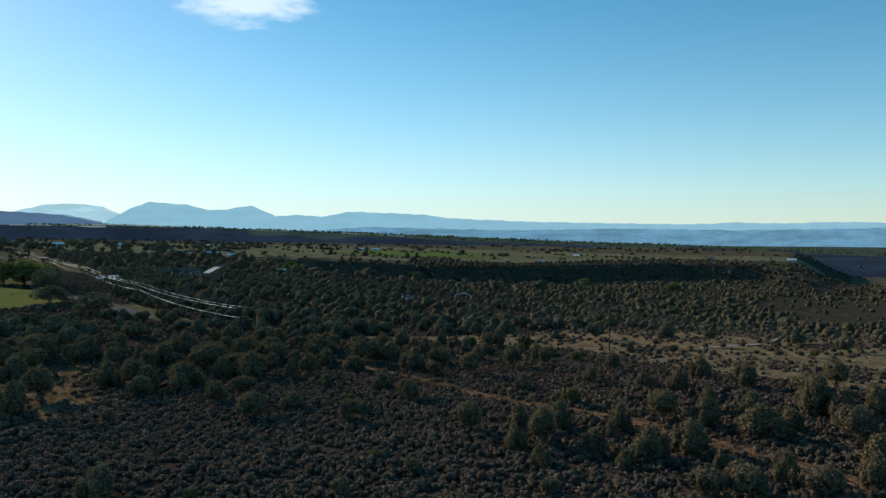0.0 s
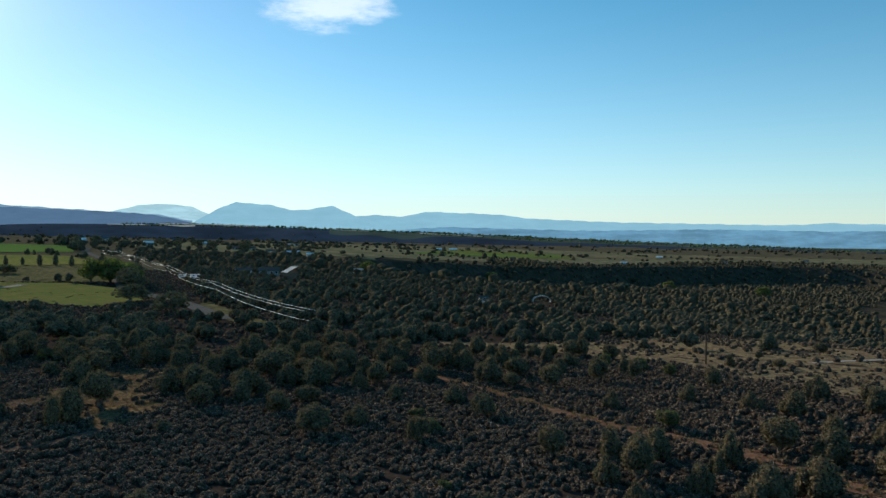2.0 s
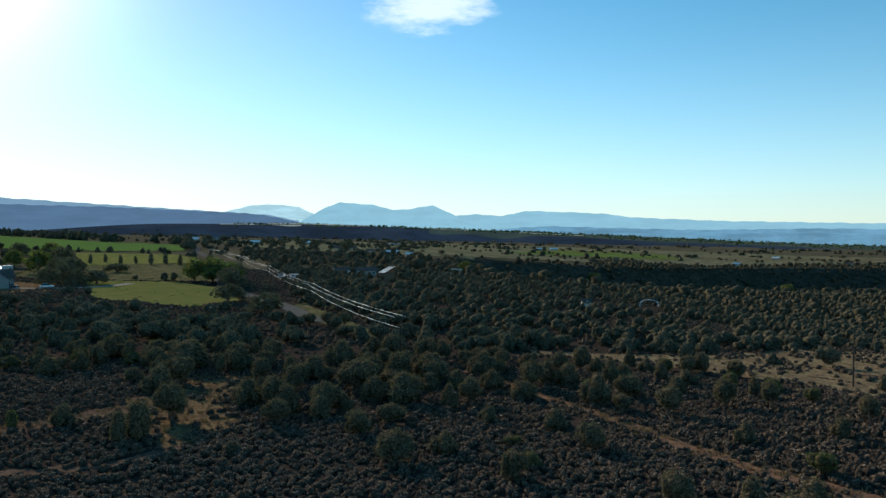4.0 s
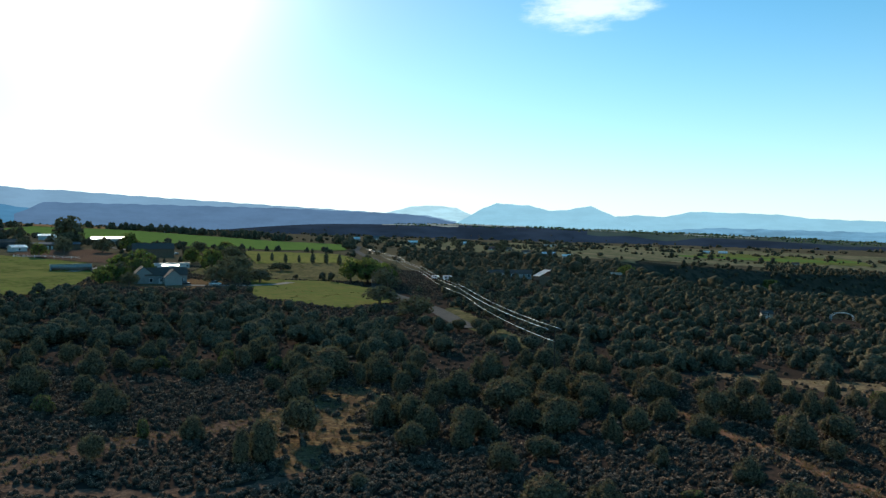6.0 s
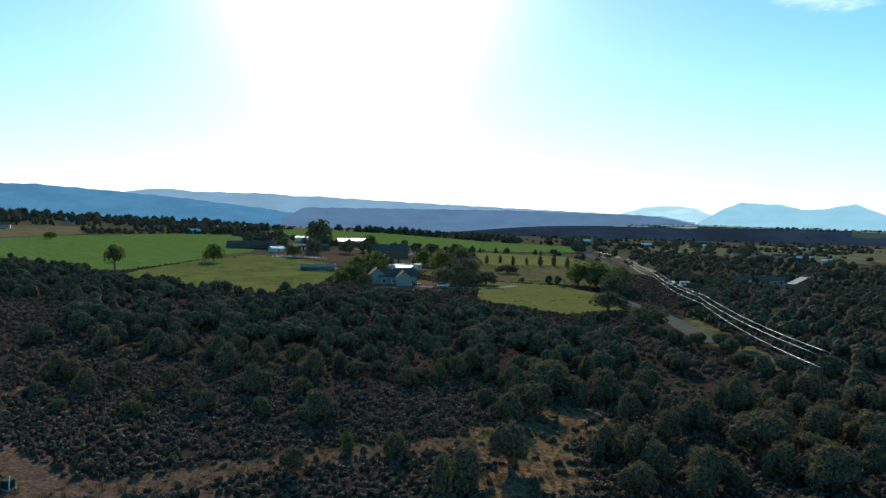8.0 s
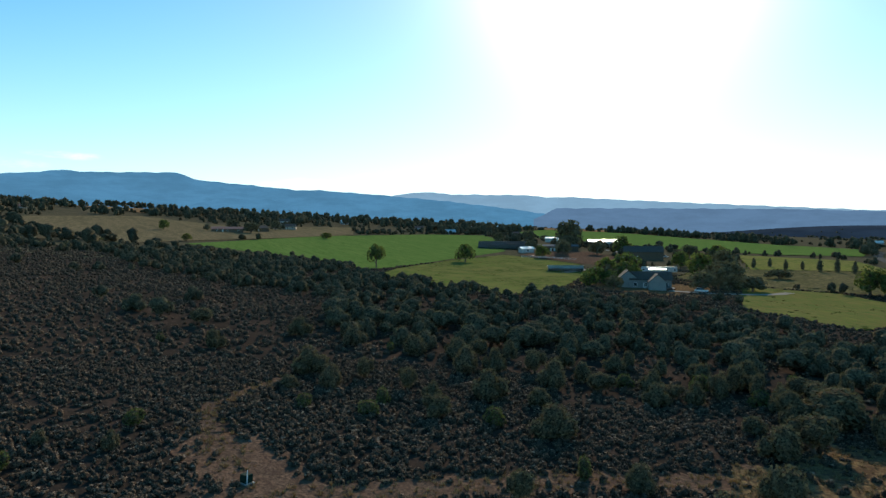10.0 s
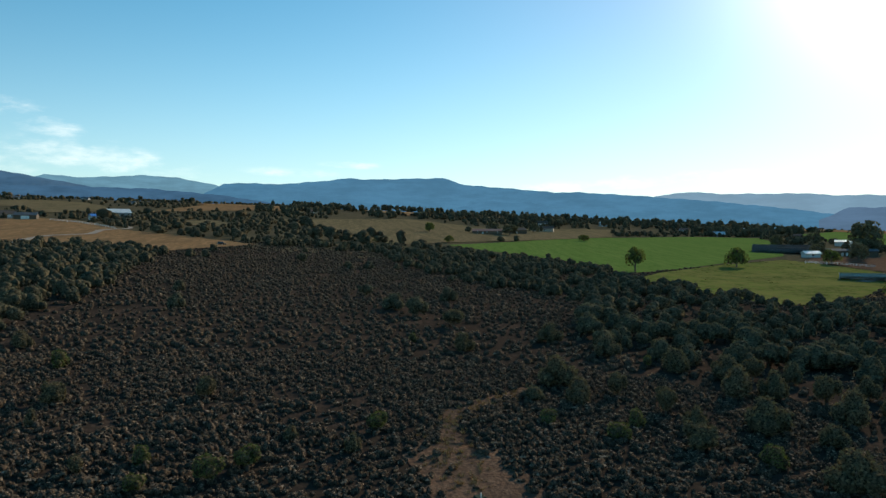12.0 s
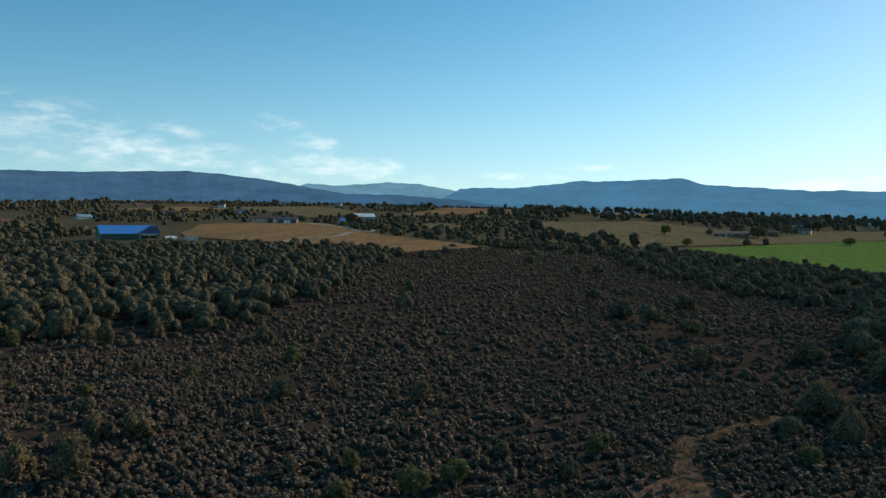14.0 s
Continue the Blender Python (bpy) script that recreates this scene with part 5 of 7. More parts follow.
def grow_sage():
    rng = np.random.RandomState(21)
    belts = (
        ("sagebrush", 22, 72, 33000, sage_shapes(12, 24, 700, 0.085, 2, 5), 0.72, 1.5),
        ("sagebrush_slope", 72, 125, 60000, sage_shapes(10, 6, 750, 0.13, 2, 4, False), 0.75, 1.55),
        ("far_sagebrush", 125, 400, 120000, sage_shapes(8, 2, 800, 0.17, 1, 4, False), 0.95, 1.8),
    )
    belts += (("sagebrush_behind", 2, 90, 11000, sage_shapes(8, 3, 820, 0.14, 1, 4, False), 0.85, 1.75),)
    for name, r0, r1, count, shapes, w0, w1 in belts:
        x, y = spread(rng, count, r0, r1, -68 if r1 < 200 else -42, 160 if r1 < 200 else 146)
        if r0 < 20:
            x, y = spread(rng, count, r0, r1, -180, 180)
            away = np.degrees(np.arctan2(-(x - HOME[0]), y - HOME[1])) % 360
            shown = (np.hypot(x - HOME[0], y - HOME[1]) > 22) & ((away < 160) | (away > 292))
            x, y = x[~shown], y[~shown]
            count = len(x)
        cover = 0.78 + 0.8 * patches(x, y, 6.5, 4.0) * (0.55 + 0.6 * patches(x, y, 38.0, 1.0))
        bare = patches(x, y, 4.6, 2.4) * patches(x, y, 21.0, 0.2)
        cover = np.where(bare < 0.055, cover * 0.2, cover)
        for bx, by, br in ((-73, -22, 5.0), (-100, 22, 3.0), (-92, -2, 3.5), (-58, -38, 5.0)):
            cover = np.where(np.hypot(x - bx, (y - by) * 0.7) < br * rng.uniform(0.6, 1.2, count), cover * 0.1, cover)
        cover = np.where(inside(MEADOW_POLY, x, y), cover * (0.10 + 0.3 * (patches(x, y, 7.0, 8.0) > 0.55)), cover)
        cover = np.where(inside(WOOD_EAST, x, y), cover * 0.75, cover)
        cover = np.where(inside(CLEARING_POLY, x + rng.normal(0, 1.0, count), y + rng.normal(0, 1.0, count)), 0.06, cover)
        cover = np.where(inside(PAD_POLY, x + rng.normal(0, 1.1, count), y + rng.normal(0, 1.1, count)), 0.03, cover)
        for line, reach in ((RED_TRACK, 2.0), (SAND_ROAD, 3.2), (FOOT_TRACK, 1.6), (LOWER_TRACK, 1.5)):
            cover = np.where(near_line(line, x, y, reach * rng.uniform(0.45, 1.3, count)), 0.03, cover)
        cover = np.where(np.hypot(x, y) > 300, cover * 0.6, cover)
        cover = np.where(wood_density(x, y) > 0.018, cover * (0.75 if r1 < 200 else 0.4), cover)
        keep = (rng.uniform(0, 1, count) < cover) & open_land(x, y, 1.0)
        x, y = x[keep], y[keep]
        keep = thin(x, y, 0.62 if r1 < 200 else 0.95)
        x, y = x[keep], y[keep]
        w = (w0 * 0.75 + (w1 * 1.12 - w0 * 0.75) * rng.beta(1.6, 2.0, len(x))) * (0.85 + 0.3 * patches(x, y, 12.0, 3.0))
        scatter(name, shapes, x, y, w, w * rng.uniform(0.45, 0.75, len(x)), SAGE, 22, "silver-grey sagebrush covering the slope", "shrubs", SHADEDTWIGS)


grow_woods()
grow_sage()


def grow_grass():
    """Dry tufts on the meadow, the clearing and the track edges."""
    rng = np.random.RandomState(33)
    shapes = []
    for k in range(5):
        n = 9
        a = rng.uniform(0, 6.283, n)
        root = np.stack([np.cos(a) * 0.12, np.sin(a) * 0.12, 0 * a], -1)
        tip = np.stack([np.cos(a) * rng.uniform(0.2, 0.5, n), np.sin(a) * rng.uniform(0.2, 0.5, n), rng.uniform(0.6, 1.0, n)], -1)
        side = np.stack([-np.sin(a), np.cos(a), 0 * a], -1) * 0.07
        v = np.stack([root - side, root + side, tip], 1).reshape(-1, 3)
        shapes.append((v, np.arange(n * 3).reshape(-1, 3), np.zeros(n, bool)))
    xs, ys = [], []
    for poly, count in ((MEADOW_POLY, 5200), (CLEARING_POLY, 1500)):
        px, py = [p[0] for p in poly], [p[1] for p in poly]
        x, y = rng.uniform(min(px), max(px), count), rng.uniform(min(py), max(py), count)
        keep = inside(poly, x, y) & (rng.uniform(0, 1, count) < 0.3 + patches(x, y, 5.0, 6.0))
        xs.append(x[keep])
        ys.append(y[keep])
    for line, reach in ((SAND_ROAD, 3.4), (FOOT_TRACK, 2.2), (RED_TRACK, 2.0)):
        for (ax, ay), (bx, by) in zip(line, line[1:]):
            n = int(math.hypot(bx - ax, by - ay) * 7)
            u = rng.uniform(0, 1, n)
            xs.append(ax + (bx - ax) * u + rng.normal(0, reach * 0.55, n))
            ys.append(ay + (by - ay) * u + rng.normal(0, reach * 0.55, n))
    x, y = np.concatenate(xs), np.concatenate(ys)
    w = rng.uniform(0.5, 1.2, len(x))
    scatter("dry_grass", shapes, x, y, w, w * rng.uniform(0.3, 0.55, len(x)), STRAW, 34, "tufts of dry golden grass", "grass")


grow_grass()


def grow_pasture():
    """Rank tufts and weeds in the pastures and along their edges."""
    rng = np.random.RandomState(44)
    xs, ys = [], []
    for poly, count in ((OLIVE_POLY, 2000), (NEAR_POLY, 600), (YELLOW_POLY, 160), (ROUGH_POLY, 900)):
        px, py = [p[0] for p in poly], [p[1] for p in poly]
        x, y = rng.uniform(min(px), max(px), count), rng.uniform(min(py), max(py), count)
        keep = inside(poly, x, y) & (rng.uniform(0, 1, count) < np.clip(2.2 * patches(x, y, 14.0, 2.0) - 0.55, 0.04, 1))
        xs.append(x[keep])
        ys.append(y[keep])
        for (ax, ay), (bx, by) in zip(poly, poly[1:] + poly[:1]):
            n = int(math.hypot(bx - ax, by - ay) / 1.6)
            u = rng.uniform(0, 1, n)
            xs.append(ax + (bx - ax) * u + rng.normal(0, 1.0, n))
            ys.append(ay + (by - ay) * u + rng.normal(0, 1.0, n))
    x, y = np.concatenate(xs), np.concatenate(ys)
    keep = ~near_line(PAVED, x, y, 4.5)
    x, y = x[keep], y[keep]
    w = rng.uniform(0.7, 2.2, len(x))
    scatter("pasture_tufts", sage_shapes(6, 8, 840, 0.16, 1, 5, False), x, y, w, w * rng.uniform(0.1, 0.24, len(x)), WEED, 45, "rank green tufts and weeds in the pastures", "grass", WEED)


grow_pasture()

# ---- buildings ----
def box(bm, x0, x1, y0, y1, z0, z1):
    v = [bm.verts.new(p) for p in ((x0, y0, z0), (x1, y0, z0), (x1, y1, z0), (x0, y1, z0), (x0, y0, z1), (x1, y0, z1), (x1, y1, z1), (x0, y1, z1))]
    for q in ((3, 2, 1, 0), (4, 5, 6, 7), (0, 1, 5, 4), (1, 2, 6, 5), (2, 3, 7, 6), (3, 0, 4, 7)):
        bm.faces.new([v[k] for k in q])


def facing(x, y, turn=0.0):
    """Degrees that turn a long front towards the middle of the flight, plus a turn."""
    return math.degrees(math.atan2(HOME[1] - y, HOME[0] - x)) + 90 + turn


def opening(name, thing, x, z, w, h, depth, material, label=""):
    """A window or door set in the front wall, which lies at y = -depth."""
    bm = bmesh.new()
    y = -depth
    for x0, x1, z0, z1 in ((x - w / 2 - 0.1, x - w / 2, z - 0.1, z + h + 0.1), (x + w / 2, x + w / 2 + 0.1, z - 0.1, z + h + 0.1), (x - w / 2, x + w / 2, z + h, z + h + 0.1), (x - w / 2, x + w / 2, z - 0.1, z)):
        box(bm, x0, x1, y - 0.08, y - 0.004, z0, z1)
    frame_ob = part(name, bm, TRIM, thing)
    bm = bmesh.new()
    box(bm, x - w / 2, x + w / 2, y - 0.04, y - 0.004, z, z + h)
    part("pane" if name == "window" else "leaf", bm, material, frame_ob, label)


def gable_house(name, x, y, length, width, eave, ridge_h, turn, wall, roof, label, category="house", windows=0, doors=0, storeys=1, big_door=None, base=0.0, group=""):
    """A walled building with a pitched roof; its ridge runs along its length, its front faces -y before the turn."""
    thing = new(name)
    thing.matrix_world = pose(x, y, height(x, y) + base - 0.15, 0, 0, facing(x, y, turn))
    L, W = length / 2, width / 2
    bm = bmesh.new()
    box(bm, -L, L, -W, W, -0.8, eave)
    for sx in (-L, L):                       # gable ends
        a, b, c = bm.verts.new((sx, -W, eave)), bm.verts.new((sx, W, eave)), bm.verts.new((sx, 0, eave + ridge_h))
        bm.faces.new((a, b, c) if sx > 0 else (a, c, b))
    part("wall", bm, wall, thing)
    bm = bmesh.new()
    over, thick = 0.45, 0.16
    slope = ridge_h / W
    for s in (-1, 1):
        e0, e1 = s * (W + over), 0.0
        z0, z1 = eave - over * slope + 0.02, eave + ridge_h + 0.02
        v = [bm.verts.new(p) for p in ((-L - over, e0, z0), (L + over, e0, z0), (L + over, e1, z1), (-L - over, e1, z1),
                                       (-L - over, e0, z0 + thick), (L + over, e0, z0 + thick), (L + over, e1, z1 + thick), (-L - over, e1, z1 + thick))]
        for q in ((3, 2, 1, 0), (4, 5, 6, 7), (0, 1, 5, 4), (1, 2, 6, 5), (2, 3, 7, 6), (3, 0, 4, 7)):
            bm.faces.new([v[k] for k in q])
    bmesh.ops.recalc_face_normals(bm, faces=bm.faces[:])
    part("roof", bm, roof, thing)
    for s in range(storeys):
        for k in range(windows):
            wx = -L + length * (k + 0.5) / max(windows, 1)
            opening("window", thing, wx, 1.0 + 2.7 * s, 1.1, 1.3, W, GLASS)
    for k in range(doors):
        opening("door", thing, -L * 0.3 + k * 2.5, 0.0, 1.0, 2.1, W, DOORPAINT)
    if big_door:
        opening("garage_door", thing, big_door[0], 0.0, big_door[1], big_door[2], W, TRIM)
    return tagged(thing, label, category, group)


def shed_roof(name, x, y, length, width, front, back, turn, wall, roof, label, category="shed", bays=0):
    """A low building with a single-pitch roof and open bays in front."""
    thing = new(name)
    thing.matrix_world = pose(x, y, height(x, y) - 0.1, 0, 0, facing(x, y, turn))
    L, W = length / 2, width / 2
    bm = bmesh.new()
    box(bm, -L, L, W - 0.15, W, -0.5, back)
    box(bm, -L, -L + 0.15, -W, W - 0.15, -0.5, min(front, back))
    box(bm, L - 0.15, L, -W, W - 0.15, -0.5, min(front, back))
    box(bm, -L + 0.15, L - 0.15, -W, -W + 0.15, front * 0.55, front)
    part("wall", bm, wall, thing)
    for k in range(bays + 1):
        px = -L + 0.1 + (length - 0.2) * k / max(bays, 1)
        bm = bmesh.new()
        box(bm, px - 0.12, px + 0.12, -W - 0.1, -W - 0.004, -0.5, front * 0.56)
        part("post", bm, wall, thing)
    bm = bmesh.new()
    v = [bm.verts.new(p) for p in ((-L - 0.4, -W - 0.5, front), (L + 0.4, -W - 0.5, front), (L + 0.4, W + 0.4, back), (-L - 0.4, W + 0.4, back))]
    bm.faces.new(v)
    bmesh.ops.solidify(bm, geom=bm.faces[:], thickness=-0.14)
    bmesh.ops.recalc_face_normals(bm, faces=bm.faces[:])
    part("roof", bm, roof, thing)
    return tagged(thing, label, category)


def quonset(name, x, y, length, radius, turn, cover, label, category="barn", squat=0.75):
    """A round-roofed shelter with end walls."""
    thing = new(name)
    thing.matrix_world = pose(x, y, height(x, y) - 0.1, 0, 0, facing(x, y, turn))
    bm = bmesh.new()
    n, L = 14, length / 2
    rows = []
    for sx in (-L, L):
        rows.append([bm.verts.new((sx, -radius * math.cos(math.pi * k / n), radius * squat * math.sin(math.pi * k / n))) for k in range(n + 1)])
    for k in range(n):
        bm.faces.new((rows[0][k], rows[1][k], rows[1][k + 1], rows[0][k + 1]))
    bmesh.ops.solidify(bm, geom=bm.faces[:], thickness=0.1)
    bmesh.ops.recalc_face_normals(bm, faces=bm.faces[:])
    part("cover", bm, cover, thing, smooth=True)
    for sx in (-L, L):
        bm = bmesh.new()
        bm.faces.new([bm.verts.new((sx * 0.985, -radius * 0.97 * math.cos(math.pi * k / n), radius * squat * 0.97 * math.sin(math.pi * k / n))) for k in range(n + 1)])
        bmesh.ops.solidify(bm, geom=bm.faces[:], thickness=0.08)
        part("end_wall", bm, cover, thing)
    return tagged(thing, label, category)


def trailer(name, x, y, length, turn, label, paint=WHITE, tall=2.6):
    """A long caravan or mobile home on wheels."""
    thing = new(name)
    thing.matrix_world = pose(x, y, height(x, y), 0, 0, facing(x, y, turn))
    L = length / 2
    bm = bmesh.new()
    box(bm, -L, L, -1.3, 1.3, 0.45, tall)
    bmesh.ops.bevel(bm, geom=bm.edges[:], offset=0.15, segments=2, affect="EDGES")
    part("body", bm, paint, thing)
    for k in range(max(2, int(length / 3))):
        opening("window", thing, -L + 1.2 + k * (length - 2.4) / max(1, int(length / 3) - 1), 1.2, 0.9, 0.7, 1.3, GLASS)
    for sx in (-L * 0.3, L * 0.3):
        for sy in (-1.15, 1.15):
            bm = bmesh.new()
            bmesh.ops.create_cone(bm, cap_ends=True, segments=14, radius1=0.36, radius2=0.36, depth=0.25, matrix=Matrix.Translation((sx, sy, 0.34)) @ Matrix.Rotation(radians(90), 4, "X"))
            part("wheel", bm, RUBBER, thing)
    return tagged(thing, label, "trailer")


def car(name, x, y, turn, paint, label, kind_of="car", length=4.6, lift=0.0):
    thing = new(name)
    thing.matrix_world = pose(x, y, height(x, y) + lift, 0, 0, turn)
    L, pickup = length / 2, kind_of == "pickup"
    bm = bmesh.new()
    box(bm, -L, L, -0.92, 0.92, 0.35, 0.95)
    bmesh.ops.bevel(bm, geom=bm.edges[:], offset=0.12, segments=2, affect="EDGES")
    body = part("body", bm, paint, thing)
    bm = bmesh.new()
    c0, c1 = (-0.1, 1.2) if pickup else (-1.7, 0.9)
    v = [bm.verts.new(p) for p in ((c0, -0.85, 0.96), (c1, -0.85, 0.96), (c1, 0.85, 0.96), (c0, 0.85, 0.96), (c0 + 0.25, -0.7, 1.6), (c1 - 0.55, -0.7, 1.6), (c1 - 0.55, 0.7, 1.6), (c0 + 0.25, 0.7, 1.6))]
    for q in ((3, 2, 1, 0), (4, 5, 6, 7), (0, 1, 5, 4), (1, 2, 6, 5), (2, 3, 7, 6), (3, 0, 4, 7)):
        bm.faces.new([v[k] for k in q])
    cabin = part("cabin", bm, GLASS, thing)
    bm = bmesh.new()
    box(bm, c0 + 0.25, c1 - 0.55, -0.7, 0.7, 1.604, 1.65)
    part("roof_panel", bm, paint, cabin)
    for sx in (-L * 0.62, L * 0.62):
        for sy in (-0.85, 0.85):
            bm = bmesh.new()
            bmesh.ops.create_cone(bm, cap_ends=True, segments=16, radius1=0.34, radius2=0.34, depth=0.22, matrix=Matrix.Translation((sx, sy, 0.34)) @ Matrix.Rotation(radians(90), 4, "X"))
            wheel = part("wheel", bm, RUBBER, thing)
            bm = bmesh.new()
            bmesh.ops.create_cone(bm, cap_ends=True, segments=12, radius1=0.2, radius2=0.2, depth=0.24, matrix=Matrix.Translation((sx, sy, 0.34)) @ Matrix.Rotation(radians(90), 4, "X"))
            part("rim", bm, ROOF_METAL, wheel)
    for sy in (-0.6, 0.6):
        bm = bmesh.new()
        box(bm, L - 0.06, L + 0.01, sy - 0.16, sy + 0.16, 0.62, 0.78)
        part("headlight", bm, TRIM, thing)
    return tagged(thing, label, kind_of)


# the blue-roofed hall and its neighbours on the tan field
def build_south_farms():
    hall = gable_house("metal_hall", -371, -200, 29, 20, 2.7, 4.3, 12, DARKGREEN, ROOF_BLUE, "large dark green metal hall with a bright blue roof", "hall", windows=0)
    # the bay is a solid black panel that paints the shade of an opening
    for name, x0, x1, y0, y1, z0, z1, paint, words in (("bay", 5.5, 12.5, -10.06, -10.0, 0.0, 2.0, RUBBER, "black panel standing in for the shade of a bay"), ("fascia", 5.2, 12.8, -10.6, -10.46, 1.75, 2.35, TRIM, "white fascia over the bay"),
                                                       ("door", -6.0, -2.0, -10.08, -10.0, 0.0, 2.3, DARKGREEN, ""), ("porch_roof", 3.6, 13.4, -13.2, -10.5, 2.45, 2.62, TRIM, "white flat porch roof")):
        bm = bmesh.new()
        box(bm, x0, x1, y0, y1, z0, z1)
        part(name, bm, paint, hall, words)
    for px in (4.0, 8.5, 13.0):
        bm = bmesh.new()
        box(bm, px - 0.1, px + 0.1, -13.0, -12.8, -0.3, 2.446)
        part("post", bm, TRIM, hall)
    # a navy sheet on the front slope, painting the shaded end of the roof
    bm = bmesh.new()
    low, high = lambda x: (x, -10.5, 2.7 - 0.2 + 0.24), lambda x: (x, -0.5, 2.7 + 4.1 + 0.2)
    bm.faces.new([bm.verts.new(p) for p in (low(3.0), low(14.9), high(14.9), high(11.5))])
    bmesh.ops.solidify(bm, geom=bm.faces[:], thickness=0.05)
    part("roof_end", bm, ROOF_SHADED, hall, "dark blue sheet painting the shaded roof end")
    gable_house("garden_shed", -349, -159, 4.5, 3.5, 2.2, 0.9, 10, WHITE, ROOF_WHITE, "small white shed beside the metal hall", "shed", doors=1)
    trailer("utility_trailer", -352, -150, 6.5, 15, "white utility trailer parked by the hall")
    car("parked_car", -351, -101, 250, CARBLACK, "black pickup parked at the edge of the tan field", "pickup", 5.2)
    car("parked_car", -347, -108, 30, CARBLACK, "dark car parked beside a black pickup")
    car("parked_car", -380, -22, 60, CARBLACK, "dark car on the track beside the dry field")
    gable_house("ranch_house", -556, -212, 22, 11, 3.2, 2.2, 5, STUCCO, ROOF_GREY, "tan ranch house with a grey roof and white garage", "house", windows=4, doors=1, big_door=(6, 4.5, 2.4))
    gable_house("garage", -550, -190, 14, 9, 3.0, 1.8, -10, BROWN, ROOF_DARK, "brown garage with a white door", "garage", big_door=(0, 5, 2.4))
    gable_house("farmhouse", -590, -142, 16, 9, 5.6, 2.6, 18, PALEBLUE, ROOF_WHITE, "blue and white two-storey farmhouse with a pale roof", "house", windows=4, doors=1, storeys=2)
    gable_house("wing_house", -578, -152, 12, 8, 2.8, 1.6, 18, WHITE, ROOF_BLUE, "low white house wing with a blue roof", "house", windows=3)
    gable_house("timber_barn", -607, 143, 24, 11, 2.6, 1.8, 0, BROWN, ROOF_RED, "long low brown timber barn with a brown-red roof", "barn", windows=3, doors=1)
    gable_house("timber_barn", -630, 172, 14, 9, 3.2, 2.0, 25, BROWN, ROOF_GREY, "small brown barn beside the long barn", "barn", doors=1)
    gable_house("ranch_house", -680, 206, 20, 10, 3.0, 2.0, -5, STUCCO, ROOF_GREY, "low tan house among trees", "house", windows=4)


def rail_fence(pts, label, paint):
    """White posts with two rails along a line of points."""
    thing = new("rail_fence")
    thing.matrix_world = pose(pts[0][0], pts[0][1], height(*pts[0]))
    inv = thing.matrix_world.inverted()
    for (ax, ay), (bx, by) in zip(pts, pts[1:]):
        n = max(1, int(math.hypot(bx - ax, by - ay) / 5))
        tops = [Vector((ax + (bx - ax) * k / n, ay + (by - ay) * k / n, height(ax + (bx - ax) * k / n, ay + (by - ay) * k / n))) for k in range(n + 1)]
        for p in tops[:-1]:
            bm, q = bmesh.new(), inv @ p
            box(bm, q.x - 0.09, q.x + 0.09, q.y - 0.09, q.y + 0.09, q.z - 0.2, q.z + 1.5)
            part("post", bm, paint, thing)
        for z in (0.7, 1.3):
            bm = bmesh.new()
            tube(bm, [inv @ (p + Vector((0, 0, z))) for p in tops], [0.085] * len(tops), 4)
            part("rail", bm, paint, thing)
    tagged(thing, label, "fence")


rail_fence([(-540, -170), (-518, -144), (-490, -120), (-459, -98)], "white rail fence between a drive and a dry field", TRIM)
rail_fence([(-400, 288), (-390, 300), (-372, 309)], "pale rail fence at the edge of the farmyard", TRIM)
rail_fence([(-352, -140), (-349, -120), (-346, -100)], "weathered rail fence before the tan field", POLEWOOD)


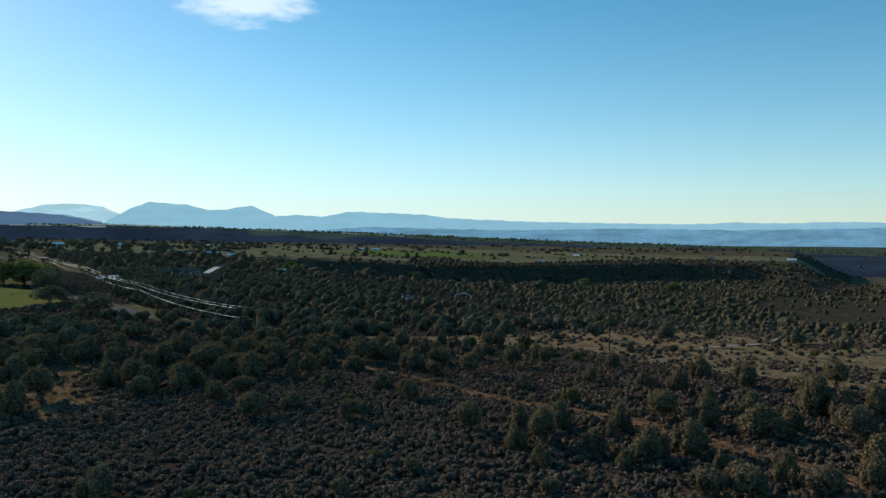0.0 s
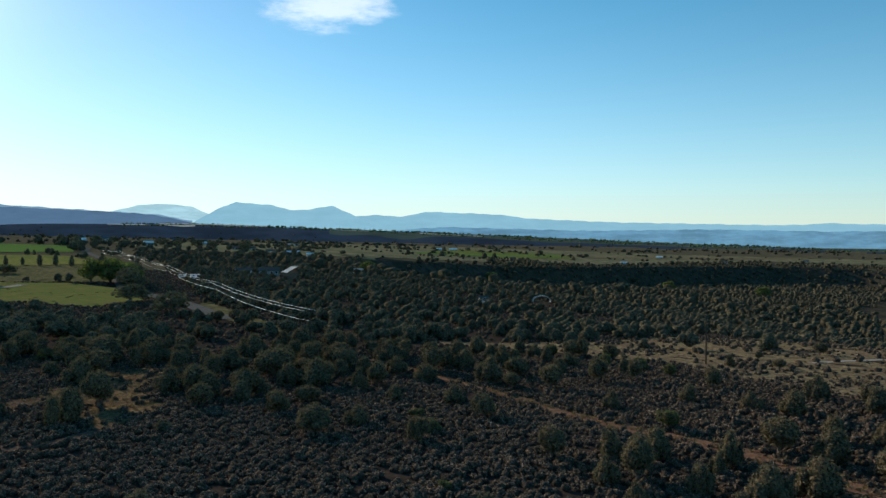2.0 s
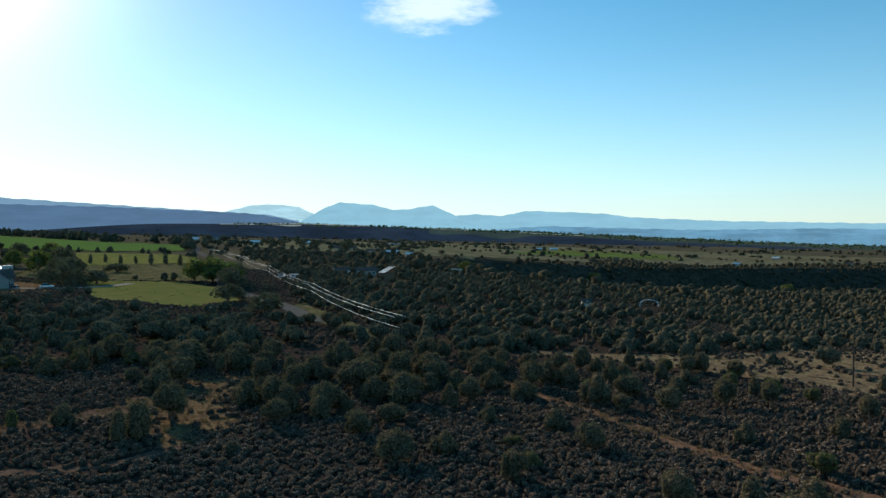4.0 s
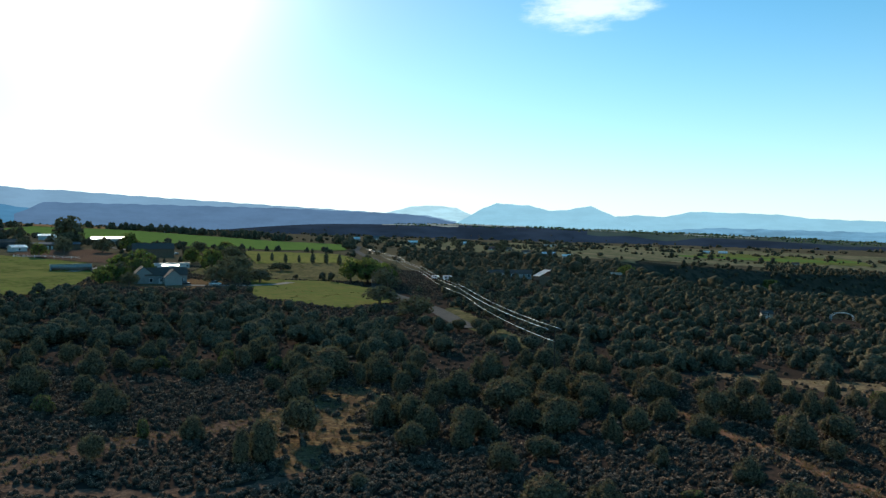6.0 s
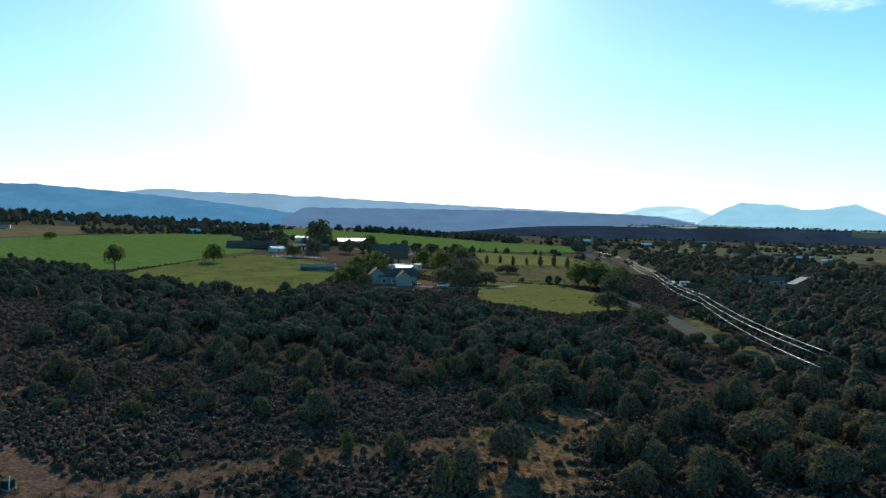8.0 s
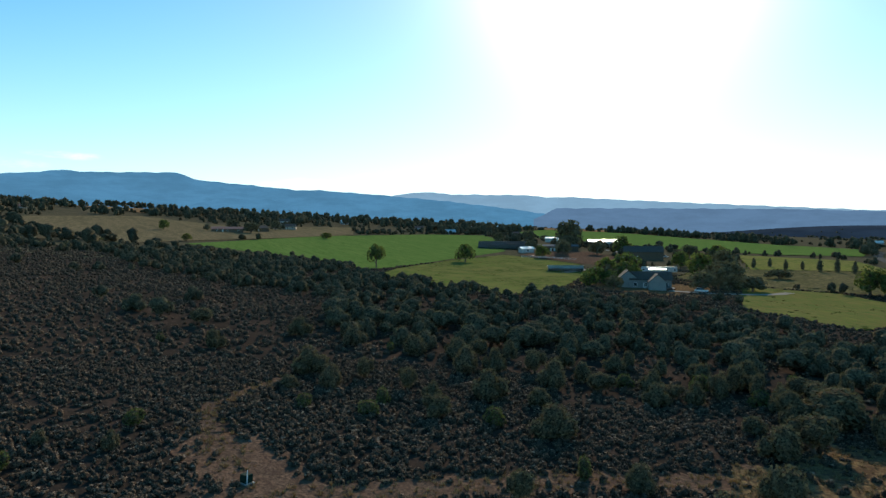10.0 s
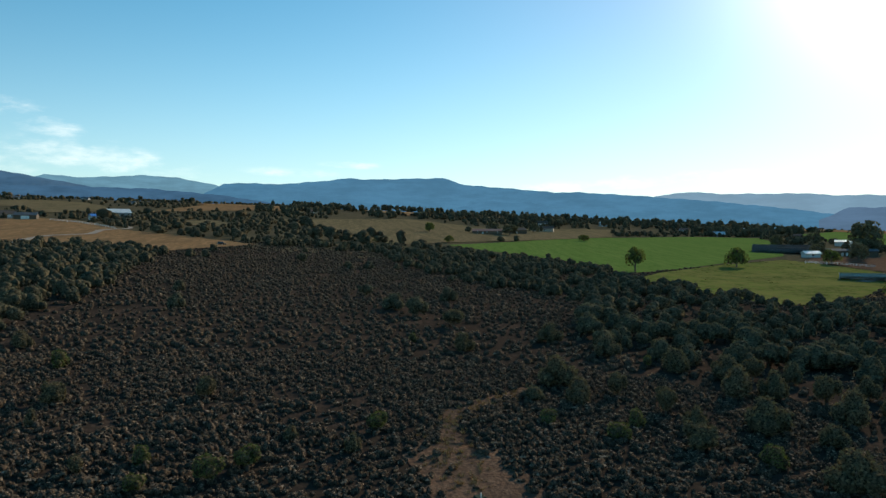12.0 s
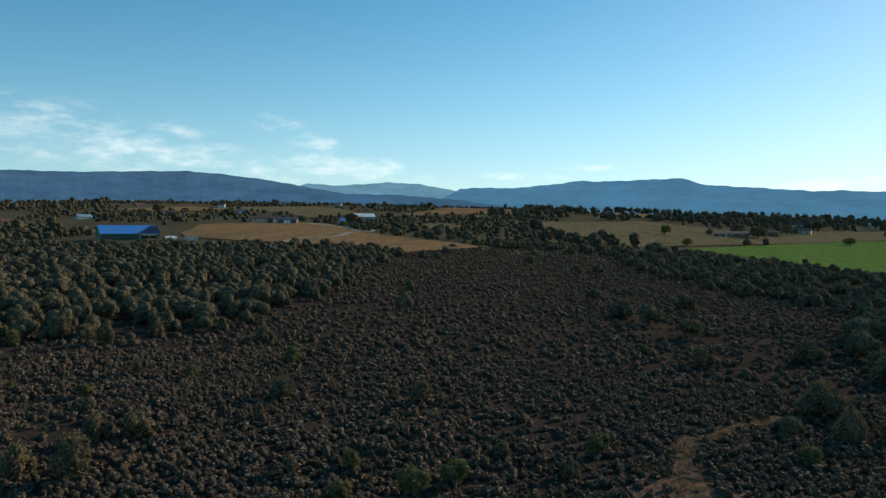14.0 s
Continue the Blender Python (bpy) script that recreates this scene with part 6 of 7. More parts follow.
# the farm beyond the green fields
def build_farm():
    quonset("arena_barn", -482, 325, 40, 13, 0, ROOF_SLATE, "long dark blue-green riding hall with a low round roof", "barn", 0.42)
    gable_house("white_shed", -441, 317, 9, 6, 2.8, 1.4, 25, WHITE, ROOF_WHITE, "white shed with a white roof in the farmyard", "shed", windows=1, doors=1)
    gable_house("white_shed", -470, 338, 8, 6, 2.6, 1.2, -10, WHITE, ROOF_WHITE, "white shed behind the riding hall", "shed", doors=1)
    shed_roof("loafing_shed", -308, 256, 17, 7, 3.4, 2.7, 4, TEAL, ROOF_METAL, "faded teal open-fronted livestock shed", "shed", 4)
    gable_house("machine_shed", -500, 433, 29, 12, 4.2, 1.6, 0, WHITE, ROOF_METAL, "long shed with a galvanised roof shining in the sun", "shed", windows=4)
    gable_house("hay_barn", -374, 362, 24, 13, 4.8, 3.4, 4, BROWN, ROOF_GREY, "dark weathered hay barn with a dark roof", "barn", doors=1)
    gable_house("machine_shed", -455, 352, 30, 9, 3.4, 1.2, 6, BROWN, ROOF_DARK, "low brown implement shed", "shed", doors=2)
    gable_house("machine_shed", -560, 420, 13, 8, 3.6, 1.4, -4, WHITE, ROOF_WHITE, "white-roofed shed by the hay field", "shed", doors=1)
    gable_house("farmhouse", -229, 239, 15, 7, 3.6, 2.6, 6, PALEBLUE, ROOF_GREY, "pale blue farmhouse with a dark grey roof", "house", windows=4, doors=1)
    gable_house("farmhouse_wing", -235, 233, 9, 6.5, 3.8, 2.8, 96, PALEBLUE, ROOF_GREY, "pale blue farmhouse wing with a steep gable", "house", windows=2)
    gable_house("farmhouse_wing", -222, 236, 8, 6, 3.4, 2.6, 96, PALEBLUE, ROOF_GREY, "pale blue farmhouse wing beside parked cars", "house", windows=2)
    trailer("mobile_home", -289, 298, 17, 3, "long white mobile home with a flat roof", WHITE, 3.0)
    gable_house("carport", -280, 289, 7, 6, 2.6, 0.5, 0, WHITE, ROOF_METAL, "low carport with a shining metal roof", "shed")
    car("pickup_truck", -381, 386, 40, CARWHITE, "white pickup parked by the hay barn", "pickup", 5.4)
    car("parked_car", -218, 238, 70, CARBLACK, "dark car parked before the farmhouse")
    car("parked_car", -210, 246, 30, CARWHITE, "white car parked before the farmhouse")


# homes in the northern woods
def build_north_homes():
    shed_roof("white_roofed_house", -119, 372, 5.4, 6.2, 4.2, 7.4, -58, BROWN, ROOF_WHITE, "tall brown house with a steep white single-pitch roof", "house", 2)
    gable_house("grey_house", -141, 402, 11, 7, 2.8, 1.6, 0, PALEBLUE, ROOF_GREY, "blue-grey house among junipers", "house", windows=4, doors=1)
    gable_house("grey_house", -152, 392, 8, 6, 2.6, 1.3, 20, WHITE, ROOF_GREY, "small pale outbuilding among junipers", "house", windows=2)
    quonset("dome_tent", -110, 487, 8, 5, 10, CANVAS, "rounded white canvas shelter among junipers", "tent", 0.8)
    trailer("caravan", -158, 346, 4.2, 8, "white caravan parked among junipers", WHITE, 2.2)
    trailer("caravan", -164, 345, 3.2, -20, "small white caravan beside another", WHITE, 1.9)
    for k, (x, y) in enumerate(((-350, 1070), (-338, 1076))):
        quonset("hoop_house", x, y, 13, 5, 60, CANVAS, "white plastic hoop house on the plain", "greenhouse", 0.8)
    for x, y, l, r in ((-262, 748, 18, ROOF_GREY), (-240, 752, 22, ROOF_METAL), (-215, 735, 16, ROOF_WHITE), (-300, 790, 14, ROOF_GREY)):
        gable_house("far_shed", x, y, l * 0.6, 6, 2.8, 1.5, 5, STUCCO, r, "low farm shed on the dry plain", "shed", doors=1)
    # white hoop frame and a small roof in the woods
    thing = new("hoop_shelter")
    thing.matrix_world = pose(10, 371, height(10, 371), 0, 0, facing(10, 371, 15))
    for k in range(3):
        bm = bmesh.new()
        pts = [(-4.4 * math.cos(math.pi * j / 10), -1.5 + 1.5 * k, 0.6 + 3.2 * math.sin(math.pi * j / 10) ** 0.6) for j in range(11)]
        tube(bm, pts, [0.065] * 11, 5)
        part("hoop", bm, PLASTIC, thing)
    bm = bmesh.new()
    tube(bm, [(0, -1.6, 3.85), (0, 0, 3.85), (0, 1.6, 3.85)], [0.06] * 3, 5)
    part("ridge_bar", bm, PLASTIC, thing)
    tagged(thing, "bare white tubular hoop shelter among junipers", "shelter")
    gable_house("cabin", -17, 336, 3.8, 3.2, 2.1, 0.9, 20, STUCCO, ROOF_GREY, "small tan cabin among junipers", "cabin", windows=1, doors=1)
    for x, y, l, roof in ((-139, 1236, 16, ROOF_WHITE), (-118, 1266, 22, ROOF_WHITE), (-12, 1068, 14, ROOF_GREY), (157, 1136, 16, ROOF_METAL), (610, 1262, 24, ROOF_WHITE), (330, 1230, 16, ROOF_GREY), (240, 1300, 18, ROOF_WHITE), (480, 1290, 14, ROOF_GREY)):
        gable_house("plateau_farm", x, y, l * 0.6, 7, 2.8, 1.8, 5, WHITE, roof, "small pale farm building on the far plateau", "house", windows=3)


# scattered homes on the rising ground to the west
def build_hill_homes():
    rng = random.Random(77)
    walls, roofs = [WHITE, STUCCO, BROWN, PALEBLUE], [ROOF_GREY, ROOF_METAL, ROOF_WHITE, ROOF_DARK, ROOF_RED]
    words = {0: "white", 1: "tan", 2: "brown", 3: "pale blue"}
    made = 0
    for az, d in ((131, 640), (127, 900), (128, 700), (124, 1010), (122, 760), (119, 980), (117, 820), (115, 1060), (112, 900), (110, 1150), (107, 980), (104, 860), (101, 1060), (97, 1120), (93, 900), (89, 1050),
                  (77, 1000), (75, 820), (72, 900), (70, 760), (68, 980), (66, 860), (64, 760), (62, 920), (60, 1030), (58, 800), (56, 900), (53, 1000), (50, 880), (47, 1050),
                  (34, 900), (31, 1050), (28, 820), (26, 1150), (24, 950), (22, 800)):
        x, y = HOME[0] - d * math.sin(radians(az)) + rng.uniform(-15, 15), HOME[1] + d * math.cos(radians(az)) + rng.uniform(-15, 15)
        if not open_land(np.array([x]), np.array([y]))[0]:
            continue
        w = rng.randrange(4)
        gable_house("hill_home", x, y, rng.uniform(7, 12), rng.uniform(5, 7), rng.choice([2.4, 2.6, 3.6]), rng.uniform(1.3, 2.4), rng.uniform(-35, 35), walls[w], rng.choice(roofs),
                    words[w] + " country house among scattered trees", "house", windows=rng.randint(2, 4), doors=1)
        made += 1
    return made


# ---- power line ----
def utility_pole(x, y, tall, turn, label, arms=1, lean=0.0):
    thing = new("utility_pole")
    thing.matrix_world = pose(x, y, height(x, y) - 0.1, lean, 0, turn)
    bm = bmesh.new()
    tube(bm, [(0, 0, -0.3), (0, 0, tall * 0.5), (0, 0, tall)], [0.17, 0.14, 0.11], 8)
    part("pole", bm, POLEWOOD, thing)
    spots = []
    for k in range(arms):
        z = tall - 0.4 - 1.2 * k
        bm = bmesh.new()
        box(bm, -1.25, 1.25, 0.12, 0.24, z - 0.07, z + 0.07)
        arm = part("crossarm", bm, POLEWOOD, thing)
        for sx in (-1.15, 1.15):
            bm = bmesh.new()
            tube(bm, [(sx, 0.18, z + 0.07), (sx, 0.18, z + 0.16), (sx, 0.18, z + 0.28)], [0.03, 0.07, 0.05], 8)
            part("insulator", bm, CERAMIC, arm)
            spots.append(Vector((sx, 0.18, z + 0.28)))
    spots.append(Vector((0.12, 0, tall - 2.3)))
    tagged(thing, label, "utility pole", "poles of the power line")
    return thing, [thing.matrix_world @ s for s in spots]


def wire(a, b, sag, radius):
    bm = bmesh.new()
    pts = []
    for k in range(33):
        u = k / 32
        p = a.lerp(b, u)
        pts.append((p.x, p.y, p.z - 4 * sag * u * (1 - u)))
    tube(bm, pts, [radius] * 33, 6)
    return tagged(part("overhead_wire", bm, WIRE, smooth=True), "thin bright aluminium wire shining against the sun", "wire", "wires of the power line")


def build_power_line():
    line = [(-43.2, 153.5, 9.4), (-103.0, 243.9, 7.6), (-161.9, 326.0, 7.0), (-206.2, 380.5, 8.2), (-240.0, 418.0, 9.0), (-271.1, 452.0, 8.4)]
    ends = []
    for k, (x, y, tall) in enumerate(line):
        ob, spots = utility_pole(x, y, tall, 35, "weathered wooden utility pole with a crossarm beside the road")
        ends.append(spots)
    for a, b in zip(ends, ends[1:]):
        for p, q, sag in zip(a, b, (0.9, 0.9, 1.1)):
            wire(p, q, sag, 0.032)
    utility_pole(35.5, 153.5, 9.3, 10, "lone bare wooden utility pole in the meadow", 0)


# ---- small things on the near ground ----
def build_small_things():
    # green pedestal with a white marker at the turning place
    x, y = -80.5, 61.0
    thing = new("utility_pedestal")
    thing.matrix_world = pose(x, y, height(x, y) + 0.02, 0, 0, 25)
    bm = bmesh.new()
    box(bm, -0.55, 0.55, -0.5, 0.5, 0.0, 0.12)
    part("plinth", bm, CONCRETE, thing)
    bm = bmesh.new()
    box(bm, -0.45, 0.45, -0.4, 0.4, 0.12, 0.85)
    bmesh.ops.bevel(bm, geom=bm.edges[:], offset=0.05, segments=2, affect="EDGES")
    part("cabinet", bm, GREENBOX, thing, "dark green steel cabinet")
    bm = bmesh.new()
    tube(bm, [(0.52, -0.3, 0.05), (0.54, -0.3, 0.7), (0.62, -0.3, 1.35)], [0.05, 0.05, 0.045], 8)
    part("marker", bm, PLASTIC, thing, "white leaning marker post")
    tagged(thing, "dark green utility pedestal with a white marker post", "utility box")
    rng = random.Random(4)
    for x, y, s in ((-74.5, 69.5, 0.22), (-92, 63.5, 0.2), (-70, 88.5, 0.2), (-63, 96, 0.25), (-84, 69, 0.2), (-20, 104, 0.25), (-36, 96, 0.2), (15, 96, 0.25), (-98, 66, 0.2), (-58, 88, 0.2)):
        bm = bmesh.new()
        bmesh.ops.create_icosphere(bm, subdivisions=2, radius=s)
        for v in bm.verts:
            n = 1 + 0.25 * math.sin(v.co.x * 9 / s + x) * math.sin(v.co.y * 7 / s + y)
            v.co = Vector((v.co.x * n * 1.2, v.co.y * n, v.co.z * n * 0.7))
        ob = part("boulder", bm, BOULDER)
        ob.matrix_world = pose(x, y, height(x, y) + s * 0.35, 0, 0, rng.uniform(0, 360))
        tagged(ob, "pale grey boulder on red soil", "boulder", "boulders beside the tracks")
    # dead juniper snags
    for k, (x, y, h) in enumerate(((21.5, 74.5, 4.2), (43, 66.5, 4.0))):
        r = random.Random(50 + k)
        bm = bmesh.new()
        tube(bm, [(0, 0, -0.2), (0.1, 0, h * 0.4), (0.2, 0.1, h)], [0.16, 0.1, 0.03], 6)
        for j in range(9):
            z = h * r.uniform(0.25, 0.9)
            a, l = r.uniform(0, 6.28), r.uniform(0.6, 1.5) * (1.1 - z / h)
            tube(bm, [(0.1, 0.02, z), (0.1 + math.cos(a) * l * 0.6, math.sin(a) * l * 0.6, z + 0.2 * l), (0.1 + math.cos(a) * l, math.sin(a) * l, z + 0.6 * l)], [0.05, 0.035, 0.01], 5)
        ob = part("dead_tree", bm, DEADWOOD)
        ob.matrix_world = pose(x, y, height(x, y), 0, 0, 40 * k)
        tagged(ob, "bare grey dead juniper snag", "dead tree")


def broadleaf(name, x, y, tall, wide, label, seed, material=None, low=0.15):
    """A cottonwood or orchard tree with a full leafy crown."""
    rng = np.random.RandomState(seed)
    tree = new(name)
    tree.matrix_world = pose(x, y, height(x, y), 0, 0, seed * 37 % 360)
    tree.scale = (wide * 1.25, wide * 1.2, tall * 1.05)
    bm = bmesh.new()
    tube(bm, [(0, 0, -0.03), (0.01, 0.0, 0.2), (0.0, 0.02, 0.5), (0, 0, 0.8)], [0.045, 0.035, 0.025, 0.01], 7)
    for k in range(6):
        a = 2.4 * k
        tube(bm, [(0, 0, 0.15 + 0.06 * k), (math.cos(a) * 0.15, math.sin(a) * 0.15, 0.3 + 0.07 * k), (math.cos(a) * 0.3, math.sin(a) * 0.3, 0.42 + 0.07 * k)], [0.022, 0.015, 0.006], 5)
    part("trunk", bm, BARK, tree)
    p, nrm, cores = crown_points(rng, 1000, 12, 1.0, low)
    v, f = leaves(rng, p, nrm, 0.05)
    n_leaf = len(f)
    for centre, r in cores:
        bv, bf = blob(rng, 2, 5)
        f = np.concatenate([f, bf + len(v)])
        v = np.concatenate([v, (bv - [0, 0, 0.5]) * r * 1.05 + centre])
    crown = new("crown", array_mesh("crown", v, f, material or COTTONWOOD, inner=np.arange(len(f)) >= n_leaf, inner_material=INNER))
    crown.parent = tree
    return tagged(tree, label, "tree")


def build_broadleaf_trees():
    s = 900
    for x, y, h, w, label in (
        (-336, 168, 11, 7.5, "tall cottonwood at the corner of the green field"), (-372, 234, 10, 9, "spreading cottonwood between two pastures"),
        (-477, 378, 22, 19, "large dark cottonwood among the farm buildings"), (-410, 375, 13, 12, "broad cottonwood beside the shining roof"),
        (-262, 244, 10, 9, "bright green poplar beside the farmhouse"), (-254, 248, 12, 10, "bright green poplar beside the farmhouse"), (-247, 241, 9, 7, "leafy green tree beside the farmhouse"), (-240, 229, 6, 6, "round bright green tree before the farmhouse"),
        (-236, 216, 6, 6, "leafy green tree before the farmhouse"), (-245, 226, 7, 7, "leafy green tree before the farmhouse"), (-213, 250, 7, 8, "dark leafy tree beside parked cars"), (-219, 265, 8, 8, "dark leafy tree near the yellow pasture"), (-238, 291, 9, 9, "dark leafy tree behind the farmhouse"), (-308, 330, 9, 9, "leafy tree near the mobile home"), (-268, 318, 12, 12, "dark leafy tree behind the farmhouse yard"), (-222, 272, 10, 10, "dark leafy tree near the yellow pasture"), (-205, 266, 6, 9, "low dark leafy tree near the yellow pasture"),
        (-183, 300, 10, 10, "bright green tree in a row by the road"), (-176, 303, 11, 10, "bright green tree in a row by the road"), (-170, 300, 10.5, 11, "bright green tree in a row by the road"), (-163, 296, 9, 9, "bright green tree in a row by the road"),
        (-166, 304, 9, 9, "dark green roadside tree"), (-160, 290, 8, 9, "dark green roadside tree"), (-154, 283, 7, 8, "dark green roadside tree"),
        (-129, 236, 6.0, 10, "large dark tree beside the paved road"), (-104, 215, 6.4, 9, "large dark tree beside the paved road"),
        (-243, 326, 4.5, 10, "broad dark bush in the rough pasture"), (-395, 300, 8, 8, "leafy tree at the edge of the farmyard"), (-430, 340, 10, 9, "dark leafy tree in the farmyard"), (-415, 330, 9, 8, "dark leafy tree in the farmyard"),
        (-345, 395, 10, 9, "leafy tree behind the hay barn"), (-330, 385, 9, 9, "leafy tree behind the hay barn"), (-560, 395, 11, 10, "dark tree by the hay field"), (-540, 352, 9, 9, "dark tree behind the riding hall"),
        (-600, 160, 9, 12, "broad dark tree among brown barns"), (-625, 150, 10, 10, "broad dark tree among brown barns"), (-648, 190, 9, 9, "dark tree beside a low house"), (-560, 210, 5, 8, "low round tree in the dry field"),
        (-600, 95, 8, 7, "pale bare-looking tree in the dry field"), (-492, 100, 5, 5, "small round tree at the edge of the green field"),
        (-486, 792, 9, 13, "broad dark tree on the dry plain"), (-470, 802, 8, 11, "dark tree on the dry plain"), (-363, 791, 9, 12, "dark leafy tree on the dry plain"), (-352, 803, 7, 10, "dark leafy tree on the dry plain"),
        (-302, 774, 8, 12, "dark tree beside low farm sheds"), (-407, 791, 8, 14, "broad dark tree on the dry plain"), (-392, 800, 7, 10, "dark tree on the dry plain"), (-330, 850, 9, 14, "dark tree on the dry plain"),
        (-366, 393, 9, 9, "dark leafy tree beside the hay barn"), (-345, 394, 8, 9, "dark leafy tree beyond the hay barn"), (-267, 303, 11, 11, "leafy green tree beside the mobile home"), (-207, 257, 7, 8, "dark leafy tree beside the drive"), (-241, 287, 9, 9, "dark leafy tree behind the farmhouse"),
        (-412, 355, 9, 10, "dark leafy tree in the farmyard"), (-458, 366, 11, 11, "dark leafy tree among the farm buildings"), (-247, 224, 6, 5, "bright green tree before the farmhouse"), (-452, 328, 8, 9, "dark leafy tree beside the riding hall"),
        (-245, 232, 8, 7, "dark leafy tree before the farmhouse"), (-228, 221, 5, 6, "dark leafy tree before the farmhouse"),
        (-35, 880, 13, 14, "bright green tree on the canyon rim"), (170, 860, 13, 13, "bright green tree in the canyon"), (260, 820, 11, 14, "green tree in the canyon"), (-110, 520, 9, 10, "bright green tree among junipers"), (-180, 640, 9, 12, "bright green tree among dark woods"),
    ):
        s += 1
        dark = "dark" in label
        broadleaf("broadleaf_tree", x, y, h, w, label, s, WOODLAND if dark else COTTONWOOD, 0.1 if "tall" not in label else 0.25)
    for k, (x, y) in enumerate(((-297, 372), (-300, 388), (-284, 381), (-280, 389), (-266, 384), (-262, 392), (-251, 390))):   # small conifers in the yellow pasture
        rng = np.random.RandomState(40 + k)
        tree = new("small_conifer")
        tall = rng.uniform(4.5, 7.5)
        tree.matrix_world = pose(x, y, height(x, y))
        bm = bmesh.new()
        tube(bm, [(0, 0, -0.2), (0, 0, tall * 0.5), (0, 0, tall)], [0.16, 0.1, 0.02], 6)
        part("trunk", bm, BARK, tree)
        v, f, n_core = clump(rng, [(0, 0, 0.05, 1.0, 0.27, 0.72)], 320, 0.055, 8, 5)
        v = v * [tall * 0.95, tall * 0.95, tall]
        crown = new("crown", array_mesh("crown", v, f, WOODLAND, inner=np.arange(len(f)) < n_core, inner_material=WOODCORE))
        crown.parent = tree
        tagged(tree, "small pointed dark conifer in a yellow pasture", "conifer", "row of small conifers")


def grow_hedges():
    """Trees and bushes along field edges and among the farm buildings."""
    rng = np.random.RandomState(71)
    xs, ys, hs = [], [], []
    for line, gap, wide, low, high in (
        ([(-995, 722), (-837, 752), (-640, 700), (-512, 655), (-425, 668), (-350, 556)], 7, 9, 5, 13),
        ([(-690, 420), (-575, 392), (-520, 365), (-480, 350)], 14, 8, 4, 8),
        ([(-300, 262), (-335, 312), (-375, 352), (-420, 392), (-470, 408)], 16, 9, 2.5, 6),
        ([(-392, 462), (-326, 502), (-256, 436)], 11, 4, 3, 6),
        ([(-226, 280), (-200, 298), (-165, 288)], 9, 5, 2, 5),
        ([(-262, 250), (-285, 275), (-300, 320), (-330, 350)], 9, 8, 2.5, 7),
        ([(-520, 420), (-450, 440), (-400, 430)], 10, 7, 3, 7),
        ([(-600, 130), (-640, 165), (-700, 215)], 13, 12, 4, 8),
        ([(-556, -222), (-548, -178), (-590, -150)], 9, 9, 3, 6),
        ([(-430, 700), (-380, 760), (-300, 790), (-240, 770)], 17, 16, 3, 7),
    ):
        for (ax, ay), (bx, by) in zip(line, line[1:]):
            n = max(1, int(math.hypot(bx - ax, by - ay) / gap))
            u = rng.uniform(0, 1, n)
            xs.append(ax + (bx - ax) * u + rng.normal(0, wide * 0.5, n))
            ys.append(ay + (by - ay) * u + rng.normal(0, wide * 0.5, n))
            hs.append(rng.uniform(low, high, n))
    x, y, h = np.concatenate(xs), np.concatenate(ys), np.concatenate(hs)
    spots = np.array([(o.location.x, o.location.y) for o in bpy.data.objects if o.parent is None and o.name.split(".")[0] in BUILDINGS])
    clear = np.array([np.hypot(spots[:, 0] - p, spots[:, 1] - q).min() > 9 for p, q in zip(x, y)]) & ~near_line(PAVED, x, y, 5.0)
    x, y, h = x[clear], y[clear], h[clear]
    scatter("farm_hedge", far_tree_shapes(8, 4, 90, 0.05, 940, 5, 3), x, y, h * rng.uniform(0.9, 1.4, len(x)), h, WOODLAND, 72, "dark trees and bushes along the field edges", "hedge")


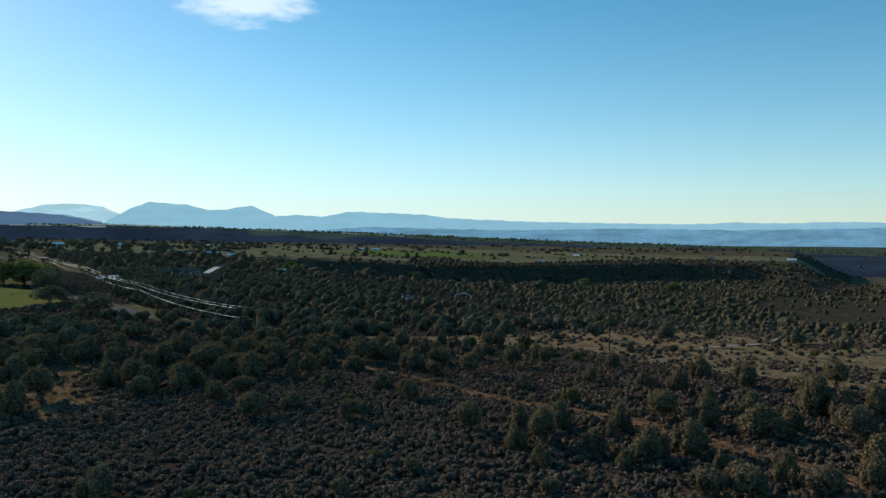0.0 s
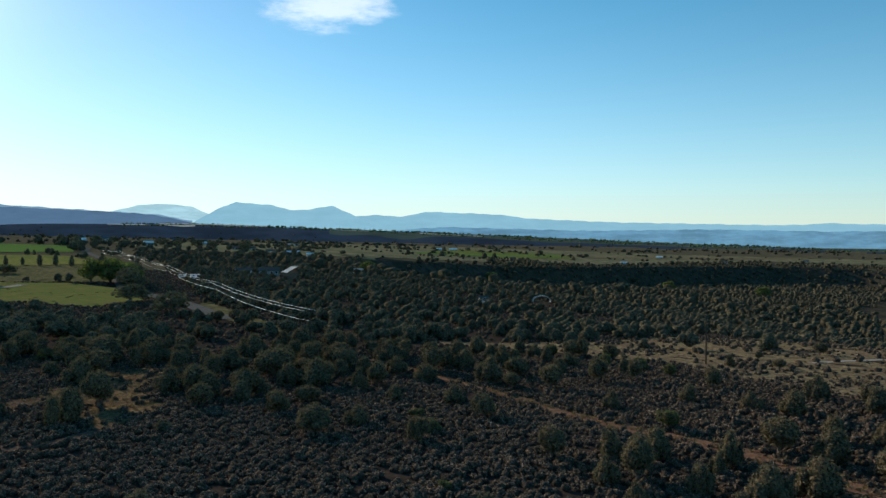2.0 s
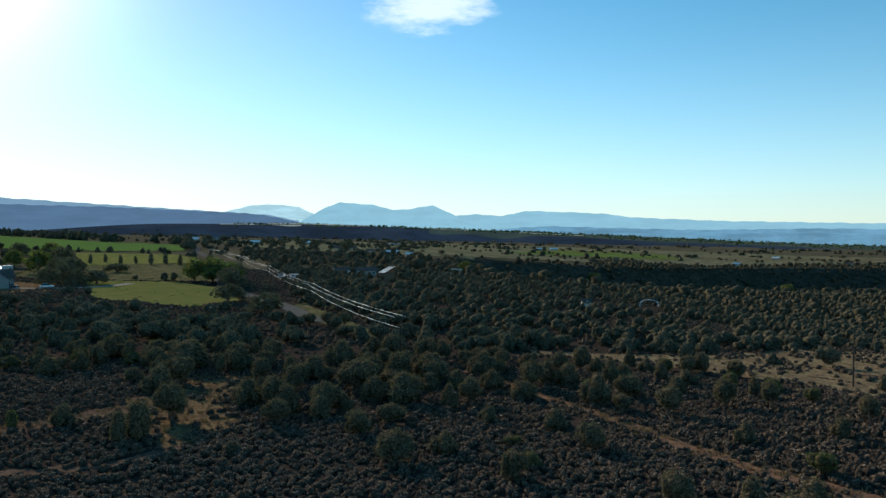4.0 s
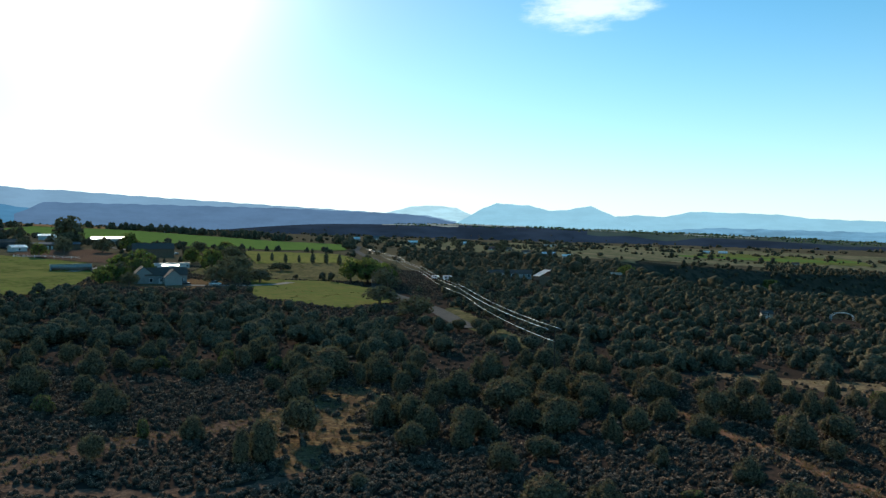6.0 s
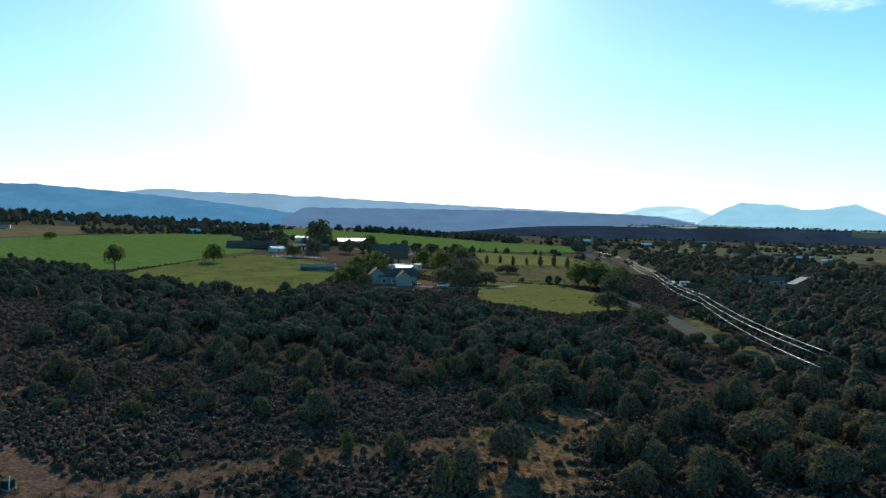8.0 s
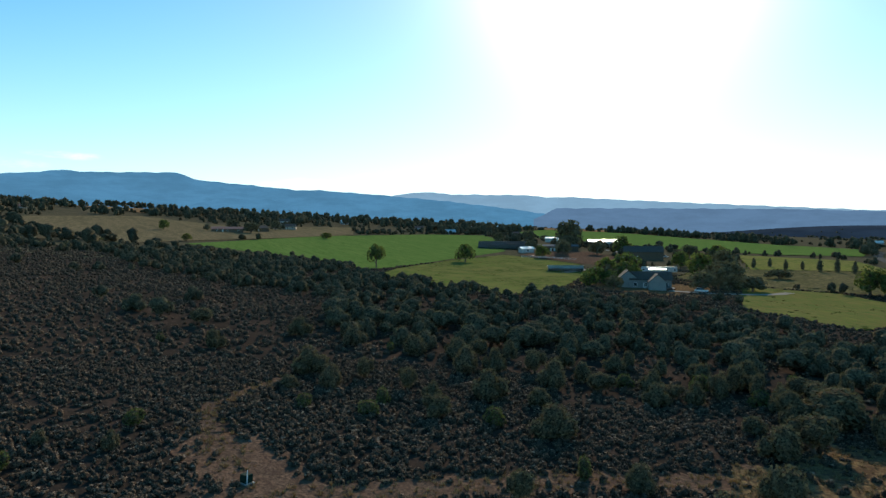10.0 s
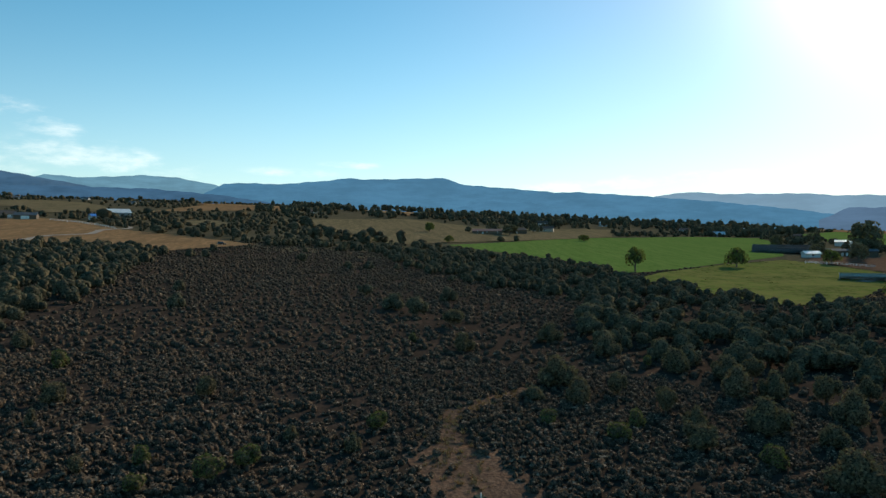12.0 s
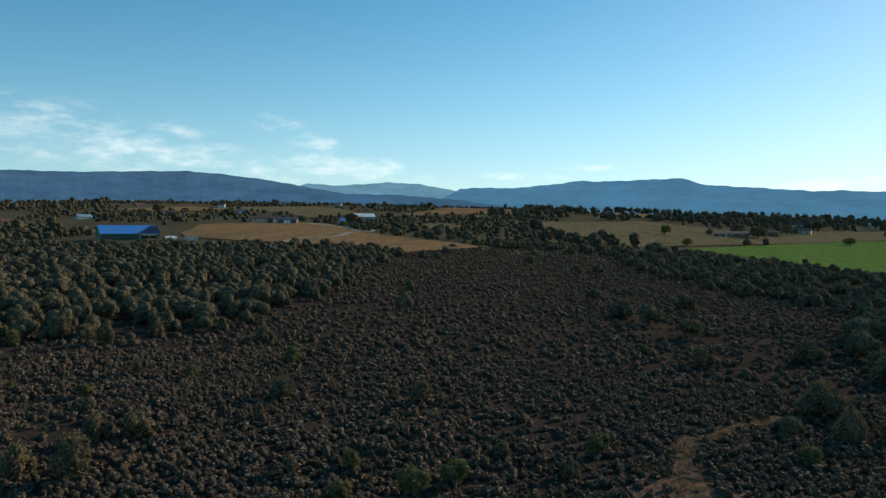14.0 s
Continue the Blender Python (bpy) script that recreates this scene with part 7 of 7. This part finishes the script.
def grow_far_orchards():
    """Tree lines on the plateau and the orchards along the top of the far mesa."""
    rng = np.random.RandomState(88)
    xs, ys, hs = [], [], []
    for d, a0, a1, n, low, high in ((700, 34, 18, 60, 3, 8), (800, 36, 16, 80, 4, 9), (900, 34, 8, 100, 3, 8), (1010, 32, 6, 110, 3, 7), (1120, 28, 0, 120, 4, 8), (1240, 26, -8, 150, 4, 8), (1330, 24, -18, 150, 3, 7), (1420, 22, -24, 170, 4, 9), (1540, 30, -28, 170, 5, 9), (1680, 34, -28, 180, 5, 10)):
        a = rng.uniform(a1, a0, n)
        r = d + rng.normal(0, 9, n) + 25 * np.sin(np.radians(a) * 17 + d)
        x, y = -r * np.sin(np.radians(a)), r * np.cos(np.radians(a))
        keep = patches(x, y, 60.0, d * 0.01) > 0.52
        xs.append(x[keep])
        ys.append(y[keep])
        hs.append(rng.uniform(low, high, keep.sum()))
    x, y, h = np.concatenate(xs), np.concatenate(ys), np.concatenate(hs)
    keep = open_land(x, y)
    x, y, h = x[keep], y[keep], h[keep]
    scatter("plateau_hedge", far_tree_shapes(8, 3, 20, 0.1, 960, 5, 3), x, y, h * rng.uniform(1.0, 2.0, len(x)), h * 0.75, WOODLAND, 89, "dark tree lines and thickets on the dry plateau", "hedge")
    n = 3800
    a, r = np.radians(rng.uniform(-44, 30, n)), np.sqrt(rng.uniform(2640 ** 2, 3260 ** 2, n))
    x, y = -r * np.sin(a), r * np.cos(a)
    keep = (rng.uniform(0, 1, n) < np.clip(2.4 * (patches(x, y, 90.0, 1.4) - 0.32), 0.05, 1)) & ((r > 2720) | (rng.uniform(0, 1, n) < 0.5))
    x, y = x[keep], y[keep]
    h = rng.uniform(3.5, 8, len(x))
    scatter("mesa_orchard", far_tree_shapes(6, 2, 3, 0.16, 980, 4, 3), x, y, h * rng.uniform(1.2, 2.6, len(x)), h, MESALEAF, 90, "green orchards and tree lines along the far mesa top", "woodland", MESALEAF)


BUILDINGS = {"arena_barn", "white_shed", "loafing_shed", "machine_shed", "hay_barn", "farmhouse", "farmhouse_wing", "mobile_home", "carport", "timber_barn", "ranch_house", "garage", "far_shed"}
build_south_farms()
build_farm()
build_north_homes()
build_hill_homes()
build_power_line()
build_small_things()
build_broadleaf_trees()
grow_hedges()
grow_far_orchards()
